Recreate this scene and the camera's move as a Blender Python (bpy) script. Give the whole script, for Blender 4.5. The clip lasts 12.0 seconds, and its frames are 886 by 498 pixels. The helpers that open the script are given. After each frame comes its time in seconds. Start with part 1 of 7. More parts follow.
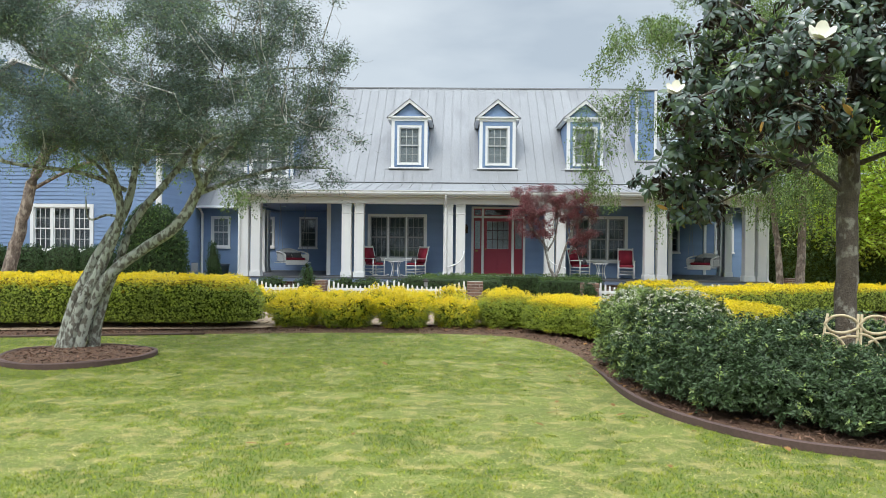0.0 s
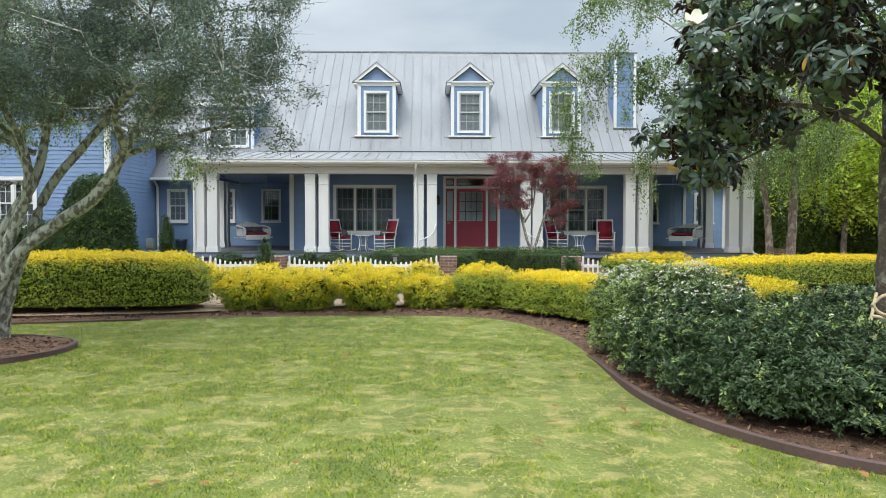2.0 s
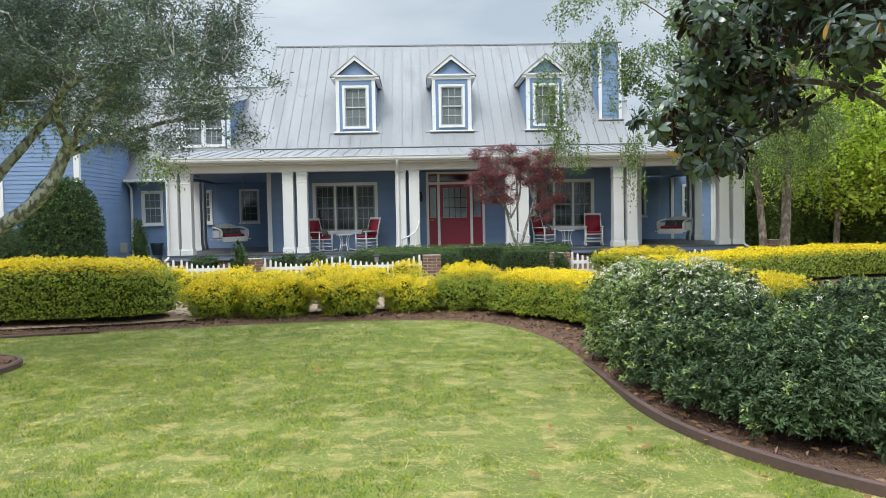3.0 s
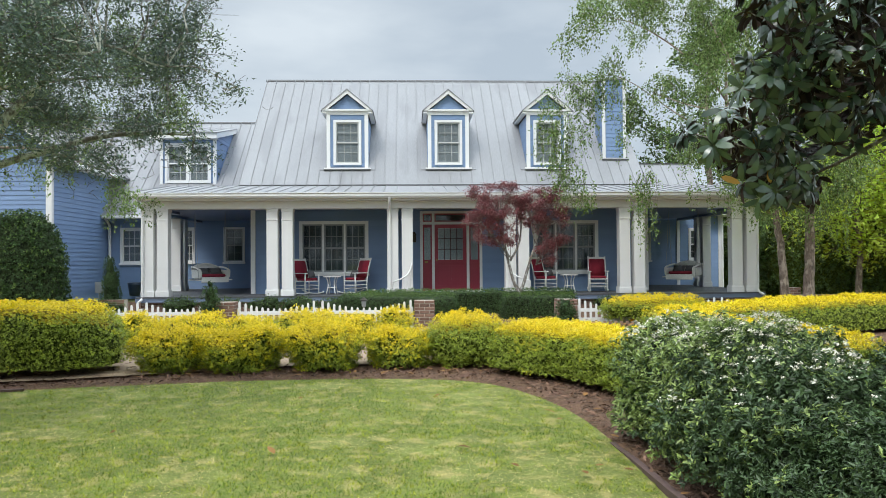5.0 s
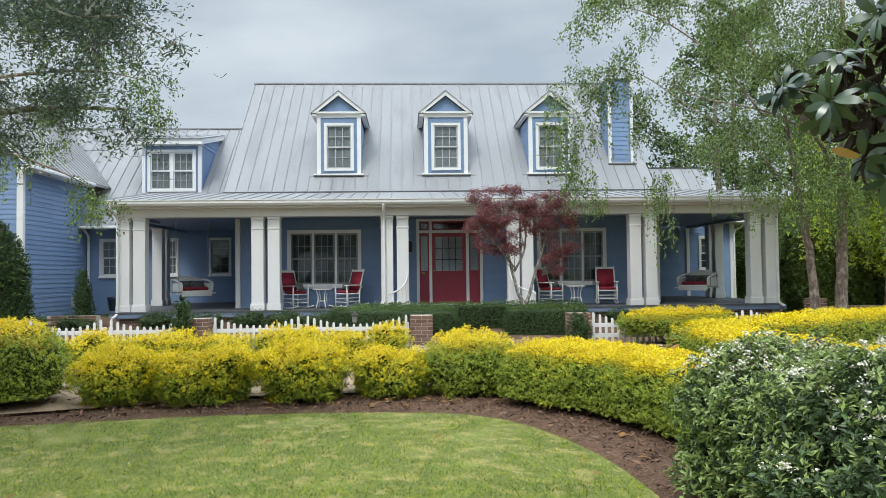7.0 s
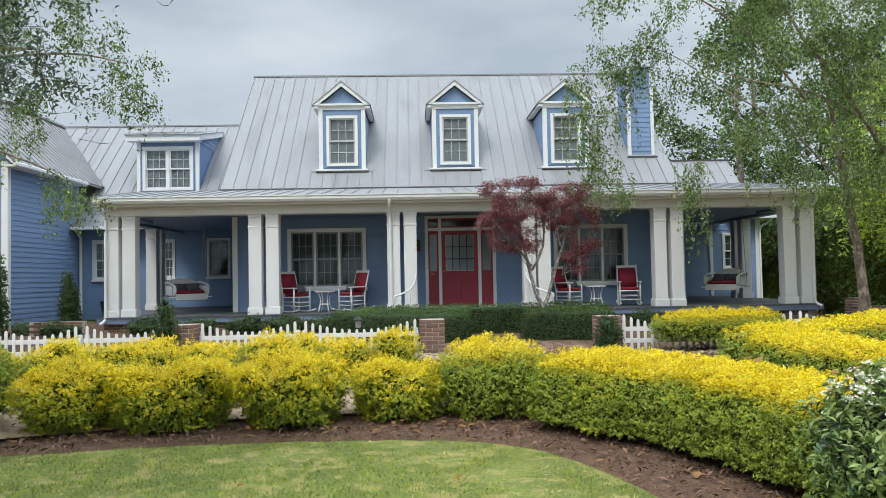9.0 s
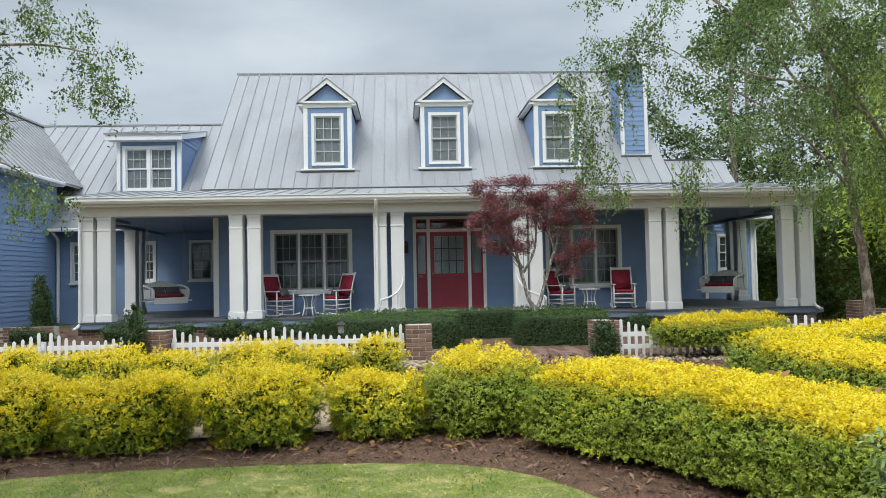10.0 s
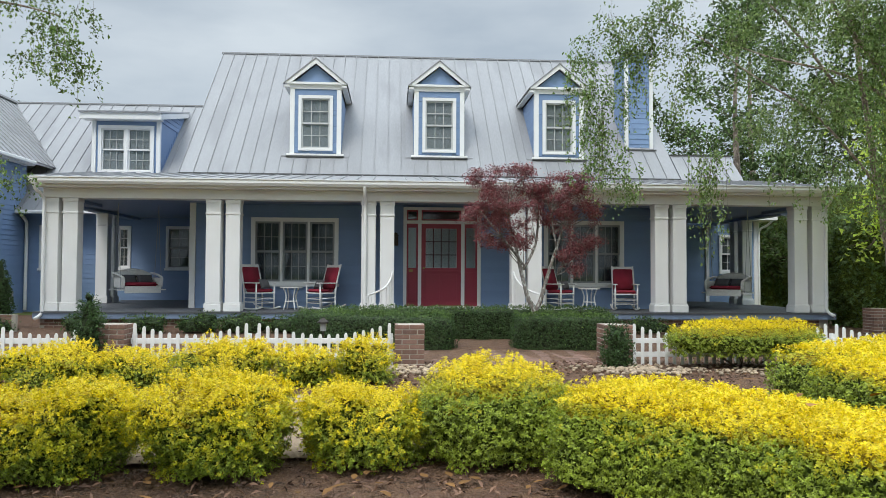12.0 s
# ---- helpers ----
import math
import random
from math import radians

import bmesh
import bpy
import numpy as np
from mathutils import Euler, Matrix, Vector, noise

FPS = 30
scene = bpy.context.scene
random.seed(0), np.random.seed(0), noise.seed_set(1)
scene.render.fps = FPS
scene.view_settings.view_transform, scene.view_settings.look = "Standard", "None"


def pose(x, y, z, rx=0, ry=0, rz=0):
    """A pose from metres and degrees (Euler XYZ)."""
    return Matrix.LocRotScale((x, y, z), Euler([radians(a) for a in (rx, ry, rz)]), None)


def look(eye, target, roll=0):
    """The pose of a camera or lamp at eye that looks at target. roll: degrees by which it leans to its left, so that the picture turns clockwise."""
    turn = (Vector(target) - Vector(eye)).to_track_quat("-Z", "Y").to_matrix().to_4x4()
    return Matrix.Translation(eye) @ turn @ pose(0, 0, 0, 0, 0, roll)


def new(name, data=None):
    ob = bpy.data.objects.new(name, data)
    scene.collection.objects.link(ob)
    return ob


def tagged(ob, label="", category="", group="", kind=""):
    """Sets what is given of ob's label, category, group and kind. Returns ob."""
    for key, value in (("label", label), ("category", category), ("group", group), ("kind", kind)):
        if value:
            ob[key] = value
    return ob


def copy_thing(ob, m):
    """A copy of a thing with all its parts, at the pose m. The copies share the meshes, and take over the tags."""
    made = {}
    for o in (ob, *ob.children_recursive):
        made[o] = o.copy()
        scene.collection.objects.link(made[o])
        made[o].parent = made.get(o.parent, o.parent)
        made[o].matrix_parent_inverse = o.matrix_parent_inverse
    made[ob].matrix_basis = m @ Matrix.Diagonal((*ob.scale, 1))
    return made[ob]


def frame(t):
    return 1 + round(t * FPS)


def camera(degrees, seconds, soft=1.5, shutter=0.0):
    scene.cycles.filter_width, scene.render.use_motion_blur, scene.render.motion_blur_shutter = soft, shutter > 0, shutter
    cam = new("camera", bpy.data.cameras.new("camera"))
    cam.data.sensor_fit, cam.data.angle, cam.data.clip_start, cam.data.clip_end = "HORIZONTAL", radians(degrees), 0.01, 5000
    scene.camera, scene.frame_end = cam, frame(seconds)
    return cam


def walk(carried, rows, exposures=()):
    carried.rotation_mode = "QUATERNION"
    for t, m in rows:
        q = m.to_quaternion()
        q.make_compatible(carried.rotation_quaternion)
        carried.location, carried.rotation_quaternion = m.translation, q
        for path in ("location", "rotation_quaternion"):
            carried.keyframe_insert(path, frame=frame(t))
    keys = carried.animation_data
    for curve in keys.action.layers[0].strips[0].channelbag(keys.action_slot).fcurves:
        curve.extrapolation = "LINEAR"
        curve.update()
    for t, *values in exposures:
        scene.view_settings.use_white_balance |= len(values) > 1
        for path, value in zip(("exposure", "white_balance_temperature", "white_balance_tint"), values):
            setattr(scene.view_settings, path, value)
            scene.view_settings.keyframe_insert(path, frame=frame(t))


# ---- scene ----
cam = camera(60.5, 12.0, soft=0.6)
PATH = [
    (0, (-1.471, -27.978, 1.51), (-1.513, -25.978, 1.512), 0.6),
    (0.5, (-1.511, -27.676, 1.489), (-1.54, -25.676, 1.484), 0.9),
    (1, (-1.509, -27.304, 1.483), (-1.521, -25.305, 1.458), 1.0),
    (1.5, (-1.458, -26.893, 1.494), (-1.449, -24.893, 1.447), 0.8),
    (2, (-1.491, -26.507, 1.482), (-1.456, -24.509, 1.414), 0.1),
    (2.5, (-1.469, -26.121, 1.466), (-1.41, -24.124, 1.385), -0.6),
    (3, (-1.414, -25.747, 1.485), (-1.342, -23.75, 1.409), -1.1),
    (3.2, (-1.396, -25.579, 1.49), (-1.321, -23.582, 1.415), -1.3),
    (4.8, (-1.365, -24.397, 1.466), (-1.277, -22.399, 1.502), -0.3),
    (5, (-1.334, -24.186, 1.469), (-1.248, -22.188, 1.505), -0.4),
    (5.5, (-1.334, -23.756, 1.452), (-1.237, -21.759, 1.498), -0.6),
    (6, (-1.38, -23.358, 1.447), (-1.276, -21.361, 1.495), -0.8),
    (6.5, (-1.33, -23.013, 1.436), (-1.226, -21.016, 1.491), -0.8),
    (7, (-1.306, -22.664, 1.447), (-1.211, -20.667, 1.514), -0.7),
    (7.2, (-1.327, -22.545, 1.452), (-1.237, -20.549, 1.521), -0.6),
    (9, (-1.326, -21.254, 1.402), (-1.25, -19.256, 1.475), -1.1),
    (9.5, (-1.272, -20.888, 1.396), (-1.186, -18.891, 1.469), -1.3),
    (10, (-1.25, -20.591, 1.405), (-1.149, -18.595, 1.484), -1.2),
    (10.5, (-1.266, -20.256, 1.418), (-1.148, -18.261, 1.503), -0.9),
    (11, (-1.213, -19.958, 1.422), (-1.081, -17.964, 1.509), -0.4),
    (11.5, (-1.237, -19.672, 1.409), (-1.091, -17.679, 1.488), -0.1),
    (12, (-1.307, -19.375, 1.407), (-1.173, -17.38, 1.473), 0.3),
]
walk(cam, [(t, look(eye, target, roll)) for t, eye, target, roll in PATH], exposures=[(0.0, 0.08), (2.5, 0.12), (5.0, 0.08), (7.0, 0.0), (9.0, -0.05), (12.0, -0.05)])

# ------------------------------------------------------------------ light
SUN_EL, SUN_AZ = 52.0, 205.0
world = bpy.data.worlds.new("overcast_sky")
scene.world = world
world.use_nodes = True
wt = world.node_tree
wt.nodes.clear()
w_out = wt.nodes.new("ShaderNodeOutputWorld")
w_bg = wt.nodes.new("ShaderNodeBackground")
w_sky = wt.nodes.new("ShaderNodeTexSky")
w_sky.sky_type, w_sky.sun_disc = "NISHITA", False
w_sky.sun_elevation, w_sky.sun_rotation = radians(SUN_EL), radians(SUN_AZ)
w_sky.air_density, w_sky.dust_density = 1.0, 2.0
w_co = wt.nodes.new("ShaderNodeTexCoord")
w_map = wt.nodes.new("ShaderNodeMapping")
w_map.inputs["Scale"].default_value = (1.6, 1.6, 5.0)
w_noise = wt.nodes.new("ShaderNodeTexNoise")
w_noise.inputs["Scale"].default_value = 1.9
w_noise.inputs["Detail"].default_value = 5.0
w_noise.inputs["Roughness"].default_value = 0.5
w_ramp = wt.nodes.new("ShaderNodeValToRGB")
w_ramp.color_ramp.elements[0].position, w_ramp.color_ramp.elements[0].color = 0.34, (5.0, 5.85, 6.7, 1)
w_ramp.color_ramp.elements[1].position, w_ramp.color_ramp.elements[1].color = 0.66, (7.4, 8.2, 8.8, 1)
w_mix = wt.nodes.new("ShaderNodeMixRGB")
w_mix.inputs["Fac"].default_value = 0.88
wt.links.new(w_co.outputs["Generated"], w_map.inputs["Vector"])
wt.links.new(w_map.outputs["Vector"], w_noise.inputs["Vector"])
wt.links.new(w_noise.outputs["Fac"], w_ramp.inputs["Fac"])
wt.links.new(w_sky.outputs["Color"], w_mix.inputs["Color1"])
# an overcast sky is brighter towards the zenith
w_sep = wt.nodes.new("ShaderNodeSeparateXYZ")
w_grad = wt.nodes.new("ShaderNodeMapRange")
w_grad.interpolation_type = "SMOOTHSTEP"
w_grad.inputs["From Min"].default_value, w_grad.inputs["From Max"].default_value = 0.34, 0.80
w_grad.inputs["To Min"].default_value, w_grad.inputs["To Max"].default_value = 1.0, 4.0
w_lift = wt.nodes.new("ShaderNodeVectorMath")
w_lift.operation = "SCALE"
wt.links.new(w_co.outputs["Generated"], w_sep.inputs["Vector"])
wt.links.new(w_sep.outputs["Z"], w_grad.inputs["Value"])
wt.links.new(w_ramp.outputs["Color"], w_lift.inputs[0])
wt.links.new(w_grad.outputs["Result"], w_lift.inputs["Scale"])
wt.links.new(w_lift.outputs["Vector"], w_mix.inputs["Color2"])
wt.links.new(w_mix.outputs["Color"], w_bg.inputs["Color"])
w_bg.inputs["Strength"].default_value = 0.1
wt.links.new(w_bg.outputs["Background"], w_out.inputs["Surface"])

sun_data = bpy.data.lights.new("sun", "SUN")
sun_data.energy, sun_data.angle, sun_data.color = 1.5, radians(16), (1.0, 0.96, 0.9)
sun = new("sun", sun_data)
sun.matrix_world = look((-8, -30, 40), (-8 + math.sin(radians(SUN_AZ)) * -20, -30 - math.cos(radians(SUN_AZ)) * 20, 40 - 20 * math.tan(radians(SUN_EL))))


# ------------------------------------------------------------------ materials
def mat(name, base, rough=0.6, metal=0.0, var=0.12, scale=3.0, fine=60.0, bump=0.15, dist=0.004, spec=0.5, stain=None, island=0.0, thin=0.0, rand=0.0, stretch=(1, 1, 1)):
    """Principled surface with variation at two scales, fine relief and, where given, stains or a random tone per piece."""
    m = bpy.data.materials.new(name)
    m.use_nodes = True
    nt = m.node_tree
    bsdf = nt.nodes["Principled BSDF"]
    out = nt.nodes["Material Output"]
    co = nt.nodes.new("ShaderNodeTexCoord")
    mp = nt.nodes.new("ShaderNodeMapping")
    mp.inputs["Scale"].default_value = stretch
    nt.links.new(co.outputs["Object"], mp.inputs["Vector"])
    n1 = nt.nodes.new("ShaderNodeTexNoise")
    n1.inputs["Scale"].default_value, n1.inputs["Detail"].default_value = scale, 4
    n2 = nt.nodes.new("ShaderNodeTexNoise")
    n2.inputs["Scale"].default_value, n2.inputs["Detail"].default_value = fine, 3
    nt.links.new(mp.outputs["Vector"], n1.inputs["Vector"])
    nt.links.new(mp.outputs["Vector"], n2.inputs["Vector"])
    add = nt.nodes.new("ShaderNodeMath")
    add.operation = "ADD"
    nt.links.new(n1.outputs["Fac"], add.inputs[0])
    nt.links.new(n2.outputs["Fac"], add.inputs[1])
    val = nt.nodes.new("ShaderNodeMapRange")
    val.inputs["From Min"].default_value, val.inputs["From Max"].default_value = 0.6, 1.4
    val.inputs["To Min"].default_value, val.inputs["To Max"].default_value = 1 - var, 1 + var
    nt.links.new(add.outputs[0], val.inputs["Value"])
    value = val.outputs["Result"]
    for amount, node, socket in ((island, "ShaderNodeNewGeometry", "Random Per Island"), (rand, "ShaderNodeObjectInfo", "Random")):
        if amount:
            src = nt.nodes.new(node)
            r = nt.nodes.new("ShaderNodeMapRange")
            r.inputs["To Min"].default_value, r.inputs["To Max"].default_value = 1 - amount, 1 + amount
            nt.links.new(src.outputs[socket], r.inputs["Value"])
            mul = nt.nodes.new("ShaderNodeMath")
            mul.operation = "MULTIPLY"
            nt.links.new(value, mul.inputs[0])
            nt.links.new(r.outputs["Result"], mul.inputs[1])
            value = mul.outputs[0]
    hsv = nt.nodes.new("ShaderNodeHueSaturation")
    hsv.inputs["Color"].default_value = (*base, 1)
    nt.links.new(value, hsv.inputs["Value"])
    colour = hsv.outputs["Color"]
    if stain:
        n3 = nt.nodes.new("ShaderNodeTexNoise")
        n3.inputs["Scale"].default_value, n3.inputs["Detail"].default_value = stain[1], 6
        nt.links.new(mp.outputs["Vector"], n3.inputs["Vector"])
        ramp = nt.nodes.new("ShaderNodeMapRange")
        ramp.inputs["From Min"].default_value, ramp.inputs["From Max"].default_value = stain[2], stain[2] + 0.12
        nt.links.new(n3.outputs["Fac"], ramp.inputs["Value"])
        mix = nt.nodes.new("ShaderNodeMixRGB")
        mix.inputs["Color2"].default_value = (*stain[0], 1)
        nt.links.new(ramp.outputs["Result"], mix.inputs["Fac"])
        nt.links.new(colour, mix.inputs["Color1"])
        colour = mix.outputs["Color"]
    nt.links.new(colour, bsdf.inputs["Base Color"])
    bsdf.inputs["Roughness"].default_value, bsdf.inputs["Metallic"].default_value = rough, metal
    bsdf.inputs["Specular IOR Level"].default_value = spec
    if bump:
        b = nt.nodes.new("ShaderNodeBump")
        b.inputs["Strength"].default_value, b.inputs["Distance"].default_value = bump, dist
        nt.links.new(add.outputs[0], b.inputs["Height"])
        nt.links.new(b.outputs["Normal"], bsdf.inputs["Normal"])
    if thin:
        tr = nt.nodes.new("ShaderNodeBsdfTranslucent")
        nt.links.new(colour, tr.inputs["Color"])
        mx = nt.nodes.new("ShaderNodeMixShader")
        mx.inputs["Fac"].default_value = thin
        nt.links.new(bsdf.outputs["BSDF"], mx.inputs[1])
        nt.links.new(tr.outputs["BSDF"], mx.inputs[2])
        nt.links.new(mx.outputs["Shader"], out.inputs["Surface"])
    return m


def leaf(name, base, rough=0.45, thin=0.25, island=0.3, spec=0.4):
    return mat(name, base, rough, var=0.1, scale=2.0, fine=8.0, bump=0, island=island, thin=thin, spec=spec)


def glass_mat():
    m = bpy.data.materials.new("window_glass")
    m.use_nodes = True
    nt = m.node_tree
    nt.nodes.clear()
    out = nt.nodes.new("ShaderNodeOutputMaterial")
    gl = nt.nodes.new("ShaderNodeBsdfGlossy")
    gl.inputs["Roughness"].default_value = 0.02
    tr = nt.nodes.new("ShaderNodeBsdfTransparent")
    tr.inputs["Color"].default_value = (0.8, 0.85, 0.86, 1)
    fr = nt.nodes.new("ShaderNodeFresnel")
    fr.inputs["IOR"].default_value = 1.5
    mx = nt.nodes.new("ShaderNodeMixShader")
    nt.links.new(fr.outputs["Fac"], mx.inputs["Fac"])
    nt.links.new(tr.outputs["BSDF"], mx.inputs[1])
    nt.links.new(gl.outputs["BSDF"], mx.inputs[2])
    nt.links.new(mx.outputs["Shader"], out.inputs["Surface"])
    return m


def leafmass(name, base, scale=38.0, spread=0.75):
    """The leaf mass deep inside a shrub: small cells of light and dark leaves with deep gaps, whose shade is put into
    the dark base colour.
    """
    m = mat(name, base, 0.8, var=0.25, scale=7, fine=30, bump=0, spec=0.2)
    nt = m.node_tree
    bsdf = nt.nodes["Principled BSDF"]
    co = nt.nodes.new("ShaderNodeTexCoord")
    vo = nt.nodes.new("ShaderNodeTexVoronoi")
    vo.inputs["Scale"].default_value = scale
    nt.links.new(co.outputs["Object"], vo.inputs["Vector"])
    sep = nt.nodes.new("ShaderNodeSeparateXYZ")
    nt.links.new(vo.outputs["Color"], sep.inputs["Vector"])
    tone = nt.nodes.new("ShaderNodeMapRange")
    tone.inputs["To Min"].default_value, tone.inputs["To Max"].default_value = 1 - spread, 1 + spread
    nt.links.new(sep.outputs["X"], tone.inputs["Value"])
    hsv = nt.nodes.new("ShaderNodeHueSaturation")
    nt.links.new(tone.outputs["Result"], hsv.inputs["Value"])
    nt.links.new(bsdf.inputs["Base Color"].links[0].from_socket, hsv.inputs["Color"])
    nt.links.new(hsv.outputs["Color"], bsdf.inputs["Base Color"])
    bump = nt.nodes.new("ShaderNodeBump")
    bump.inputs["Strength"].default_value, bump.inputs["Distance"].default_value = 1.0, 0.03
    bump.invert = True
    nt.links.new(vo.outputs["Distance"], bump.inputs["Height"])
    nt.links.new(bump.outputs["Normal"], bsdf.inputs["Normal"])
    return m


SIDING = mat("blue_siding_paint", (0.188, 0.282, 0.455), 0.55, var=0.08, scale=1.2, fine=40, bump=0.12, rand=0.04)
WHITE = mat("white_trim_paint", (0.79, 0.79, 0.775), 0.5, var=0.05, scale=1.5, fine=50, bump=0.08)
CEIL = mat("porch_ceiling_paint", (0.20, 0.27, 0.40), 0.6, var=0.06, bump=0.05)
METAL = mat("galvanised_roof", (0.272, 0.275, 0.283), 0.5, metal=0.1, spec=0.4, var=0.10, scale=1.6, fine=25, bump=0.05, rand=0.045, stain=((0.232, 0.234, 0.242), 1.5, 0.54), stretch=(1, 0.25, 0.25))
SEAM = mat("roof_seam_metal", (0.285, 0.287, 0.292), 0.5, metal=0.3, var=0.06, bump=0.03)
RIDGE = mat("ridge_flashing", (0.12, 0.12, 0.12), 0.5, metal=0.6, var=0.08, bump=0.05)
RED = mat("red_door_paint", (0.31, 0.034, 0.058), 0.4, var=0.08, scale=2, fine=40, bump=0.06)
CUSHION = mat("red_cushion_cloth", (0.28, 0.02, 0.042), 0.9, var=0.14, scale=6, fine=250, bump=0.35, dist=0.002)
PILLOW = mat("charcoal_pillow_cloth", (0.085, 0.085, 0.092), 0.9, var=0.15, scale=8, fine=250, bump=0.3, dist=0.002)
WICKER = mat("white_wicker", (0.70, 0.69, 0.66), 0.6, var=0.15, scale=30, fine=220, bump=0.6, dist=0.004)
DECK = mat("dark_deck_boards", (0.10, 0.105, 0.115), 0.6, var=0.15, scale=3, fine=50, bump=0.2, rand=0.15)
FASCIA = mat("blue_grey_deck_edge", (0.19, 0.25, 0.36), 0.6, var=0.1, bump=0.1)
BRICK = mat("red_brown_brick", (0.20, 0.115, 0.085), 0.85, var=0.22, scale=14, fine=120, bump=0.5, rand=0.35, stain=((0.27, 0.19, 0.15), 9, 0.62))
MORTAR = mat("grey_mortar", (0.42, 0.38, 0.32), 0.95, var=0.15, scale=20, fine=150, bump=0.5)
# near-black sheet behind the transom: the unlit room put into its colour
DARK = mat("dark_interior", (0.022, 0.024, 0.028), 0.8, var=0.2, bump=0)
# pale sheet close behind the door glass: the outdoor reflection put into its colour
PANE_SHEEN = mat("door_pane_sheen", (0.60, 0.59, 0.60), 0.8, var=0.06, scale=4, fine=60, bump=0.1)
SASH = mat("greyed_sash_paint", (0.52, 0.53, 0.52), 0.55, var=0.06, bump=0.05)
BLIND = mat("white_window_blind", (0.44, 0.455, 0.48), 0.7, var=0.06, scale=3, fine=50, bump=0.05)
# flat sheet behind porch glass: dim room and pane reflections put into its colour
DIM_ROOM = mat("dim_pane_backing", (0.13, 0.145, 0.165), 0.9, var=0.35, scale=3, fine=40, bump=0.1, stretch=(5, 1, 0.4))
CURTAIN = mat("dim_curtain_cloth", (0.14, 0.155, 0.17), 0.9, var=0.3, scale=5, fine=60, bump=0.1, stretch=(6, 1, 0.3))
BRONZE = mat("dark_bronze", (0.05, 0.042, 0.035), 0.4, metal=0.8, var=0.15, bump=0.05)
BRASS = mat("aged_brass", (0.35, 0.24, 0.10), 0.35, metal=0.9, var=0.15, bump=0.05)
# white sash paint under the porch roof, with the porch shade put into its colour
BAR = mat("porch_shade_bar_paint", (0.27, 0.285, 0.29), 0.6, var=0.1, bump=0)
DOOR_BAR = mat("dark_door_bar_paint", (0.075, 0.022, 0.03), 0.5, var=0.1, bump=0.03)
GREYPLASTIC = mat("grey_utility_box", (0.33, 0.34, 0.33), 0.5, var=0.06, bump=0.03)
GLASS = glass_mat()
LAWN_SOIL = mat("lawn_thatch", (0.145, 0.172, 0.030), 0.9, var=0.45, scale=2.2, fine=40, bump=0.7, dist=0.02, stain=((0.28, 0.25, 0.075), 5.0, 0.52))
MULCH = mat("brown_mulch", (0.16, 0.088, 0.050), 0.95, var=0.65, scale=9, fine=55, bump=1.0, dist=0.05, stain=((0.16, 0.085, 0.055), 4.0, 0.54))
SAND = mat("pale_sandy_soil", (0.36, 0.26, 0.165), 0.95, var=0.2, scale=3, fine=60, bump=0.5, dist=0.01, stain=((0.28, 0.19, 0.12), 2.2, 0.56))
EDGING = mat("brown_edging_plastic", (0.105, 0.064, 0.054), 0.85, var=0.25, scale=2.5, fine=40, bump=0.2)
CHIP = mat("bark_chip", (0.17, 0.095, 0.062), 0.9, var=0.2, scale=12, fine=80, bump=0.4, island=0.75)
DRYLEAF = mat("dry_leaf", (0.22, 0.115, 0.045), 0.9, spec=0.1, var=0.2, scale=12, fine=80, bump=0.3, island=0.4)
PEBBLE = mat("river_stone", (0.37, 0.285, 0.195), 0.7, var=0.2, scale=10, fine=60, bump=0.3, island=0.35)
BARK = mat("lichen_grey_bark", (0.17, 0.155, 0.125), 0.95, var=0.45, scale=14, fine=70, bump=1.0, dist=0.04, stain=((0.50, 0.52, 0.44), 18.0, 0.43), stretch=(1, 1, 0.6))
BARK_MAPLE = mat("grey_maple_bark", (0.19, 0.165, 0.145), 0.9, var=0.4, scale=14, fine=70, bump=0.7, dist=0.02, stain=((0.46, 0.47, 0.43), 24.0, 0.50), stretch=(1, 1, 0.6))
BARK_BIRCH = mat("peeling_birch_bark", (0.22, 0.17, 0.135), 0.9, var=0.65, scale=9, fine=45, bump=1.0, dist=0.04, stain=((0.46, 0.38, 0.30), 11.0, 0.50), stretch=(1, 1, 0.5))
BARK_MAG = mat("mottled_magnolia_bark", (0.13, 0.105, 0.08), 0.9, var=0.4, scale=12, fine=70, bump=1.0, dist=0.03, stain=((0.34, 0.32, 0.26), 11.0, 0.53), stretch=(1, 1, 0.7))
TWIG_GREY = mat("grey_lichen_twig", (0.13, 0.115, 0.10), 0.95, var=0.3, scale=9, fine=60, bump=0.3)
TWIG = mat("brown_twig", (0.12, 0.09, 0.065), 0.9, var=0.25, scale=9, fine=60, bump=0.4)
L_YELLOW = leaf("golden_leaf", (0.84, 0.685, 0.013), 0.4, 0.3, 0.28)
L_LIME = leaf("lime_leaf", (0.50, 0.48, 0.024), 0.42, 0.3, 0.38)
L_SPRING = leaf("spring_leaf", (0.40, 0.47, 0.035), 0.45, 0.35, 0.25)
L_GREEN = leaf("hedge_green_leaf", (0.33, 0.41, 0.045), 0.42, 0.25, 0.42)
L_INNER = leaf("older_hedge_leaf", (0.205, 0.265, 0.035), 0.42, 0.2, 0.45)
L_DEEP = leaf("deep_green_leaf", (0.085, 0.145, 0.02), 0.4, 0.2, 0.4)
L_SHRUB = leaf("dark_glossy_leaf", (0.070, 0.115, 0.046), 0.34, 0.15, 0.5, 0.32)
L_SHRUB2 = leaf("fresh_shrub_leaf", (0.29, 0.38, 0.11), 0.35, 0.25, 0.35, 0.5)
L_BOX = leaf("boxwood_leaf", (0.042, 0.085, 0.022), 0.45, 0.15, 0.45, 0.25)
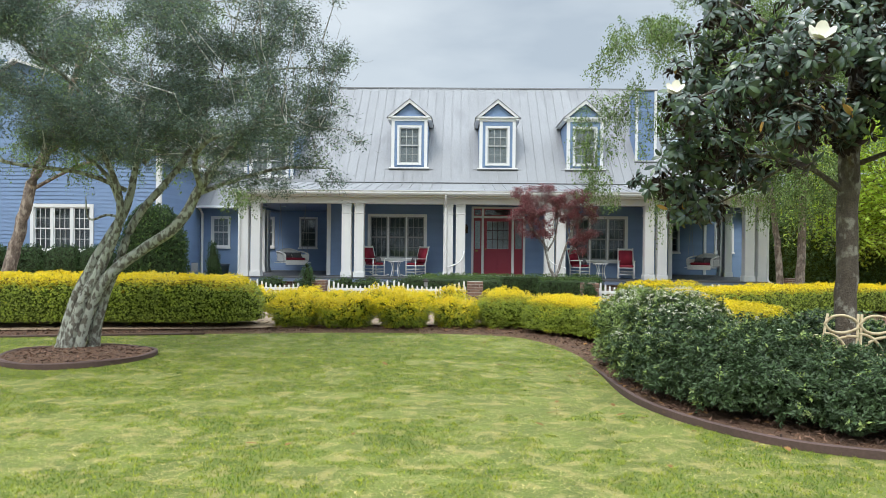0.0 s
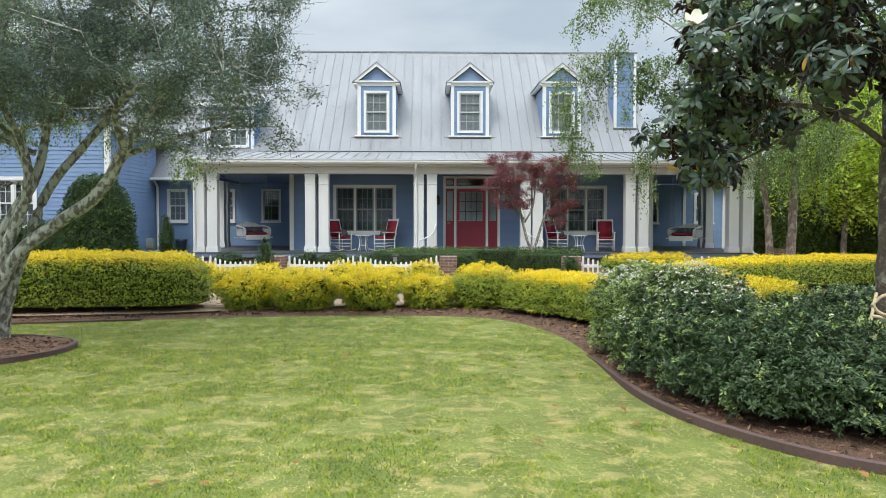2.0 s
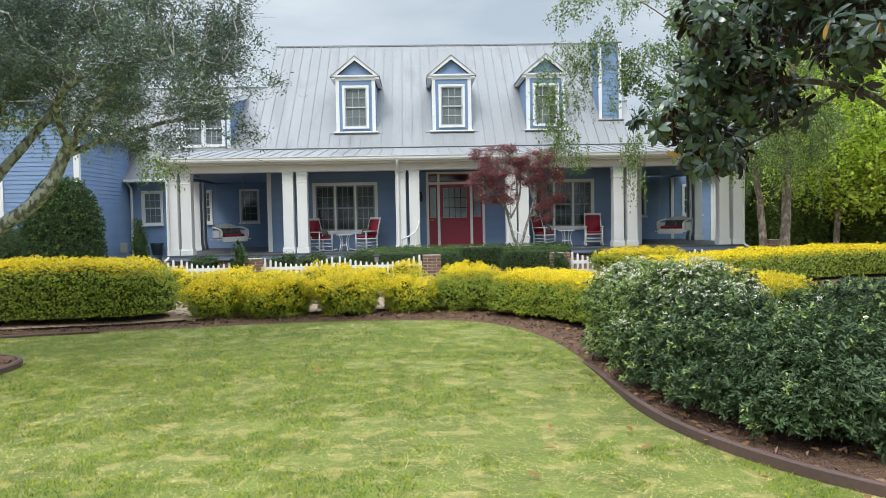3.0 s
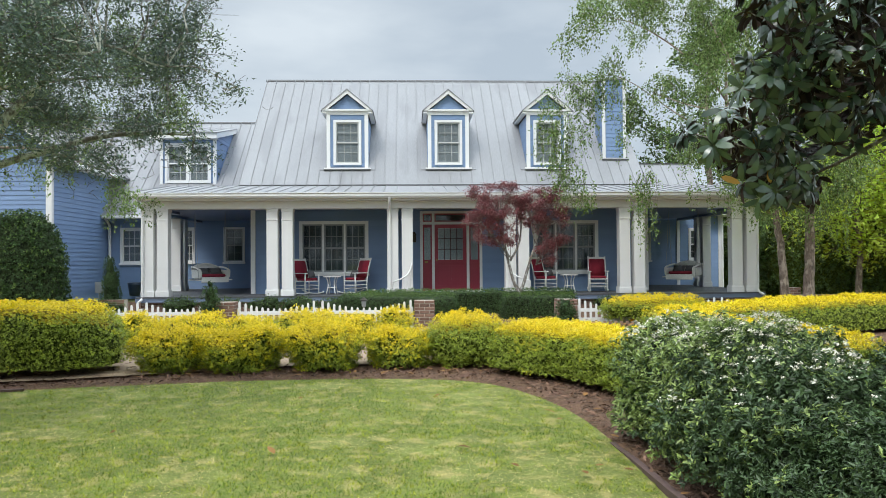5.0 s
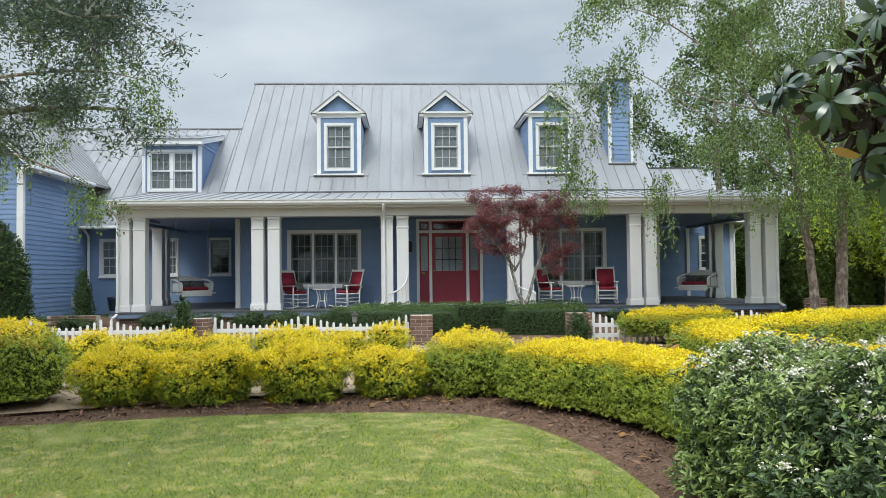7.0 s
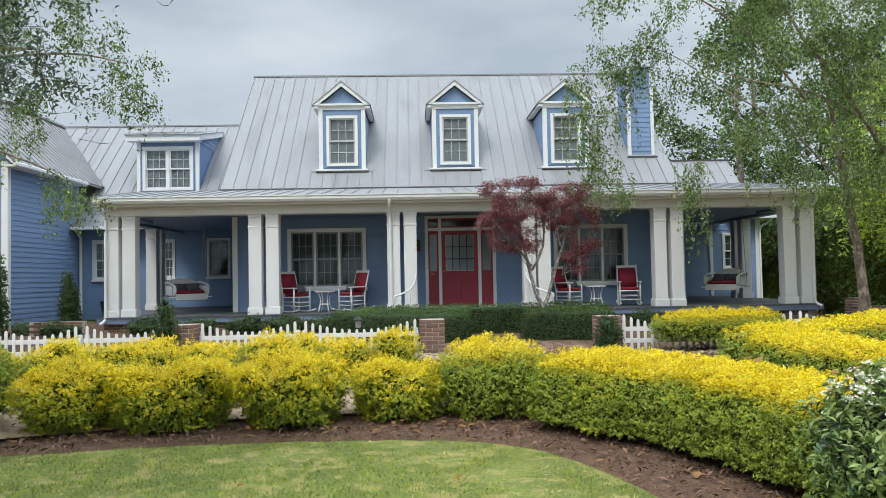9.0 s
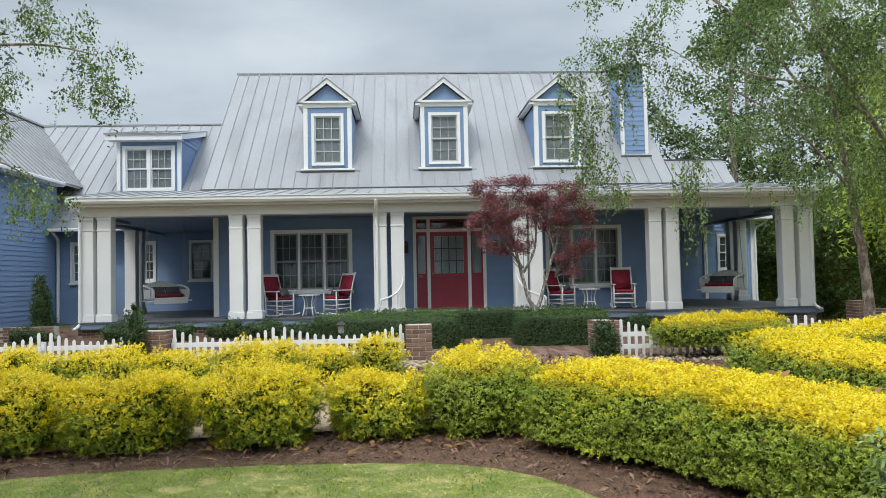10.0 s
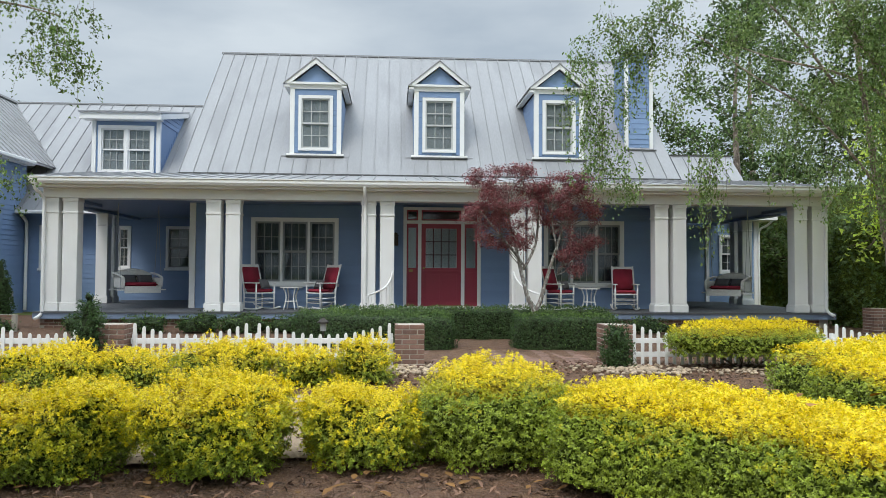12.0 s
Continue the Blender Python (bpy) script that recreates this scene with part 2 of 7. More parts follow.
L_SCREEN = leaf("screen_leaf", (0.125, 0.20, 0.06), 0.45, 0.2, 0.5)
L_BOX2 = leaf("boxwood_tip_leaf", (0.125, 0.205, 0.036), 0.4, 0.2, 0.3)
L_OAK = leaf("grey_green_leaf", (0.115, 0.162, 0.128), 0.5, 0.25, 0.45)
L_OAK2 = leaf("spring_green_leaf", (0.21, 0.29, 0.14), 0.5, 0.35, 0.3)
L_BIRCH = leaf("birch_leaf", (0.16, 0.26, 0.07), 0.45, 0.35, 0.4)
L_BIRCH2 = leaf("pale_birch_leaf", (0.275, 0.375, 0.13), 0.45, 0.4, 0.3)
L_WINE = leaf("dark_wine_leaf", (0.17, 0.035, 0.045), 0.5, 0.25, 0.4)
L_MAPLE = leaf("red_maple_leaf", (0.31, 0.095, 0.10), 0.5, 0.3, 0.45)
L_MAG = leaf("glossy_magnolia_leaf", (0.046, 0.080, 0.048), 0.30, 0.05, 0.4, 0.9)
L_MAG2 = leaf("mid_green_magnolia_leaf", (0.080, 0.132, 0.060), 0.32, 0.1, 0.3, 0.9)
L_RUST = leaf("shaded_rusty_underside", (0.062, 0.040, 0.032), 0.7, 0.05, 0.3)
L_OLD = leaf("old_yellow_leaf", (0.42, 0.24, 0.05), 0.4, 0.15, 0.3)
L_FAR = leaf("wood_leaf", (0.055, 0.095, 0.022), 0.6, 0.3, 0.5)
L_FAR2 = leaf("bright_wood_leaf", (0.62, 0.77, 0.13), 0.6, 0.6, 0.3)
PETAL = leaf("cream_petal", (0.74, 0.71, 0.60), 0.5, 0.0, 0.06)
BUD = leaf("pale_bud", (0.55, 0.58, 0.30), 0.5, 0.1, 0.1)
# inner hulls: the shade between the leaves is painted into these dark colours
CORE = leafmass("gap_shade_shrub_leaves", (0.032, 0.048, 0.018), 26)
CORE_G = leafmass("gap_shade_hedge_leaves", (0.085, 0.115, 0.018), 44)
CORE_Y = leafmass("gap_shade_golden_leaves", (0.26, 0.20, 0.012), 44)
G_BLADE = leaf("grass_blade", (0.295, 0.335, 0.026), 0.6, 0.3, 0.45, 0.12)
G_BLADE2 = leaf("deep_grass_blade", (0.10, 0.175, 0.012), 0.6, 0.3, 0.45, 0.12)
G_STRAW = leaf("straw_blade", (0.72, 0.59, 0.25), 0.7, 0.2, 0.4, 0.1)
CREAM_IRON = mat("cream_weathered_iron", (0.60, 0.49, 0.30), 0.6, var=0.2, scale=12, fine=80, bump=0.3, stain=((0.30, 0.16, 0.08), 10, 0.62))


# ------------------------------------------------------------------ building blocks
def link(name, me, parent=None, mats=()):
    for m in mats:
        me.materials.append(m)
    ob = new(name, me)
    if parent is not None:
        ob.parent = parent
    return ob


def part(name, bm, material, parent=None, label="", smooth=False):
    me = bpy.data.meshes.new(name)
    bm.to_mesh(me)
    bm.free()
    if smooth:
        me.polygons.foreach_set("use_smooth", [True] * len(me.polygons))
    ob = link(name, me, parent, (material,) if not isinstance(material, (list, tuple)) else material)
    if label:
        ob["label"] = label
    return ob


def thing(name, label, category, group="", kind="", at=(0, 0, 0), rz=0):
    ob = new(name)
    ob.empty_display_size = 0.2
    ob.matrix_world = pose(*at, 0, 0, rz)
    return tagged(ob, label, category, group, kind)


def box(bm, x0, x1, y0, y1, z0, z1):
    v = [bm.verts.new(p) for p in ((x0, y0, z0), (x1, y0, z0), (x1, y1, z0), (x0, y1, z0), (x0, y0, z1), (x1, y0, z1), (x1, y1, z1), (x0, y1, z1))]
    for f in ((3, 2, 1, 0), (4, 5, 6, 7), (0, 1, 5, 4), (1, 2, 6, 5), (2, 3, 7, 6), (3, 0, 4, 7)):
        bm.faces.new([v[i] for i in f])
    return bm


def boxes(*spans, bevel=0.0):
    bm = bmesh.new()
    for s in spans:
        box(bm, *s)
    if bevel:
        bmesh.ops.bevel(bm, geom=bm.edges[:], offset=bevel, segments=1, affect="EDGES")
    return bm


def prism(points, axis, a, b):
    """A solid from a flat outline: axis x takes (y, z) points, y takes (x, z), z takes (x, y)."""
    bm = bmesh.new()
    put = {"x": lambda p, d: (d, p[0], p[1]), "y": lambda p, d: (p[0], d, p[1]), "z": lambda p, d: (p[0], p[1], d)}[axis]
    lo = [bm.verts.new(put(p, a)) for p in points]
    hi = [bm.verts.new(put(p, b)) for p in points]
    bm.faces.new(lo)
    bm.faces.new(hi[::-1])
    n = len(points)
    for i in range(n):
        bm.faces.new((lo[i], lo[(i + 1) % n], hi[(i + 1) % n], hi[i]))
    bmesh.ops.recalc_face_normals(bm, faces=bm.faces[:])
    return bm


def tube(bm, path, radii, sides=8):
    """A tapered tube along a path of points."""
    path = [Vector(p) for p in path]
    if not isinstance(radii, (list, tuple)):
        radii = [radii] * len(path)
    rings = []
    up = Vector((0.3, 0.2, 1))
    for i, p in enumerate(path):
        d = (path[min(i + 1, len(path) - 1)] - path[max(i - 1, 0)]).normalized()
        a = d.cross(up)
        if a.length < 0.05:
            a = d.cross(Vector((1, 0, 0)))
        a.normalize()
        b = d.cross(a)
        rings.append([bm.verts.new(p + radii[i] * (math.cos(k * math.tau / sides) * a + math.sin(k * math.tau / sides) * b)) for k in range(sides)])
    for r, s in zip(rings, rings[1:]):
        for k in range(sides):
            bm.faces.new((r[k], r[(k + 1) % sides], s[(k + 1) % sides], s[k]))
    bm.faces.new(rings[0][::-1])
    bm.faces.new(rings[-1])
    return bm


def arc(points, n=8):
    """A smooth path through a few points."""
    pts = [Vector(p) for p in points]
    out = []
    for i in range(len(pts) - 1):
        p0, p1, p2, p3 = pts[max(i - 1, 0)], pts[i], pts[i + 1], pts[min(i + 2, len(pts) - 1)]
        for k in range(n):
            t = k / n
            out.append(0.5 * ((2 * p1) + (p2 - p0) * t + (2 * p0 - 5 * p1 + 4 * p2 - p3) * t * t + (3 * p1 - p0 - 3 * p2 + p3) * t ** 3))
    return out + [pts[-1]]


def raw_mesh(name, verts, faces, mats, index=None, parent=None, smooth=False):
    """An object from arrays: verts N x 3, faces M x 3 or M x 4."""
    verts, faces = np.asarray(verts, np.float32), np.asarray(faces, np.int32)
    me = bpy.data.meshes.new(name)
    k = faces.shape[1]
    me.vertices.add(len(verts))
    me.vertices.foreach_set("co", verts.ravel())
    me.loops.add(faces.size)
    me.loops.foreach_set("vertex_index", faces.ravel())
    me.polygons.add(len(faces))
    me.polygons.foreach_set("loop_start", np.arange(0, faces.size, k, dtype=np.int32))
    for m in mats:
        me.materials.append(m)
    if index is not None:
        me.polygons.foreach_set("material_index", np.asarray(index, np.int32))
    if smooth:
        me.polygons.foreach_set("use_smooth", np.ones(len(faces), bool))
    me.update(calc_edges=True)
    ob = new(name, me)
    if parent is not None:
        ob.parent = parent
    return ob


def unit(v):
    return v / np.maximum(np.linalg.norm(v, axis=1, keepdims=True), 1e-9)


def leaf_arrays(at, facing, size, aspect=0.5, loose=0.7, fold=0.25, rng=None, along=None, droop=0.0, single=False):
    """Small folded leaves, two triangles each: at N x 3, facing N x 3, size N."""
    n = len(at)
    nrm = unit(facing + loose * rng.normal(size=(n, 3)))
    ref = rng.normal(size=(n, 3)) if along is None else along + 0.5 * rng.normal(size=(n, 3))
    ref[:, 2] -= droop
    d = unit(ref - nrm * np.sum(ref * nrm, axis=1, keepdims=True))
    s = np.cross(nrm, d)
    size = np.asarray(size).reshape(-1, 1)
    half = size * aspect / 2
    lift = nrm * half * fold * 2
    a = at - d * size / 2
    b = at + s * half + lift
    c = at + d * size / 2 - nrm * size * 0.08
    e = at - s * half + lift
    if single:
        rim = at + s * half * 1.1 + lift * 0.5 + d * size * 0.12 * rng.normal(size=(n, 1))
        edge = s * half * 0.5
        return np.stack([a - edge * 0.6, rim, c - edge], axis=1).reshape(-1, 3), np.arange(n * 3).reshape(-1, 3)
    verts = np.stack([a, b, c, e], axis=1).reshape(-1, 3)
    base = np.arange(n)[:, None] * 4
    faces = np.concatenate([base + np.array([[0, 1, 2]]), base + np.array([[0, 2, 3]])], axis=1).reshape(-1, 3)
    return verts, faces


def sample(verts, faces, count, rng):
    """Random points with normals on a triangle or quad mesh, even by area."""
    verts, faces = np.asarray(verts), np.asarray(faces)
    if faces.shape[1] == 4:
        faces = np.concatenate([faces[:, [0, 1, 2]], faces[:, [0, 2, 3]]])
    a, b, c = (verts[faces[:, k]] for k in range(3))
    cr = np.cross(b - a, c - a)
    area = np.linalg.norm(cr, axis=1)
    pick = rng.choice(len(faces), count, p=area / area.sum())
    r1, r2 = np.sqrt(rng.random((count, 1))), rng.random((count, 1))
    pts = (1 - r1) * a[pick] + r1 * (1 - r2) * b[pick] + r1 * r2 * c[pick]
    return pts, unit(cr[pick]), area.sum() / 2


def lump(p, scale, seed=0.0):
    return noise.noise(Vector((p[0] * scale + seed, p[1] * scale - seed, p[2] * scale + 2 * seed)))


def ground_z(x, y):
    """The lawn rises gently towards the house."""
    return 0.012 * min(max(y + 20.0, 0.0), 10.5)


def hedge_form(line, width, height, seed, ends=0.25, square=0.45, bumps=0.05, base=0.1, steps=0.1, round_end=2.5):
    """A clipped hedge along a line of (x, y, height factor): quads as arrays."""
    pts = arc([(p[0], p[1], p[2] if len(p) > 2 else 1.0) for p in line], 10)
    length = sum((b - a).to_2d().length for a, b in zip(pts, pts[1:]))
    n = max(int(length / steps), 8)
    dist, k = [0.0], 0
    for a, b in zip(pts, pts[1:]):
        dist.append(dist[-1] + (b - a).to_2d().length)
    m = 22
    grid = []
    for i in range(n + 1):
        t = i / n
        want = t * length
        while k < len(dist) - 2 and dist[k + 1] < want:
            k += 1
        f = (want - dist[k]) / max(dist[k + 1] - dist[k], 1e-6)
        p = pts[k].lerp(pts[k + 1], f)
        d = (pts[k + 1] - pts[k]).to_2d().normalized()
        side = Vector((-d.y, d.x))
        e = min(t, 1 - t) * length / max(ends, 1e-3)
        cut = (1 - (1 - min(e, 1)) ** round_end) ** (1 / round_end)
        cut = max(cut, 0.02)
        gz = ground_z(p.x, p.y)
        row = []
        for j in range(m + 1):
            a = math.pi * j / m
            ca, sa = math.cos(a), math.sin(a)
            u = math.copysign(abs(ca) ** square, ca) * width / 2 * cut
            h = base + (height * p.z - base) * (abs(sa) ** square) * (0.25 + 0.75 * cut)
            q = Vector((p.x + side.x * u, p.y + side.y * u, gz + h))
            out = Vector((side.x * ca, side.y * ca, sa * 0.7 + 0.05))
            q += out * (bumps * 1.4 * lump(q, 1.6, seed) + bumps * lump(q, 4.2, seed + 3))
            row.append(q)
        grid.append(row)
    verts = [q for row in grid for q in row]
    w = m + 1
    faces = [(i * w + j, i * w + j + 1, (i + 1) * w + j + 1, (i + 1) * w + j) for i in range(n) for j in range(m)]
    return np.array([tuple(v) for v in verts]), np.array(faces)


def mound_form(cx, cy, rx, ry, height, seed, square=0.8, bumps=0.08, base=0.05, taper=0.0, turn=0.0, z0=None, foot=0.78):
    """A rounded shrub: quads as arrays."""
    gz = ground_z(cx, cy) if z0 is None else z0
    n, m = 36, 16
    c, s = math.cos(radians(turn)), math.sin(radians(turn))
    verts = []
    for j in range(m + 1):
        b = math.pi / 2 * j / m
        for i in range(n):
            a = math.tau * i / n
            r = abs(math.cos(b)) ** square
            r *= 1 - taper * math.sin(b)
            under = foot + (1 - foot) * min(1.0, j / (m * 0.4)) ** 0.8
            u, v = rx * r * under * math.cos(a), ry * r * under * math.sin(a)
            q = Vector((cx + u * c - v * s, cy + u * s + v * c, gz + base + (height - base) * math.sin(b) ** 0.9))
            out = Vector((math.cos(a + radians(turn)), math.sin(a + radians(turn)), math.sin(b)))
            q += out * (bumps * 1.3 * lump(q, 2.2, seed) + bumps * lump(q, 5.5, seed + 5))
            verts.append(tuple(q))
    faces = [(j * n + i, j * n + (i + 1) % n, (j + 1) * n + (i + 1) % n, (j + 1) * n + i) for j in range(m) for i in range(n)]
    return np.array(verts), np.array(faces)


def shrink(verts, faces, by):
    """The same form drawn in, for the dense inside of a shrub."""
    a, b, c = verts[faces[:, 0]], verts[faces[:, 1]], verts[faces[:, 2]]
    fn = unit(np.cross(b - a, c - a))
    vn = np.zeros_like(verts)
    for k in range(faces.shape[1]):
        np.add.at(vn, faces[:, k], fn)
    vn = unit(vn)
    mid = verts.mean(axis=0)
    if np.sum((verts - mid) * vn) < 0:
        vn = -vn
    return verts - vn * by


def sprigs(name, form, per_m2, count, size, choose, mats, core, parent, rng, length=0.07, up=0.6, core_in=0.06, bump=0.05, aspect=0.5, scale=6.0, spread=0.85, under=0, top=None, single=False, layer=1.0, rise=0.0):
    """Foliage in small sprigs: each a short shoot with leaves round it, pushed in and out so that the surface is uneven."""
    verts, faces = form
    tri = faces if faces.shape[1] == 3 else np.concatenate([faces[:, [0, 1, 2]], faces[:, [0, 2, 3]]])
    area = np.linalg.norm(np.cross(verts[tri[:, 1]] - verts[tri[:, 0]], verts[tri[:, 2]] - verts[tri[:, 0]]), axis=1).sum() / 2
    n = int(area * per_m2)
    pts, nrm, _ = sample(verts, faces, n, rng)
    mid = verts.mean(axis=0)
    if np.mean(np.sum((pts - mid) * nrm, axis=1)) < 0:
        nrm = -nrm
    tier = Vector((scale, scale, scale * layer))
    push = np.array([noise.noise(Vector(p) * tier) for p in pts])[:, None]
    base = pts + nrm * (push * bump + (rng.random((n, 1)) - 0.75) * 0.05)
    axis = unit(nrm + np.array([0, 0, up]) + 0.45 * rng.normal(size=(n, 3)))
    kind, tip = choose(pts, nrm, push[:, 0], rng)
    t = rng.uniform(0.05, 1.0, (n, count))
    radial = rng.normal(size=(n, count, 3))
    ax = axis[:, None, :]
    radial -= ax * np.sum(radial * ax, axis=2, keepdims=True)
    radial /= np.maximum(np.linalg.norm(radial, axis=2, keepdims=True), 1e-6)
    along = radial * spread + ax * 0.55
    along /= np.linalg.norm(along, axis=2, keepdims=True)
    s = size * rng.uniform(0.6, 1.25, (n, count))
    at = base[:, None, :] + ax * (t[..., None] * length) + along * (s[..., None] * 0.55)
    face = ax - along * np.sum(along * ax, axis=2, keepdims=True) + np.array([0, 0, rise]) + 0.25 * rng.normal(size=along.shape)
    k = np.where(t > 0.55, tip[:, None], kind[:, None])
    lv, lf = leaf_arrays(at.reshape(-1, 3), face.reshape(-1, 3), s.reshape(-1), aspect, 0.15, rng=rng, along=along.reshape(-1, 3) * 3, single=single)
    k = k.reshape(-1)
    if under:
        # older leaves between the shoots, lying closer to the wood
        m = int(area * under)
        up_, un, _ = sample(verts, faces, m, rng)
        if np.mean(np.sum((up_ - mid) * un, axis=1)) < 0:
            un = -un
        hollow = np.array([noise.noise(Vector(p) * tier) for p in up_])[:, None]
        up_ = up_ + un * (hollow * bump * 0.8 - 0.035 - 0.03 * rng.random((m, 1)))
        u_kind, u_tip = choose(up_, un, hollow[:, 0] - 0.25, rng)
        lv2, lf2 = leaf_arrays(up_, un + np.array([0, 0, 0.4]), size * 1.25 * rng.uniform(0.7, 1.3, m), aspect, 0.6, rng=rng, single=single)
        lf = np.concatenate([lf, lf2 + len(lv)])
        lv = np.concatenate([lv, lv2])
        k = np.concatenate([k, u_kind])
    ob = raw_mesh(name, lv, lf, mats, k if single else np.repeat(k, 2), parent)
    # drawn-in hull whose dark colour gives the shade between the shoots
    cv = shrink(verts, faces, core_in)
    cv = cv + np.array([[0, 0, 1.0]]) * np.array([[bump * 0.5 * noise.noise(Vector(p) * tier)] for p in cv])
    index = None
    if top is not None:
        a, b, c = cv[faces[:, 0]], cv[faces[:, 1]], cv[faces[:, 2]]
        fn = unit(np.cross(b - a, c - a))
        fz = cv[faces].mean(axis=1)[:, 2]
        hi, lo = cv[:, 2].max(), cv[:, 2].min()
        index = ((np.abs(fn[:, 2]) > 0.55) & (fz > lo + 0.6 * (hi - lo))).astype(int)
    inner = raw_mesh("gap_shade_core", cv, faces, [core] + ([top] if top is not None else []), index, parent, True)
    return ob, inner


# ------------------------------------------------------------------ ground
EDGE = [(-60, -22.5), (-30, -19.3), (-14, -17.2), (-8.7, -16.1), (-6.2, -15.52), (-4.45, -15.17), (-3.3, -15.0), (-2.4, -14.95), (-1.3, -15.02), (-0.65, -15.25), (-0.22, -15.75), (0.06, -16.5), (0.22, -17.3), (0.28, -18.5), (0.29, -20.1), (0.52, -21.1), (0.97, -21.88), (1.5, -22.26), (2.4, -22.5), (4, -22.9), (12, -24.5), (60, -30)]
edge_path = [Vector(p) for p in EDGE[:2]] + [v.to_2d() for v in arc([(x, y, 0) for x, y in EDGE[2:-1]], 8)] + [Vector(EDGE[-1])]


def in_bed(x, y):
    """Whether points lie beyond the lawn's edge (arrays)."""
    poly = np.array([tuple(v) for v in edge_path] + [(60, 40), (-60, 40)])
    inside = np.zeros(len(x), bool)
    j = len(poly) - 1
    for i in range(len(poly)):
        xi, yi, xj, yj = *poly[i], *poly[j]
        hit = ((yi > y) != (yj > y)) & (x < (xj - xi) * (y - yi) / (yj - yi + 1e-12) + xi)
        inside ^= hit
        j = i
    return inside


def build_ground():
    xs = [-900, -300, -100, -40] + list(np.arange(-20, 20.1, 2.0)) + [40, 100, 300, 900]
    ys = [-900, -300, -100, -40, -30, -25, -22, -20, -18, -16, -14, -12, -9.5, -6, 0, 10, 30, 100, 300, 900]
    verts = [(x, y, ground_z(x, y)) for y in ys for x in xs]
    w = len(xs)
    faces = [(j * w + i, j * w + i + 1, (j + 1) * w + i + 1, (j + 1) * w + i) for j in range(len(ys) - 1) for i in range(w - 1)]
    tagged(raw_mesh("ground", verts, faces, [LAWN_SOIL]), "green lawn ground with pale straw patches", "ground", kind="structure")


build_ground()


def build_bed():
    """Mulched planting bed between the lawn and the house."""
    n, rows = len(edge_path), 26
    verts, faces = [], []
    for p in edge_path:
        far = Vector((p.x if p.x < -1 else p.x * 2.4 + 1.4 if p.x < 3 else p.x + 6, 3.4))
        for k in range(rows + 1):
            t = (k / rows) ** 1.3
            q = p.lerp(far, t)
            if k == 0 and p.y > -18:
                q = q + Vector((0.0, 0.05 * lump((p.x, p.y, 3), 5.0)))
            verts.append((q.x, q.y, ground_z(q.x, q.y) + (-0.006 if k == 0 else 0.014 + 0.02 * min(t * 12, 1) * (1 + lump((q.x, q.y, 0), 2.0)))))
    for i in range(n - 1):
        for k in range(rows):
            a = i * (rows + 1) + k
            faces.append((a, a + rows + 1, a + rows + 2, a + 1))
    tagged(raw_mesh("mulch_bed", verts, faces, [MULCH], smooth=True), "brown bark mulch bed beneath the hedges", "planting bed", kind="structure")
    # pale sandy strip behind the front row of bushes
    strip = [(-12, -15.9, -12.2), (-8, -15.35, -11.8), (-5.6, -14.95, -11.6), (-4.9, -14.72, -11.5), (-3, -14.1, -11.4), (-1.6, -13.95, -11.4), (-0.5, -13.8, -11.6), (0.1, -13.4, -12.0)]
    verts, faces = [], []
    for x, y0, y1 in strip:
        for k in range(9):
            y = y0 + (y1 - y0) * k / 8
            verts.append((x, y, ground_z(x, y) + 0.05 + 0.012 * lump((x, y, 1), 3)))
    for i in range(len(strip) - 1):
        for k in range(8):
            a = i * 9 + k
            faces.append((a, a + 9, a + 10, a + 1))
    tagged(raw_mesh("sandy_path", verts, faces, [SAND], smooth=True), "pale sandy soil strip between the hedge rows", "path", kind="structure")


build_bed()


def build_edging():
    line = [p for p in edge_path if -16 < p.x < 13]
    bm = bmesh.new()
    last = None
    for i, p in enumerate(line):
        d = (line[min(i + 1, len(line) - 1)] - line[max(i - 1, 0)]).normalized()
        s = Vector((-d.y, d.x))
        z = ground_z(p.x, p.y)
        h = (0.006 + 0.064 * min(max((-18.3 - p.y) / 1.5, 0), 1) if p.x > 0.1 else 0.03) + 0.010 * lump((p.x, p.y, 0), 1.1)
        ring = []
        for u, w in ((-0.022, -0.03), (-0.024, h * 0.9), (-0.012, h), (0.016, h), (0.028, h * 0.9), (0.026, -0.03)):
            q = p + s * u
            ring.append(bm.verts.new((q.x, q.y, z + w)))
        if last and (p.x < -5.6 or p.y < -18.3):
            for k in range(5):
                bm.faces.new((last[k], last[k + 1], ring[k + 1], ring[k]))
        last = ring
    bmesh.ops.delete(bm, geom=[v for v in bm.verts if not v.link_faces], context="VERTS")
    bmesh.ops.recalc_face_normals(bm, faces=bm.faces[:])
    tagged(part("lawn_edging", bm, EDGING), "dark brown curved edging strip along the lawn", "edging", kind="structure")


build_edging()


# ------------------------------------------------------------------ house
FLOOR, WALL_TOP = 0.53, 3.16
house = thing("house", "blue clapboard house with white trim and pale metal roof", "house")


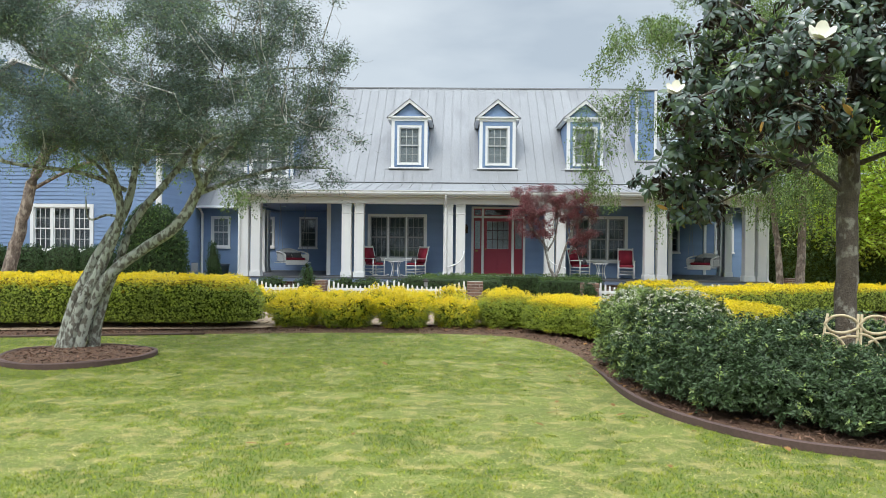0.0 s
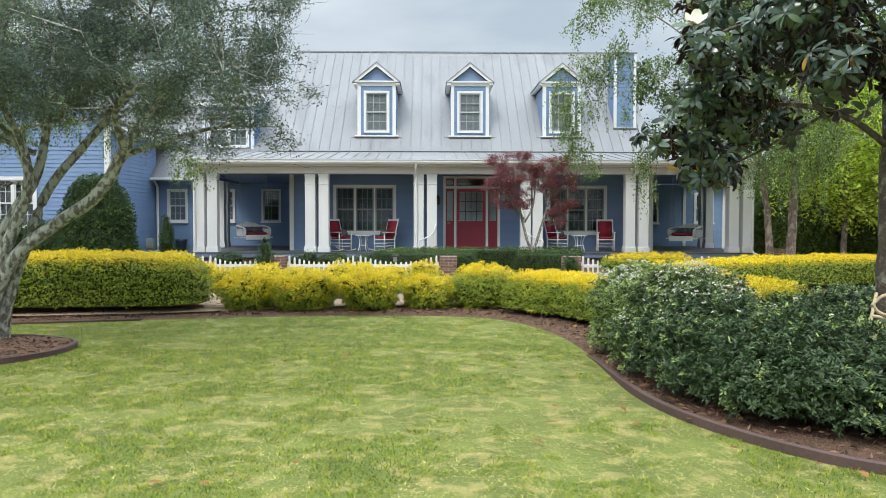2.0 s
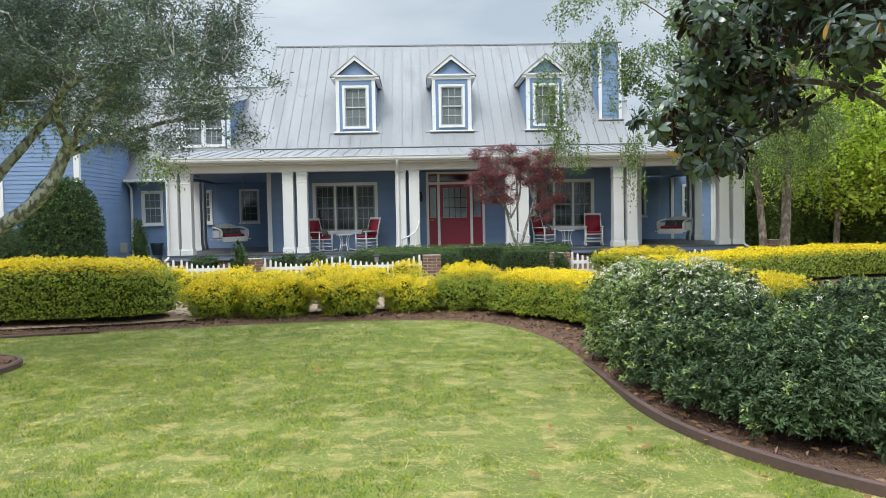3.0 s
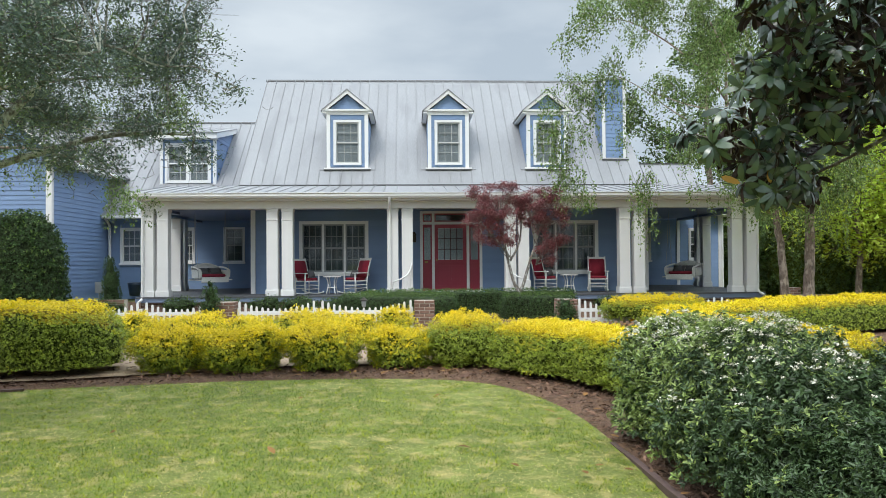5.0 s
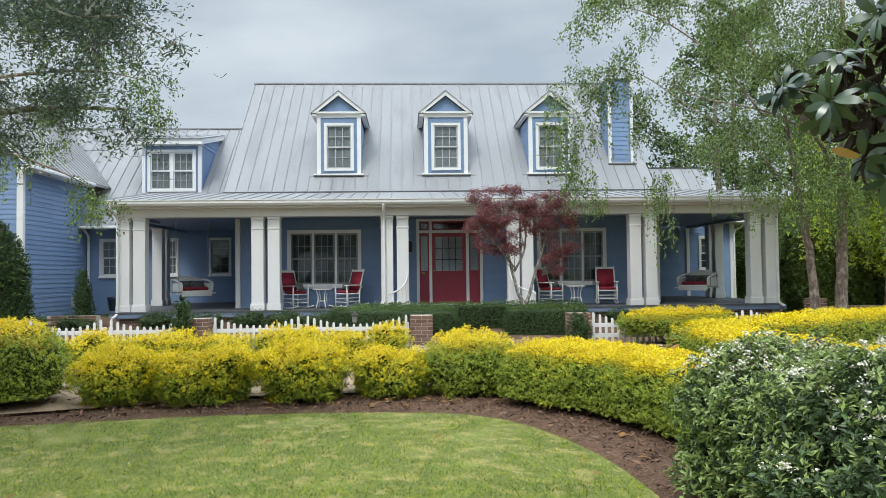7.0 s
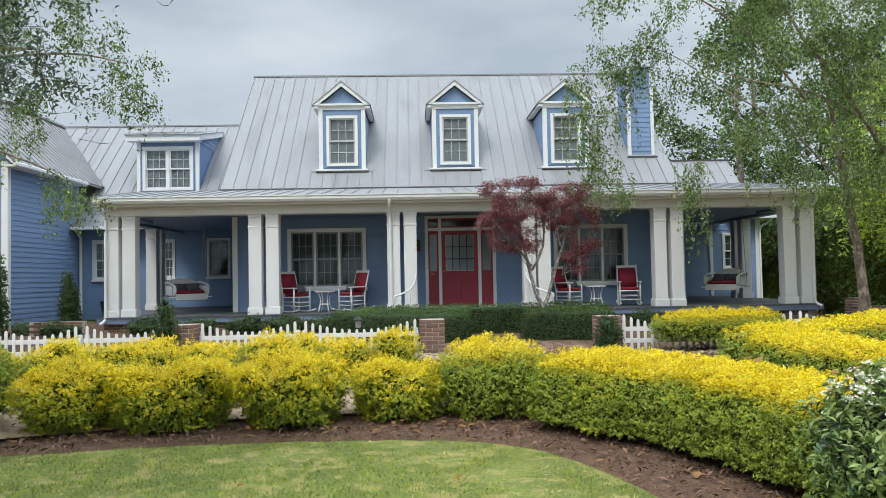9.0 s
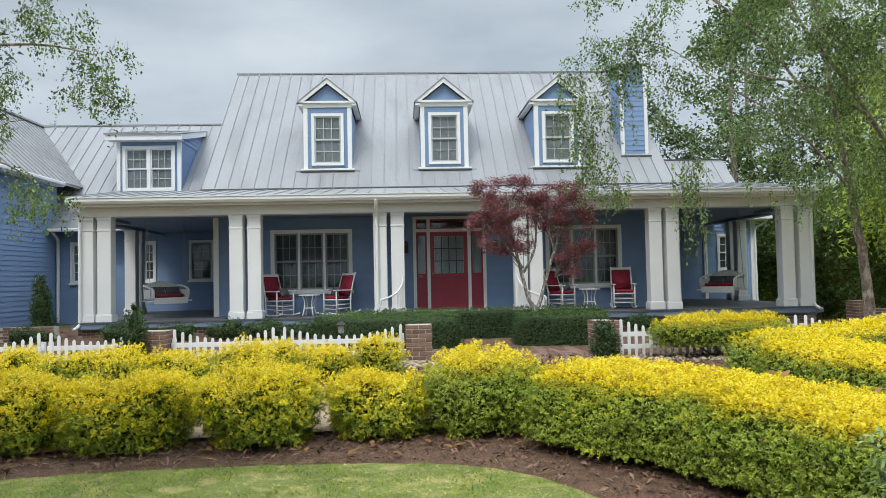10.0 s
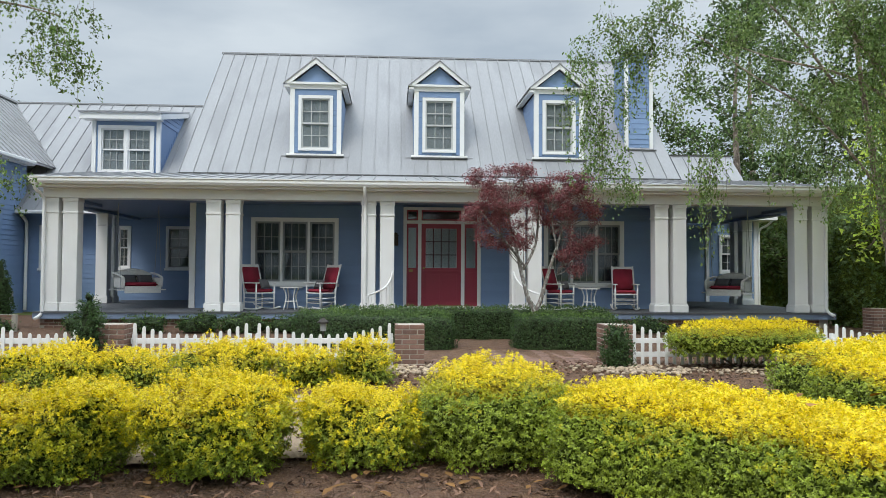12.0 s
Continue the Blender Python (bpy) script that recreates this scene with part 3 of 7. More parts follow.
def wall_pieces(name, a, b, z0, z1, holes, axis, at, thick, facing, course=0.152, boards=True):
    """A wall with openings through it, clad in lapped boards that are parts. axis x: runs along x at y = at, facing the way of -y or +y."""
    bm = bmesh.new()
    inner = at - facing * 0.02
    lo, hi = sorted((inner, inner - facing * thick))
    cuts = sorted({a, b, *[h[0] for h in holes], *[h[1] for h in holes]})
    for u0, u1 in zip(cuts, cuts[1:]):
        over = [h for h in holes if h[0] < (u0 + u1) / 2 < h[1]]
        spans, z = [], z0
        for h in sorted(over, key=lambda h: h[2]):
            spans.append((z, h[2]))
            z = h[3]
        spans.append((z, z1))
        for s0, s1 in spans:
            if s1 - s0 > 0.005:
                box(bm, u0, u1, lo, hi, s0, s1) if axis == "x" else box(bm, lo, hi, u0, u1, s0, s1)
    wall = part(name, bm, SIDING, house)
    if not boards:
        return wall
    z = z0
    while z < z1 - 0.02:
        top = min(z + course, z1)
        free = [(a, b)]
        for h in holes:
            if h[2] < top - 0.01 and h[3] > z + 0.01:
                free = [s for u0, u1 in free for s in ((u0, min(u1, h[0])), (max(u0, h[1]), u1)) if s[1] - s[0] > 0.02]
        for u0, u1 in free:
            prof = [(inner, z), (inner + facing * 0.026, z), (inner + facing * 0.008, top + 0.006), (inner, top + 0.006)]
            if axis == "x":
                bm = prism(prof, "x", u0, u1)
            else:
                bm = bmesh.new()
                ring = [[bm.verts.new((p, u, q)) for p, q in prof] for u in (u0, u1)]
                bm.faces.new(ring[0])
                bm.faces.new(ring[1][::-1])
                for i in range(4):
                    bm.faces.new((ring[0][i], ring[0][(i + 1) % 4], ring[1][(i + 1) % 4], ring[1][i]))
                bmesh.ops.recalc_face_normals(bm, faces=bm.faces[:])
            part("siding_board", bm, SIDING, wall)
        z += course
    return wall


def sash_window(name, x0, x1, z0, z1, y, units=1, cols=3, rows=2, casing=0.10, back=BLIND, sill=True, gap=0.10, mull=0.10, bar=WHITE, half=0.009, sash_mat=WHITE, f=0.042):
    """A double-hung window in a wall that faces -y at y: casing, sill, sashes with bars, panes and what hangs behind."""
    win = part(name, boxes((x0, x0 + casing, y - 0.045, y + 0.04, z0, z1), (x1 - casing, x1, y - 0.045, y + 0.04, z0, z1),
                           (x0 + casing, x1 - casing, y - 0.045, y + 0.04, z1 - casing, z1), (x0 + casing, x1 - casing, y - 0.045, y + 0.04, z0, z0 + casing * 0.8)), WHITE, house)
    if sill:
        part("window_sill", boxes((x0 - 0.03, x1 + 0.03, y - 0.10, y - 0.046, z0 - 0.045, z0 + 0.025), bevel=0.008), WHITE, win)
    ix0, ix1, iz0, iz1 = x0 + casing, x1 - casing, z0 + casing * 0.8, z1 - casing
    w = (ix1 - ix0 - mull * (units - 1)) / units
    for u in range(units):
        a = ix0 + u * (w + mull)
        if u:
            part("mullion", boxes((a - mull, a, y - 0.03, y + 0.04, iz0, iz1)), WHITE, win)
        mid = (iz0 + iz1) / 2
        for k, (s0, s1, yy) in enumerate(((mid - 0.018, iz1, y + 0.0), (iz0, mid + 0.018, y + 0.034))):
            spans = [(a, a + f, yy, yy + 0.03, s0, s1), (a + w - f, a + w, yy, yy + 0.03, s0, s1), (a + f, a + w - f, yy, yy + 0.03, s0, s0 + f), (a + f, a + w - f, yy, yy + 0.03, s1 - f, s1)]
            part("sash", boxes(*spans), sash_mat, win)
            pw, ph = (w - 2 * f) / cols, (s1 - s0 - 2 * f) / rows
            bars = [(a + f + i * pw - half, a + f + i * pw + half, yy + 0.004, yy + 0.026, s0 + f, s1 - f) for i in range(1, cols)]
            bars += [(a + f, a + w - f, yy + 0.0055, yy + 0.0245, s0 + f + j * ph - half, s0 + f + j * ph + half) for j in range(1, rows)]
            part("glazing_bar", boxes(*bars), bar, win)
            for i in range(cols):
                for j in range(rows):
                    bm = boxes((a + f + i * pw + 0.009, a + f + (i + 1) * pw - 0.009, yy + 0.013, yy + 0.017, s0 + f + j * ph + 0.009, s0 + f + (j + 1) * ph - 0.009))
                    pane = part("pane", bm, GLASS, win)
                    pane.visible_shadow = False
    part("window_back", boxes((ix0, ix1, y + gap, y + gap + 0.01, iz0, iz1)), back, win)
    return win


# front wall of the main block, set back under the porch
DOOR = (-1.02, 0.96, FLOOR + 0.02, 3.11)
WIN_L, WIN_R = (-4.84, -2.66, 1.12, 2.81), (2.60, 4.70, 1.12, 2.80)
wall_pieces("wall_front", -6.28, 6.28, FLOOR, WALL_TOP, [DOOR, WIN_L, WIN_R], "x", 0.0, 0.2, -1)
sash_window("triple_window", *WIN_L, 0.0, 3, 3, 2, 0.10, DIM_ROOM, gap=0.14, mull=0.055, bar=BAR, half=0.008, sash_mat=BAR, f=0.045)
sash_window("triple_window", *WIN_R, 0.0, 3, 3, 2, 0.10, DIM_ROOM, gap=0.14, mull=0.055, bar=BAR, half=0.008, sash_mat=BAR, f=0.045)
for x in (-6.28, 6.25):
    part("corner_board", boxes((x - 0.07, x + 0.07, -0.055, 0.02, FLOOR, WALL_TOP)), WHITE, house)
# returns and recessed walls of the side wings
wall_pieces("wall_return", 0.0, 5.6, FLOOR, WALL_TOP, [], "y", -6.28, 0.2, -1)
wall_pieces("wall_return", 0.0, 5.7, FLOOR, WALL_TOP, [], "y", 6.25, 0.2, 1)
LB, LC, LW, LEFT_Y = (-8.56, -7.75, 1.52, 2.90), (-10.12, -9.66, 1.52, 2.90), (-12.50, -11.64, 1.50, 2.90), 5.6
RB, RW, RIGHT_Y = (7.46, 8.24, 1.48, 2.80), (9.76, 10.60, 1.50, 2.79), 5.7
wall_pieces("wall_recess", -12.95, -6.45, 0.15, 3.30, [LB, LC, LW], "x", LEFT_Y, 0.2, -1)
wall_pieces("wall_recess", 6.45, 11.18, 0.15, 3.25, [RB, RW], "x", RIGHT_Y, 0.2, -1)
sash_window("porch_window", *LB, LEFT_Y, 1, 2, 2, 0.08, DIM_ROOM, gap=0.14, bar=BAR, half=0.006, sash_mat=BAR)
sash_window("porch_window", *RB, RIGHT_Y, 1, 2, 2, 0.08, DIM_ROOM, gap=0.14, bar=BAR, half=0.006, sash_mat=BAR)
for w in (LC, LW, RW):
    sash_window("small_window", *w, RIGHT_Y if w is RW else LEFT_Y, 1, 2 if w is LC else 3, 2, 0.08, BLIND if w is LW else CURTAIN, gap=0.08, half=0.007)
for x, y, w in ((-10.42, LEFT_Y, 0.05), (9.34, RIGHT_Y, 0.06), (11.06, RIGHT_Y, 0.09)):
    part("corner_board", boxes((x - w, x + w, y - 0.055, y + 0.02, 0.2, 3.25)), WHITE, house)

# porch deck, foundation, ceiling and beam
FRONT = -1.92
for i in range(21):
    y0 = FRONT + i * 0.28
    part("deck_board", boxes((-9.25, 9.25, y0, y0 + 0.274, FLOOR - 0.04, FLOOR - (0.0 if i % 2 else 0.002))), DECK, house)
for i in range(21):
    y0 = 0.6 + i * 0.24
    part("deck_board", boxes((9.252 if y0 < 3.9 else 6.3, 9.72, y0, y0 + 0.234, FLOOR - 0.04, FLOOR - (0.0 if i % 2 else 0.002))), DECK, house)
    part("deck_board", boxes((-9.80, -9.252 if y0 < 3.9 else -6.3, y0, y0 + 0.234, FLOOR - 0.04, FLOOR - (0.0 if i % 2 else 0.002))), DECK, house)
part("deck_edge", boxes((-9.27, 9.27, FRONT + 0.02, FRONT + 0.08, 0.37, FLOOR - 0.041)), FASCIA, house)
part("foundation", boxes((-9.15, 9.15, FRONT + 0.16, 3.9, 0.0, FLOOR - 0.045)), MORTAR, house)
part("porch_ceiling", boxes((-9.1, 9.1, -1.44, 3.97, WALL_TOP, WALL_TOP + 0.05)), CEIL, house)
part("porch_ceiling", boxes((-9.76, -6.3, 3.972, LEFT_Y - 0.03, WALL_TOP, WALL_TOP + 0.05), (-9.76, -9.102, 0.6, 3.97, WALL_TOP, WALL_TOP + 0.05)), CEIL, house)
part("porch_ceiling", boxes((6.3, 9.66, 3.972, RIGHT_Y - 0.03, WALL_TOP, WALL_TOP + 0.05), (9.102, 9.66, 0.6, 3.97, WALL_TOP, WALL_TOP + 0.05)), CEIL, house)
part("porch_beam", boxes((-9.12, 9.12, -1.83, -1.45, 3.08, 3.37), bevel=0.006), WHITE, house)
part("porch_beam", boxes((-9.12, -8.78, -1.445, 0.75, 3.08, 3.155)), CEIL, house)
part("porch_beam", boxes((-9.68, -9.36, 0.65, LEFT_Y - 0.04, 3.08, 3.155)), CEIL, house)
part("porch_beam", boxes((8.78, 9.12, -1.445, 0.75, 3.08, 3.155)), CEIL, house)
part("porch_beam", boxes((9.28, 9.58, 0.65, RIGHT_Y - 0.04, 3.08, 3.155)), CEIL, house)
part("fascia_board", boxes((-9.25, 9.25, -2.08, -1.835, 3.30, 3.40)), WHITE, house)
part("gutter", prism([(-2.085, 3.36), (-2.18, 3.36), (-2.215, 3.42), (-2.215, 3.48), (-2.235, 3.495), (-2.235, 3.515), (-2.20, 3.515), (-2.085, 3.47)], "x", -9.28, 9.20), WHITE, house)


def column(x, y, w=0.325):
    h = w / 2
    col = thing("porch_column", "white square porch column with moulded base and cap", "column", "porch columns")
    part("shaft", boxes((x - h, x + h, y - h, y + h, FLOOR + 0.20, 3.078), bevel=0.008), WHITE, col)
    part("plinth", boxes((x - h - 0.03, x + h + 0.03, y - h - 0.03, y + h + 0.03, FLOOR + 0.001, FLOOR + 0.17), bevel=0.008), WHITE, col)
    part("base_moulding", boxes((x - h - 0.018, x + h + 0.018, y - h - 0.018, y + h + 0.018, FLOOR + 0.171, FLOOR + 0.20), bevel=0.006), WHITE, col)
    part("neck_band", boxes((x - h - 0.014, x + h + 0.014, y - h - 0.014, y + h + 0.014, 2.735, 2.775), bevel=0.006), WHITE, col)
    part("cap", boxes((x - h - 0.012, x + h + 0.012, y - h - 0.012, y + h + 0.012, 3.0, 3.077), bevel=0.005), WHITE, col)
    return col


for cx in (-8.95, -8.53, -5.37, -4.93, -1.85, -1.42, 1.64, 2.03, 5.06, 5.50, 8.47, 8.92):
    column(cx, -1.64)
for cx, cy, w in ((-9.52, 2.9, 0.32), (-9.52, 3.45, 0.32), (9.38, 3.0, 0.30), (9.38, 3.55, 0.30)):
    column(cx, cy, w)


def downspout(points, r=0.038):
    ob = part("downspout", tube(bmesh.new(), arc(points, 5), r, 10), WHITE, None, smooth=True)
    return tagged(ob, "white metal downspout running down from the gutter", "downspout")


downspout([(-9.16, -2.16, 3.38), (-9.16, -2.10, 3.24), (-9.08, -1.88, 3.06), (-9.08, -1.86, 2.6), (-9.08, -1.86, 0.9), (-9.08, -1.88, 0.50), (-9.12, -2.1, 0.38)])
downspout([(-1.93, -2.16, 3.38), (-1.93, -2.08, 3.20), (-1.93, -1.87, 3.02), (-1.93, -1.86, 2.6), (-1.93, -1.86, 1.0), (-1.93, -1.86, 0.56)], 0.045)
downspout([(9.06, -2.16, 3.38), (9.06, -2.08, 3.20), (9.06, -1.88, 3.02), (9.06, -1.86, 2.6), (9.06, -1.86, 0.9), (9.06, -1.88, 0.58), (9.14, -2.05, 0.46)])
downspout([(-12.88, 4.98, 3.30), (-12.88, 5.15, 3.2), (-12.86, 5.42, 3.02), (-12.85, 5.46, 2.75), (-12.85, 5.46, 1.0), (-12.85, 5.46, 0.2)], 0.05)
downspout([(11.40, 5.22, 3.25), (11.30, 5.40, 3.10), (11.12, 5.56, 2.95), (11.10, 5.58, 2.5), (11.10, 5.58, 1.0), (11.10, 5.58, 0.2)])

# roofs: each pan of metal is a part with its standing seam
RIDGE_Y, RIDGE_Z, BREAK_Y, BREAK_Z = 6.6, 8.86, 1.35, 4.07


def pan(parent, lower, upper, width, seam=0.028):
    """A strip of roofing between two points along its left edge; width runs along the given vector."""
    lo, hi, w = Vector(lower), Vector(upper), Vector(width)
    n = w.cross(hi - lo).normalized()
    if n.z < 0:
        n = -n
    e = w.normalized() * 0.006
    bm = bmesh.new()
    for a, b, h in ((Vector(), w, -0.03), ):
        v = [bm.verts.new(p) for p in (lo + a, lo + b, hi + b, hi + a, lo + a + n * h, lo + b + n * h, hi + b + n * h, hi + a + n * h)]
        for f in ((0, 1, 2, 3), (7, 6, 5, 4), (0, 4, 5, 1), (1, 5, 6, 2), (2, 6, 7, 3), (3, 7, 4, 0)):
            bm.faces.new([v[i] for i in f])
    bmesh.ops.recalc_face_normals(bm, faces=bm.faces[:])
    ob = part("roof_panel", bm, METAL, parent)
    bm = bmesh.new()
    v = [bm.verts.new(p) for p in (lo - e, lo + e, hi + e, hi - e, lo - e + n * seam, lo + e + n * seam, hi + e + n * seam, hi - e + n * seam)]
    for f in ((0, 1, 2, 3), (7, 6, 5, 4), (0, 4, 5, 1), (1, 5, 6, 2), (2, 6, 7, 3), (3, 7, 4, 0)):
        bm.faces.new([v[i] for i in f])
    bmesh.ops.recalc_face_normals(bm, faces=bm.faces[:])
    part("standing_seam", bm, SEAM, ob)
    return ob


roof = part("main_roof", prism([(BREAK_Y, BREAK_Z - 0.06), (RIDGE_Y, RIDGE_Z - 0.06), (2 * RIDGE_Y - BREAK_Y, BREAK_Z - 0.06)], "x", -6.98, 6.68), SIDING, house)
N_PAN = 37
for i in range(N_PAN):
    x = -7.04 + i * 13.8 / N_PAN
    pan(roof, (x, BREAK_Y, BREAK_Z), (x, RIDGE_Y, RIDGE_Z), (13.8 / N_PAN, 0, 0))
part("roof_back", prism([(RIDGE_Y, RIDGE_Z), (2 * RIDGE_Y - BREAK_Y, BREAK_Z), (2 * RIDGE_Y - BREAK_Y, BREAK_Z - 0.05), (RIDGE_Y, RIDGE_Z - 0.05)], "x", -7.04, 6.76), METAL, roof)
part("ridge_cap", prism([(RIDGE_Y - 0.07, RIDGE_Z - 0.035), (RIDGE_Y, RIDGE_Z + 0.04), (RIDGE_Y + 0.10, RIDGE_Z - 0.06), (RIDGE_Y, RIDGE_Z + 0.01)], "x", -7.1, 6.8), RIDGE, roof)
for span in ((-6.05, 6.05, 12.0, 12.2, 0.1, 4.1), (-6.28, -6.05, 4.2, 12.2, 0.1, 4.1), (6.05, 6.25, 4.2, 12.2, 0.1, 4.1)):
    part("rear_wall", boxes(span), SIDING, house)
porch_roof = part("porch_roof", prism([(-2.08, 3.405), (-2.08, 3.46), (BREAK_Y, BREAK_Z - 0.04), (BREAK_Y, BREAK_Z - 0.3), (0, 3.41)], "x", -9.1, 9.1), WHITE, house)
for i in range(49):
    w = 18.48 / 49
    x = -9.28 + i * w
    pan(porch_roof, (x, -2.20, 3.52), (x, BREAK_Y, BREAK_Z), (w, 0, 0), 0.022)
part("valley_flashing", boxes((-7.04, 6.76, BREAK_Y - 0.05, BREAK_Y + 0.02, BREAK_Z + 0.0, BREAK_Z + 0.035)), RIDGE, porch_roof)

# left connecting wing: roof, shed dormer
LOW_Y, LOW_Z = 8.5, 7.48
wing_roof = part("wing_roof", prism([(3.55, 3.22), (LOW_Y, LOW_Z - 0.05), (13.4, 3.22)], "x", -17.0, -6.5), SIDING, house)
for i in range(26):
    w = 10.4 / 25
    x = -17.2 + i * w
    pan(wing_roof, (x, 3.45, 3.20), (x, LOW_Y, LOW_Z), (w, 0, 0))
part("ridge_cap", prism([(LOW_Y - 0.07, LOW_Z - 0.03), (LOW_Y, LOW_Z + 0.04), (LOW_Y + 0.15, LOW_Z - 0.09), (LOW_Y, LOW_Z + 0.01)], "x", -17.2, -6.8), RIDGE, wing_roof)
part("roof_back", prism([(LOW_Y, LOW_Z), (13.5, 3.2), (13.5, 3.14), (LOW_Y, LOW_Z - 0.05)], "x", -17.2, -6.8), METAL, wing_roof)
part("wing_gutter", boxes((-12.3, -9.0, 3.33, 3.45, 3.12, 3.22), bevel=0.02), WHITE, wing_roof)
BACK = Matrix.Translation((-1.33, -22.5, 1.45)) @ Matrix.Scale(1.055, 4) @ Matrix.Translation((1.33, 22.5, -1.45))
wing_roof.matrix_world = BACK


def shed_dormer():
    d = part("shed_dormer", boxes((-10.76, -8.68, 5.14, 7.6, 4.3, 6.2)), SIDING, house)
    for span in ((-10.76, -10.50, 5.06, 5.139, 4.3, 6.2), (-8.92, -8.68, 5.06, 5.139, 4.3, 6.2), (-10.50, -8.92, 5.06, 5.139, 5.99, 6.2), (-10.50, -8.92, 5.06, 5.139, 4.3, 4.60)):
        part("dormer_wall", boxes(span), SIDING, d)
    z = 4.46
    while z < 6.15:
        for x0, x1 in ((-10.66, -10.585), (-8.865, -8.79)):
            part("siding_board", boxes((x0, x1, 5.03, 5.058, z, z + 0.15)), SIDING, d)
        yb = 3.45 + (z - 3.2) * (LOW_Y - 3.45) / (LOW_Z - 3.2)
        part("siding_board", prism([(max(5.2, yb), z), (7.4, z), (7.4, z + 0.143), (max(5.2, yb), z + 0.143)], "x", -8.678, -8.656), SIDING, d)
        z += 0.155
    part("dormer_cheek", prism([(5.14, 6.2), (7.75, 6.2), (7.75, 6.93), (5.14, 6.35)], "x", -10.74, -8.68), SIDING, d)
    for z in (6.2, 6.355, 6.51, 6.665):
        y0 = max(5.2, 4.762 + (z - 6.22) * 4.5476)
        y1 = min(y0 + 0.70, 7.7)
        part("siding_board", prism([(y0, z), (7.7, z), (7.7, z + 0.143), (y1, z + 0.143)], "x", -8.678, -8.656), SIDING, d)
    for x in (-10.78, -8.79):
        part("corner_board", boxes((x - 0.0, x + 0.12, 4.985, 5.10, 4.4, 6.2)), WHITE, d)
    win = sash_window("dormer_window", -10.585, -8.865, 4.54, 6.06, 5.02, 2, 3, 2, 0.10, BLIND, sill=False, gap=0.07, bar=SASH)
    d.matrix_world = win.matrix_world = BACK
    part("dormer_fascia", boxes((-11.06, -8.56, 4.70, 4.76, 6.21, 6.40)), WHITE, d)
    part("dormer_soffit", boxes((-11.0, -8.60, 4.762, 5.06, 6.202, 6.24)), WHITE, d)
    part("rake_board", prism([(4.762, 6.22), (4.762, 6.40), (7.9, 7.09), (7.9, 6.91)], "x", -8.585, -8.555), WHITE, d)
    rf = part("dormer_roof", prism([(4.762, 6.30), (4.66, 6.41), (8.0, 7.12), (8.0, 6.98)], "x", -11.04, -8.59), WHITE, d)
    for i in range(6):
        w = 2.54 / 6
        pan(rf, (-11.08 + i * w, 4.64, 6.425), (-11.08 + i * w, 7.95, 7.13), (w, 0, 0), 0.02)


shed_dormer()


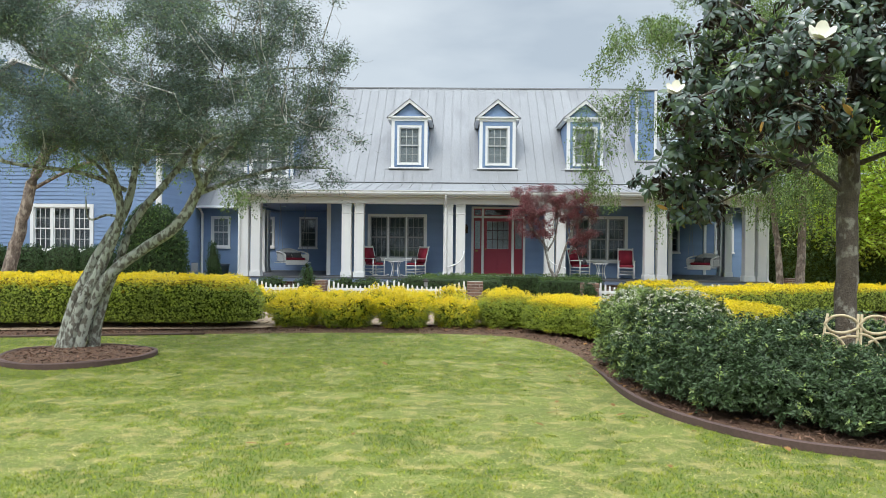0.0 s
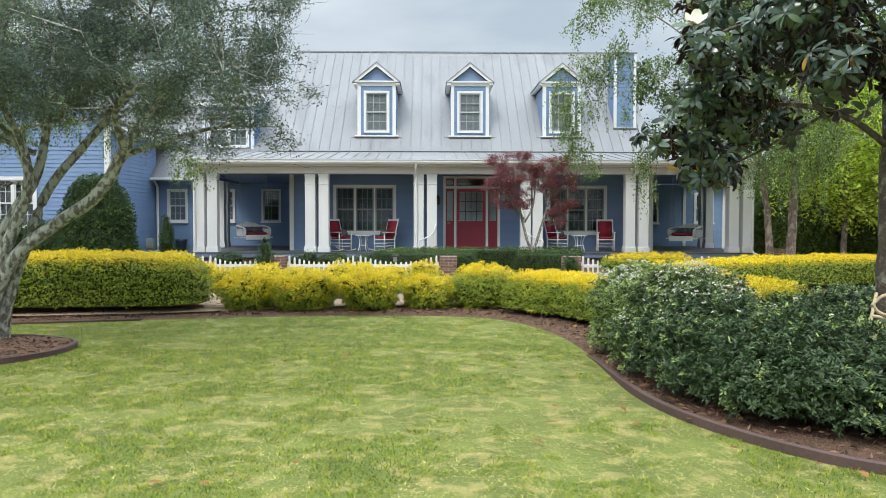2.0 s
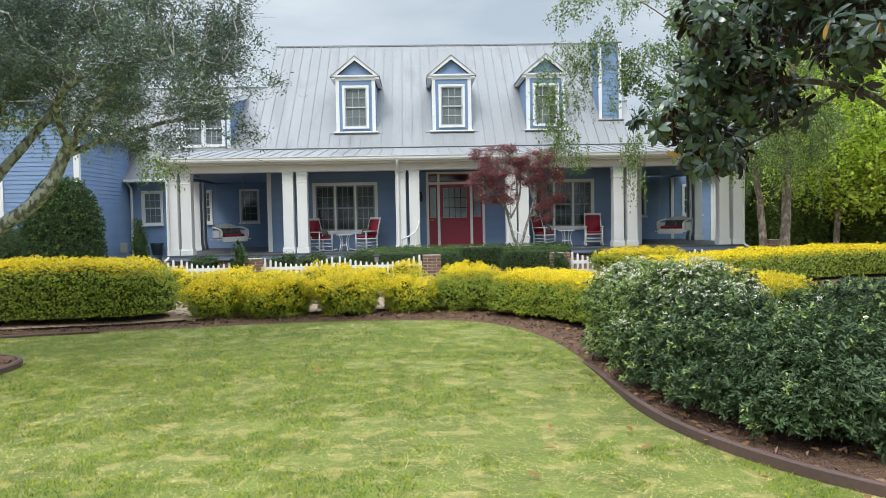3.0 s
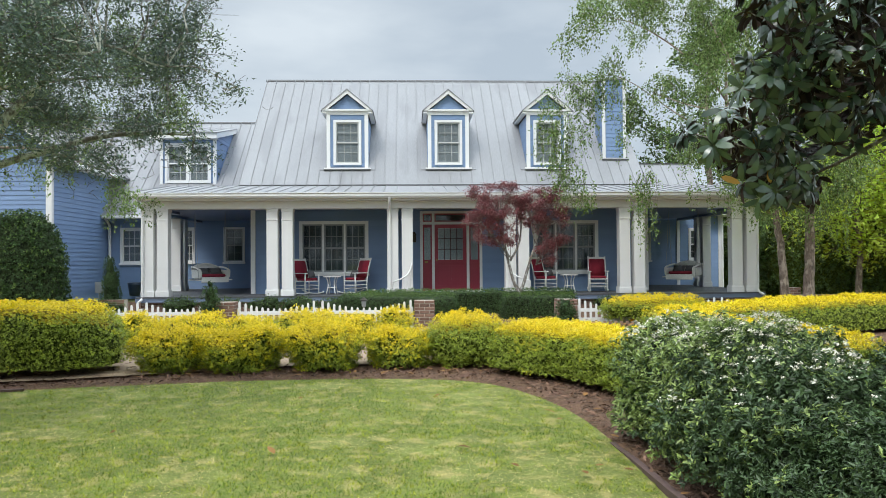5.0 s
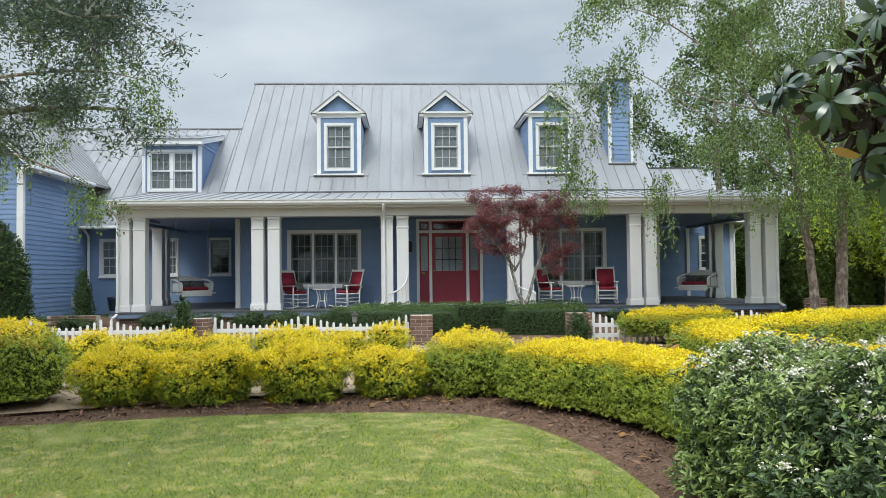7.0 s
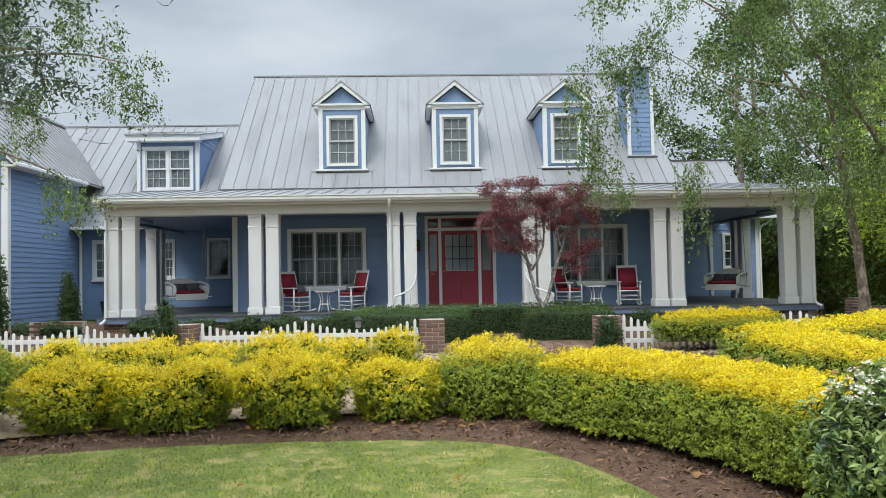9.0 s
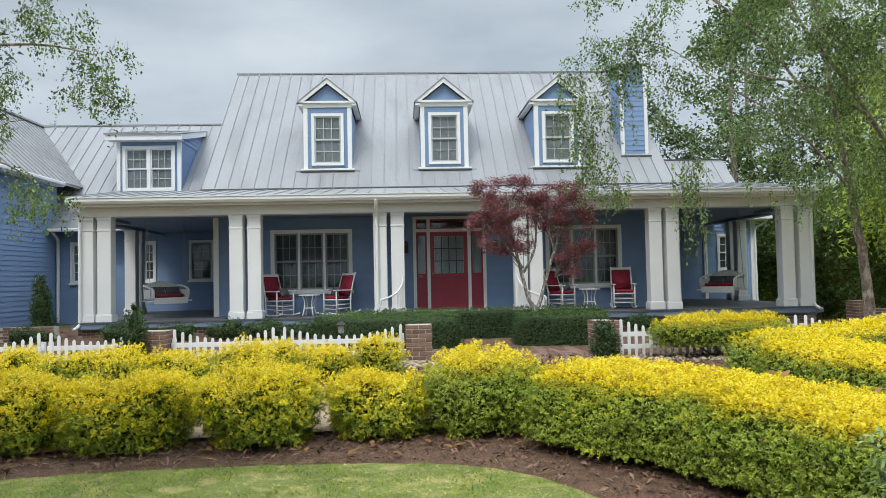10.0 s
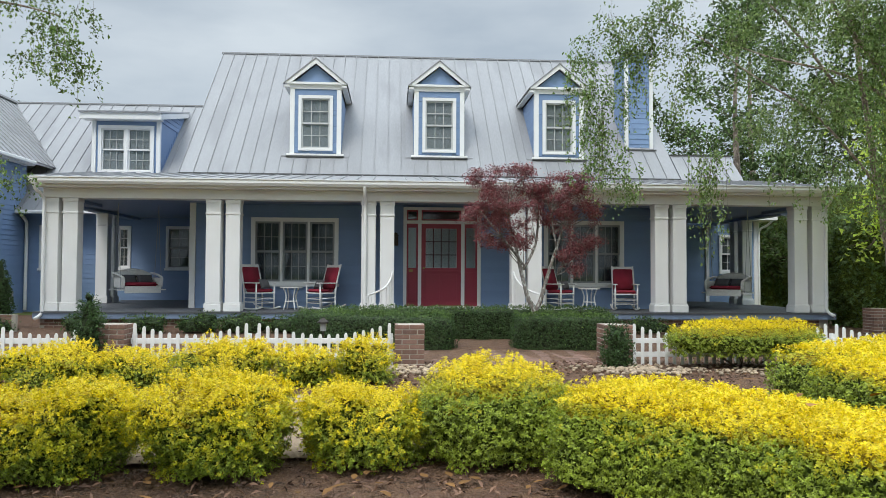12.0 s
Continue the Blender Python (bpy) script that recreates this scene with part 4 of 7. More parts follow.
def gable_dormer(cx):
    d = part("gable_dormer", boxes((cx - 0.70, cx + 0.70, 2.20, 5.0, 4.5, 6.60)), SIDING, house)
    for span in ((cx - 0.70, cx - 0.42, 2.13, 2.199, 4.5, 6.6), (cx + 0.42, cx + 0.70, 2.13, 2.199, 4.5, 6.6), (cx - 0.42, cx + 0.42, 2.13, 2.199, 6.32, 6.6), (cx - 0.42, cx + 0.42, 2.13, 2.199, 4.5, 4.92)):
        part("dormer_wall", boxes(span), SIDING, d)
    z = 4.80
    slope = (RIDGE_Z - BREAK_Z) / (RIDGE_Y - BREAK_Y)
    while z < 6.4:
        for x0, x1 in ((cx - 0.60, cx - 0.482), (cx + 0.482, cx + 0.60)):
            part("siding_board", boxes((x0, x1, 2.10, 2.128, z, min(z + 0.146, 6.436))), SIDING, d)
        y_roof = BREAK_Y + (z - BREAK_Z) / slope
        for s in (-1, 1):
            xs = sorted((cx + s * 0.702, cx + s * 0.724))
            part("siding_board", prism([(2.2, z), (y_roof + 0.3, z), (y_roof + 0.3, z + 0.142), (2.2, z + 0.142)], "x", *xs), SIDING, d)
        z += 0.152
    part("siding_board", boxes((cx - 0.60, cx + 0.60, 2.10, 2.128, 6.44, 6.60)), SIDING, d)
    for s in (-1, 1):
        xs = sorted((cx + s * 0.59, cx + s * 0.715))
        part("corner_board", boxes((*xs, 2.075, 2.2, 4.73, 6.60)), WHITE, d)
    part("dormer_sill", boxes((cx - 0.80, cx + 0.80, 1.98, 2.12, 4.70, 4.755), bevel=0.008), WHITE, d)
    part("sill_flashing", boxes((cx - 0.80, cx + 0.80, 1.94, 2.10, 4.66, 4.698)), RIDGE, d)
    sash_window("dormer_window", cx - 0.48, cx + 0.48, 4.86, 6.42, 2.09, 1, 3, 2, 0.085, BLIND, sill=False, gap=0.06, bar=SASH, sash_mat=SASH)
    part("frieze", boxes((cx - 0.74, cx + 0.74, 2.06, 2.14, 6.602, 6.72)), WHITE, d)
    part("pediment", prism([(cx - 0.72, 6.72), (cx + 0.72, 6.72), (cx, 7.30)], "y", 2.13, 2.16), SIDING, d)
    part("pediment_sill", prism([(cx - 0.86, 6.722), (cx + 0.86, 6.722), (cx + 0.78, 6.78), (cx - 0.78, 6.78)], "y", 1.98, 2.128), WHITE, d)
    for s in (-1, 1):
        a, b = Vector((cx + s * 0.88, 6.74)), Vector((cx, 7.46))
        part("rake_board", prism([tuple(a), tuple(b), (b.x, b.y - 0.15), (a.x - s * 0.16, a.y + 0.0)], "y", 1.97, 2.03), WHITE, d)
        y_low, y_top = BREAK_Y + (6.73 - BREAK_Z) / slope + 0.05, BREAK_Y + (7.48 - BREAK_Z) / slope + 0.05
        bm = bmesh.new()
        v = [bm.verts.new(p) for p in ((cx + s * 0.90, 1.95, 6.74), (cx, 1.95, 7.485), (cx, y_top, 7.485), (cx + s * 0.90, y_low, 6.74),
                                       (cx + s * 0.90, 1.95, 6.705), (cx, 1.95, 7.445), (cx, y_top, 7.445), (cx + s * 0.90, y_low, 6.705))]
        for f in ((0, 1, 2, 3), (7, 6, 5, 4), (0, 4, 5, 1), (1, 5, 6, 2), (2, 6, 7, 3), (3, 7, 4, 0)):
            bm.faces.new([v[i] for i in f])
        bmesh.ops.recalc_face_normals(bm, faces=bm.faces[:])
        part("dormer_roof", bm, METAL, d)
        xs = sorted((cx + s * 0.87, cx + s * 1.17))
        part("valley_flashing", prism([(y_low - 0.05, 6.66), (y_low, 6.70), (y_low + 0.05, 6.775), (y_low, 6.745)], "x", *xs), RIDGE, d)
        xs = sorted((cx + s * 0.726, cx + s * 0.87))
        part("eave_soffit", boxes((*xs, 2.0, y_low, 6.64, 6.70)), WHITE, d)
        xs = sorted((cx + s * 0.726, cx + s * 0.95))
        part("side_flashing", prism([(2.0, BREAK_Z + (2.0 - BREAK_Y) * slope + 0.012), (4.3, BREAK_Z + (4.3 - BREAK_Y) * slope + 0.012), (4.3, BREAK_Z + (4.3 - BREAK_Y) * slope + 0.03), (2.0, BREAK_Z + (2.0 - BREAK_Y) * slope + 0.03)], "x", *xs), METAL, d)


for cx in (-3.48, 0.01, 3.46):
    gable_dormer(cx)

# clad chimney chase on the right-hand end and the low roof beside it
chase = part("chimney_chase", boxes((5.56, 6.36, 2.58, 3.7, 4.7, 7.95)), SIDING, house)
z = 5.12
while z < 7.8:
    part("siding_board", prism([(2.58, z), (2.555, z), (2.57, z + 0.158), (2.58, z + 0.158)], "x", 5.66, 6.27), SIDING, chase)
    z += 0.155
for x in (5.59, 6.33):
    part("corner_board", boxes((x - 0.05, x + 0.05, 2.53, 2.64, 5.0, 7.94)), WHITE, chase)
part("chimney_cap", boxes((5.50, 6.42, 2.50, 3.76, 7.95, 8.01), bevel=0.02), SEAM, chase)
part("chimney_flashing", boxes((5.48, 6.44, 2.40, 2.60, 5.06, 5.10)), RIDGE, chase)

right_roof = part("right_roof", prism([(BREAK_Y, 4.02), (2.24, 4.83), (2.9, 4.83), (2.9, 4.02)], "x", 6.78, 8.52), SIDING, house)
for i in range(5):
    x = 6.78 + i * 0.36
    pan(right_roof, (x, BREAK_Y, BREAK_Z), (x, 2.26, 4.90), (0.36, 0, 0), 0.024)
part("ridge_cap", boxes((6.77, 8.62, 2.22, 2.36, 4.89, 4.93)), RIDGE, right_roof)
part("right_eave", boxes((9.9, 11.55, 5.15, 10.5, 3.26, 3.38), bevel=0.015), WHITE, right_roof)

# left gabled wing, standing forward
WX, WY = -12.95, 0.9
wall_pieces("wing_side_wall", WY, 5.6, 0.1, 4.95, [], "y", WX, 0.2, 1)
WF = (-17.95, -15.5, 1.25, 3.12)
wall_pieces("wing_front_wall", -24.0, WX, 0.1, 5.0, [WF], "x", WY, 0.2, -1)
sash_window("wing_window", *WF, WY, 3, 3, 2, 0.13, CURTAIN, gap=0.15)
part("corner_board", boxes((WX - 0.14, WX + 0.045, WY - 0.05, WY + 0.10, 0.12, 4.95)), WHITE, house)
GX, GZ = -15.6, 7.75
z = 5.0
while z < 8.5:
    right = WX - max(0.0, (z - 5.0)) * (WX - GX) / (GZ - 5.0) if z < GZ else GX - (z - GZ) * 2.9 / 0.85
    part("siding_board", prism([(WY - 0.004, z), (WY + 0.02, z), (WY + 0.02, z + 0.158), (WY + 0.012, z + 0.158)], "x", -22.0, right - 0.15), SIDING, house)
    z += 0.152
part("wing_gable", prism([(-24.0, 5.0), (WX, 5.0), (GX, GZ), (-18.5, 8.6)], "y", WY + 0.02, WY + 0.2), SIDING, house)
gable_roof = part("gable_roof", prism([(WX + 0.33, 4.93), (GX, GZ + 0.03), (-18.5, 8.65), (-24.4, 4.9), (-24.4, 4.8), (-18.5, 8.55), (GX, GZ - 0.08), (WX + 0.33, 4.83)], "y", WY - 0.35, 12.0), WHITE, house)
for i in range(27):
    y = WY - 0.37 + i * 0.41
    pan(gable_roof, (WX + 0.40, y, 4.90), (GX, y, GZ + 0.07), (0, 0.41, 0))
part("ridge_cap", prism([(GX - 0.2, GZ + 0.10), (GX + 0.15, GZ - 0.02), (GX + 0.15, GZ + 0.02), (GX, GZ + 0.15)], "y", WY - 0.38, 12.0), RIDGE, gable_roof)
part("eave_soffit", boxes((WX + 0.046, WX + 0.34, WY - 0.33, 5.4, 4.76, 4.82)), WHITE, gable_roof)
part("wing_eave_gutter", boxes((WX + 0.34, WX + 0.45, WY - 0.35, 5.3, 4.78, 4.89), bevel=0.02), WHITE, gable_roof)


# ------------------------------------------------------------------ planting
rng = np.random.default_rng(7)


def fine_noise(pts, scale):
    return np.array([noise.noise(Vector(p) * scale) for p in pts])


def golden(pts, nrm, push, rng):
    """New golden growth along the clipped top, green leaves on the sides."""
    lo, hi = pts[:, 2].min(), pts[:, 2].max()
    hf = np.clip(((pts[:, 2] - lo) / (hi - lo) - 0.62) / 0.33, 0, 1)
    v = 0.50 * np.clip(nrm[:, 2], 0, 1) + 0.75 * hf * hf + 0.06 * rng.normal(size=len(pts)) + 0.22 * fine_noise(pts, 3.1) + 0.30 * push
    return grade(v, 0.34, 0.68, 0.08, 0.07, rng)


def golden_loose(pts, nrm, push, rng):
    """Young bushes: yellow over their upper half."""
    lo, hi = pts[:, 2].min(), pts[:, 2].max()
    v = (pts[:, 2] - lo) / (hi - lo) * 0.80 + np.clip(nrm[:, 2], 0, 1) * 0.25 + 0.06 * rng.normal(size=len(pts))
    v += 0.22 * fine_noise(pts, 4.0) + 0.42 * push
    return grade(v, 0.30, 0.66, 0.10, 0.08, rng)


def grade(v, lime, gold, deep, tip, rng):
    """Leaf kinds of the shoots' lower leaves and of their tips."""
    out = []
    for add in (0.0, tip):
        w = v + add
        k = np.full(len(v), 2)
        k[w > lime] = 1
        k[w > gold] = 0
        k[(w < deep) & (rng.random(len(v)) < 0.5)] = 3
        out.append(k)
    return out


GOLD = [L_YELLOW, L_LIME, L_GREEN, L_INNER]


def gold_hedge(line, width, height, seed, density, label, size=0.034, **kw):
    h = thing("golden_hedge", label, "hedge", "golden hedges", at=(line[0][0], line[0][1], 0))
    form = hedge_form(line, width, height, seed, **kw)
    form[0][:] -= np.array([line[0][0], line[0][1], 0])
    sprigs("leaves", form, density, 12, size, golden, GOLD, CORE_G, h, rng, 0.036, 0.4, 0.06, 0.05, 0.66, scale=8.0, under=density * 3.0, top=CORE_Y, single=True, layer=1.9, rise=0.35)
    return h


def gold_bush(x, y, rx, ry, h, seed, density=1800, size=0.0175, label="rounded golden privet bush with yellow tips and green base", square=0.60, base=0.04, choose=golden_loose, bumps=0.10, foot=0.70):
    b = thing("golden_bush", label, "bush", "golden bushes", at=(x, y, 0))
    form = mound_form(x, y, rx, ry, h, seed, square=square, bumps=bumps, base=base, foot=foot)
    form[0][:] -= np.array([x, y, 0])
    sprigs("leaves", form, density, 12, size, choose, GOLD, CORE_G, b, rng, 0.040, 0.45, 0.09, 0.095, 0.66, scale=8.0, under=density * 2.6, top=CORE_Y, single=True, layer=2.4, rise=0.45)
    r = random.Random(seed)
    for k in range(7):
        a = r.uniform(0, math.tau)
        part("stem", tube(bmesh.new(), [(0.06 * math.cos(a), 0.06 * math.sin(a), ground_z(x, y) - 0.01), (rx * 0.35 * math.cos(a), ry * 0.35 * math.sin(a), ground_z(x, y) + h * 0.35), (rx * 0.6 * math.cos(a), ry * 0.6 * math.sin(a), ground_z(x, y) + h * 0.6)], [0.010, 0.008, 0.005], 5), TWIG, b)
    return b


gold_hedge([(-11.6, -14.95), (-9.3, -14.62), (-7, -14.35), (-5.02, -14.22)], 1.32, 0.92, 3.0, 620, "clipped golden privet hedge, yellow on top and green below", ends=1.0, bumps=0.05, size=0.025, base=0.14)
gold_hedge([(-0.10, -14.33, 0.96), (0.36, -14.83, 1.0), (0.80, -15.45, 1.0), (1.12, -16.1, 1.0), (1.35, -16.8, 1.0), (1.75, -17.4, 0.98), (2.5, -17.8, 0.95)], 1.02, 0.64, 11.0, 1900, "clipped golden privet hedge with broad yellow top beside the lawn", ends=0.35, bumps=0.045, size=0.0175)
gold_hedge([(2.38, -12.95, 0.97), (3.1, -12.45), (4.2, -11.8), (6.2, -10.6), (8.5, -9.95), (12.6, -9.8)], 1.08, 0.66, 21.0, 480, "long clipped golden hedge running back along the brick wall", ends=0.35, size=0.025)
gold_hedge([(2.58, -13.05, 0.97), (2.68, -14.2), (2.74, -15.3), (2.85, -16.4), (3.1, -17.2)], 0.98, 0.66, 31.0, 900, "clipped golden hedge arm beside the inner path", ends=0.35, size=0.022)
gold_bush(-4.42, -14.22, 0.46, 0.56, 0.55, 1)
gold_bush(-3.50, -14.22, 0.56, 0.58, 0.56, 2)
gold_bush(-2.45, -14.17, 0.60, 0.58, 0.60, 3)
gold_bush(-1.54, -13.98, 0.48, 0.48, 0.54, 4)
gold_bush(-0.59, -13.98, 0.63, 0.55, 0.68, 5, choose=golden, label="clipped golden privet bush with domed yellow top", square=0.58, bumps=0.03, foot=0.72)
for i, (x, y, rx, h) in enumerate(((-7.2, -10.9, 0.68, 0.40), (-6.1, -10.8, 0.60, 0.41), (-5.0, -10.7, 0.70, 0.43), (-4.1, -10.6, 0.42, 0.37), (-3.15, -10.6, 0.60, 0.49), (-2.27, -10.65, 0.38, 0.42), (-1.62, -10.55, 0.34, 0.55))):
    gold_bush(x, y, rx, 0.5, h, 20 + i, 900, 0.021)
gold_bush(3.46, -9.35, 1.22, 0.52, 0.64, 41, 900, 0.021, "broad clipped golden mound beside the picket fence", 0.50, 0.20, golden, 0.02)


def shrub_tips(pts, nrm, push, rng):
    r = rng.random(len(pts))
    fresh = 0.10 + 0.25 * np.clip(nrm[:, 2], 0, 1) + 0.25 * push
    return np.where(r < fresh * 0.5, 1, 0), np.where(r < fresh * 1.3, 1, 0)


def flowering_tips(pts, nrm, push, rng):
    """Fresh green growth on the flowering end, darker old leaves on the other."""
    r = rng.random(len(pts))
    fresh = 0.02 + 0.60 / (1 + np.exp(-(pts[:, 1] + 0.4) * 4)) + 0.10 * np.clip(nrm[:, 2], 0, 1) + 0.15 * push
    return np.where(r < fresh * 0.6, 1, 0), np.where(r < fresh * 1.3, 1, 0)


def dark_shrub():
    s = thing("dark_shrub_hedge", "dense dark green glossy shrub hedge with white flower heads", "hedge", at=(1, -19, 0))
    form = hedge_form([(0.95, -17.75, 0.93), (0.98, -18.8, 0.93), (1.05, -19.8, 0.85), (1.45, -20.75, 0.70), (2.15, -21.35, 0.60), (3.4, -21.75, 0.56), (5.0, -22.0, 0.56)], 1.28, 0.95, 51.0, ends=0.5, square=0.66, bumps=0.15, base=0.12)
    form[0][:] -= np.array([1, -19, 0])
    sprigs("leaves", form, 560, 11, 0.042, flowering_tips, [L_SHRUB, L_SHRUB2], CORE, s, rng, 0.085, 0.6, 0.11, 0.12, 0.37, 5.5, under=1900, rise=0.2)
    # flat clusters of small white flowers over the sunny end
    pts, nrm, _ = sample(*form, 8000, rng)
    sel = (np.abs(nrm[:, 2]) > 0.5) & (pts[:, 2] > 0.45) & (pts[:, 1] > -2.2) & (pts[:, 1] < 2.0)
    w = np.exp(-((pts[:, 1] - 0.3) / 1.2) ** 2)
    sel &= rng.random(len(pts)) < w * (0.35 + 0.4 * (fine_noise(pts, 2.5) > -0.1))
    centres = pts[sel][:560]
    tall = rng.uniform(0.05, 0.13, (len(centres), 1))
    cl = np.repeat(centres + np.array([[0, 0, 1.0]]) * tall, 11, axis=0) + rng.normal(size=(len(centres) * 11, 3)) * np.array([0.012, 0.012, 0.006])
    lv, lf = leaf_arrays(cl, np.tile([[0, 0, 1.0]], (len(cl), 1)), 0.015 * rng.uniform(0.7, 1.3, len(cl)), 0.9, 0.5, rng=rng)
    ob = raw_mesh("blossom", lv, lf, [PETAL], None, s)
    ob["label"] = "small white flower clusters"
    ob["kind"] = "stuff"


dark_shrub()


BOX = [L_BOX, L_BOX2]


def box_lit_top(pts, nrm, push, rng):
    """Clipped boxwood: paler leaves over the top, its lit look put into the leaf mix."""
    r = rng.random(len(pts))
    fresh = 0.03 + 1.5 * np.clip(nrm[:, 2] - 0.6, 0, 1) + 0.12 * push
    return np.where(r < fresh * 0.6, 1, 0), np.where(r < fresh * 1.2, 1, 0)


def green_shrub(name, form_args, label, category, density, size, mats, at, hedge=None, core=CORE, depth=0.08):
    s = thing(name, label, category, at=(*at, 0))
    form = hedge_form(*hedge[0], **hedge[1]) if hedge else mound_form(*form_args[0], **form_args[1])
    form[0][:] -= np.array([*at, 0])
    sprigs("leaves", form, density / 9, 9, size, box_lit_top if mats is BOX else shrub_tips, mats, core, s, rng, size * 1.8, 0.4, 0.05, depth * 0.7, 0.7, 6.0, under=density * 0.4, single=True)
    return s


green_shrub("dark_shrub", (( 3.7, -17.3, 0.95, 0.7, 0.62, 61), {}), "low dark green shrub behind the hedge", "shrub", 1800, 0.05, [L_SHRUB, L_SHRUB2], (3.7, -17.3))
green_shrub("boxwood_hedge", None, "clipped dark green boxwood hedge before the porch steps", "hedge", 4600, 0.020, BOX, (-1.5, -6.4), (([(-2.75, -4.9), (-2.2, -5.9), (-1.3, -6.4), (-0.2, -6.5)], 0.95, 0.60, 71), dict(ends=0.2, square=0.28, bumps=0.02, base=0.02)))
green_shrub("boxwood_hedge", None, "clipped square boxwood hedge under the red maple", "hedge", 4600, 0.020, BOX, (1.6, -6.5), (([(0.72, -6.5), (1.6, -6.5), (2.55, -6.5)], 0.95, 0.60, 73), dict(ends=0.12, square=0.24, bumps=0.015, base=0.02)))
green_shrub("boxwood_hedge", None, "long clipped boxwood hedge along the porch steps", "hedge", 4200, 0.021, BOX, (0, -4.3), (([(-2.6, -4.4), (-0.5, -4.45), (1.0, -4.5), (3.0, -4.5)], 0.8, 0.62, 75), dict(ends=0.2, square=0.25, bumps=0.02, base=0.02)))
for x, y, r, h, sd in ((-7.6, -3.2, 0.5, 0.55, 1), (-6.4, -3.3, 0.55, 0.5, 2), (-5.3, -3.2, 0.5, 0.52, 3), (-4.4, -3.2, 0.55, 0.55, 4), (-3.4, -3.2, 0.5, 0.5, 5), (4.2, -3.4, 0.5, 0.45, 6), (-9.6, -3.0, 0.6, 0.45, 7), (-10.8, -2.0, 0.6, 0.4, 8)):
    green_shrub("foundation_shrub", ((x, y, r, 0.45, h - 0.13, 80 + sd), {}), "small loose green shrub at the porch foot", "shrub", 1700, 0.03, [L_BOX, L_BOX2], (x, y), depth=0.14)
# cone-shaped evergreens
green_shrub("conical_evergreen", ((-10.3, -6.2, 1.15, 1.1, 2.55, 91), dict(square=0.55, bumps=0.05, taper=0.25)), "large dense cone-shaped evergreen shrub by the wing", "shrub", 1900, 0.045, [L_BOX, L_BOX2], (-10.3, -6.2))
for x, y, r, h, sd in ((-9.9, -2.0, 0.30, 1.55, 1), (-5.25, -9.15, 0.22, 0.98, 2), (1.72, -9.35, 0.21, 0.56, 3)):
    green_shrub("upright_conifer", ((x, y, r, r, h, 95 + sd), dict(square=0.75, bumps=0.06, taper=0.35)), "small upright dark green conifer", "shrub", 3600, 0.030, [L_BOX, L_SHRUB], (x, y), depth=0.10)
for x, sd in ((-18.8, 1), (-17.4, 2), (-16.0, 3), (-14.7, 4)):
    green_shrub("window_shrub", ((x, -0.3, 0.85, 0.6, 1.35, 100 + sd), dict(square=0.5, bumps=0.05)), "clipped dark green shrub under the wing window", "shrub", 900, 0.05, [L_BOX, L_SHRUB], (x, -0.3))
for x, y, rx, h, sd in ((10.9, -1.2, 1.5, 2.9, 1), (13.2, -1.6, 1.7, 3.4, 2), (14.2, 5.6, 2.0, 4.2, 3), (12.9, 9.2, 2.0, 3.6, 5), (16.6, 9.0, 2.3, 3.8, 6), (15.8, -2.5, 1.9, 3.2, 4)):
    green_shrub("tall_evergreen_screen", ((x, y, rx, 1.3, h, 110 + sd), dict(square=0.55, bumps=0.16)), "tall dark evergreen screen shrub beside the house", "shrub", 520, 0.068, [L_SCREEN, L_BOX2], (x, y), core=CORE_G, depth=0.25)


# ------------------------------------------------------------------ trees
def twiggy(clumps, per, length, rng, sag=0.0):
    """Twig ends round clump centres. Returns starts, ends."""
    starts, ends = [], []
    for (x, y, z, r, *more) in clumps:
        n = max(int(per * (r / 0.6) ** 2), 3)
        c = np.array([x, y, z])
        d = unit(rng.normal(size=(n, 3)))
        flat = more[0] if more else 0.75
        e = c + d * r * np.array([1, 1, flat]) * (0.35 + 0.65 * rng.random((n, 1)) ** 0.5)
        s = c + (e - c) * 0.35 + rng.normal(size=(n, 3)) * 0.05
        e[:, 2] -= sag * rng.random(n)
        starts.append(s)
        ends.append(e)
    return np.concatenate(starts), np.concatenate(ends)


def twig_mesh(name, starts, ends, r, material, parent):
    """Thin three-sided twigs in one mesh."""
    n = len(starts)
    d = unit(ends - starts)
    a = unit(np.cross(d, np.array([[0.3, 0.5, 0.8]])))
    b = np.cross(d, a)
    ring = []
    for k in range(3):
        o = math.cos(k * math.tau / 3) * a + math.sin(k * math.tau / 3) * b
        ring.append((starts + o * r, ends + o * r * 0.35))
    verts = np.stack([ring[0][0], ring[1][0], ring[2][0], ring[0][1], ring[1][1], ring[2][1]], axis=1).reshape(-1, 3)
    base = np.arange(n)[:, None] * 6
    faces = np.concatenate([base + np.array([[k, (k + 1) % 3, 3 + (k + 1) % 3, 3 + k]]) for k in range(3)], axis=0)
    ob = raw_mesh(name, verts, faces, [material], None, parent)
    ob["kind"] = "stuff"
    return ob


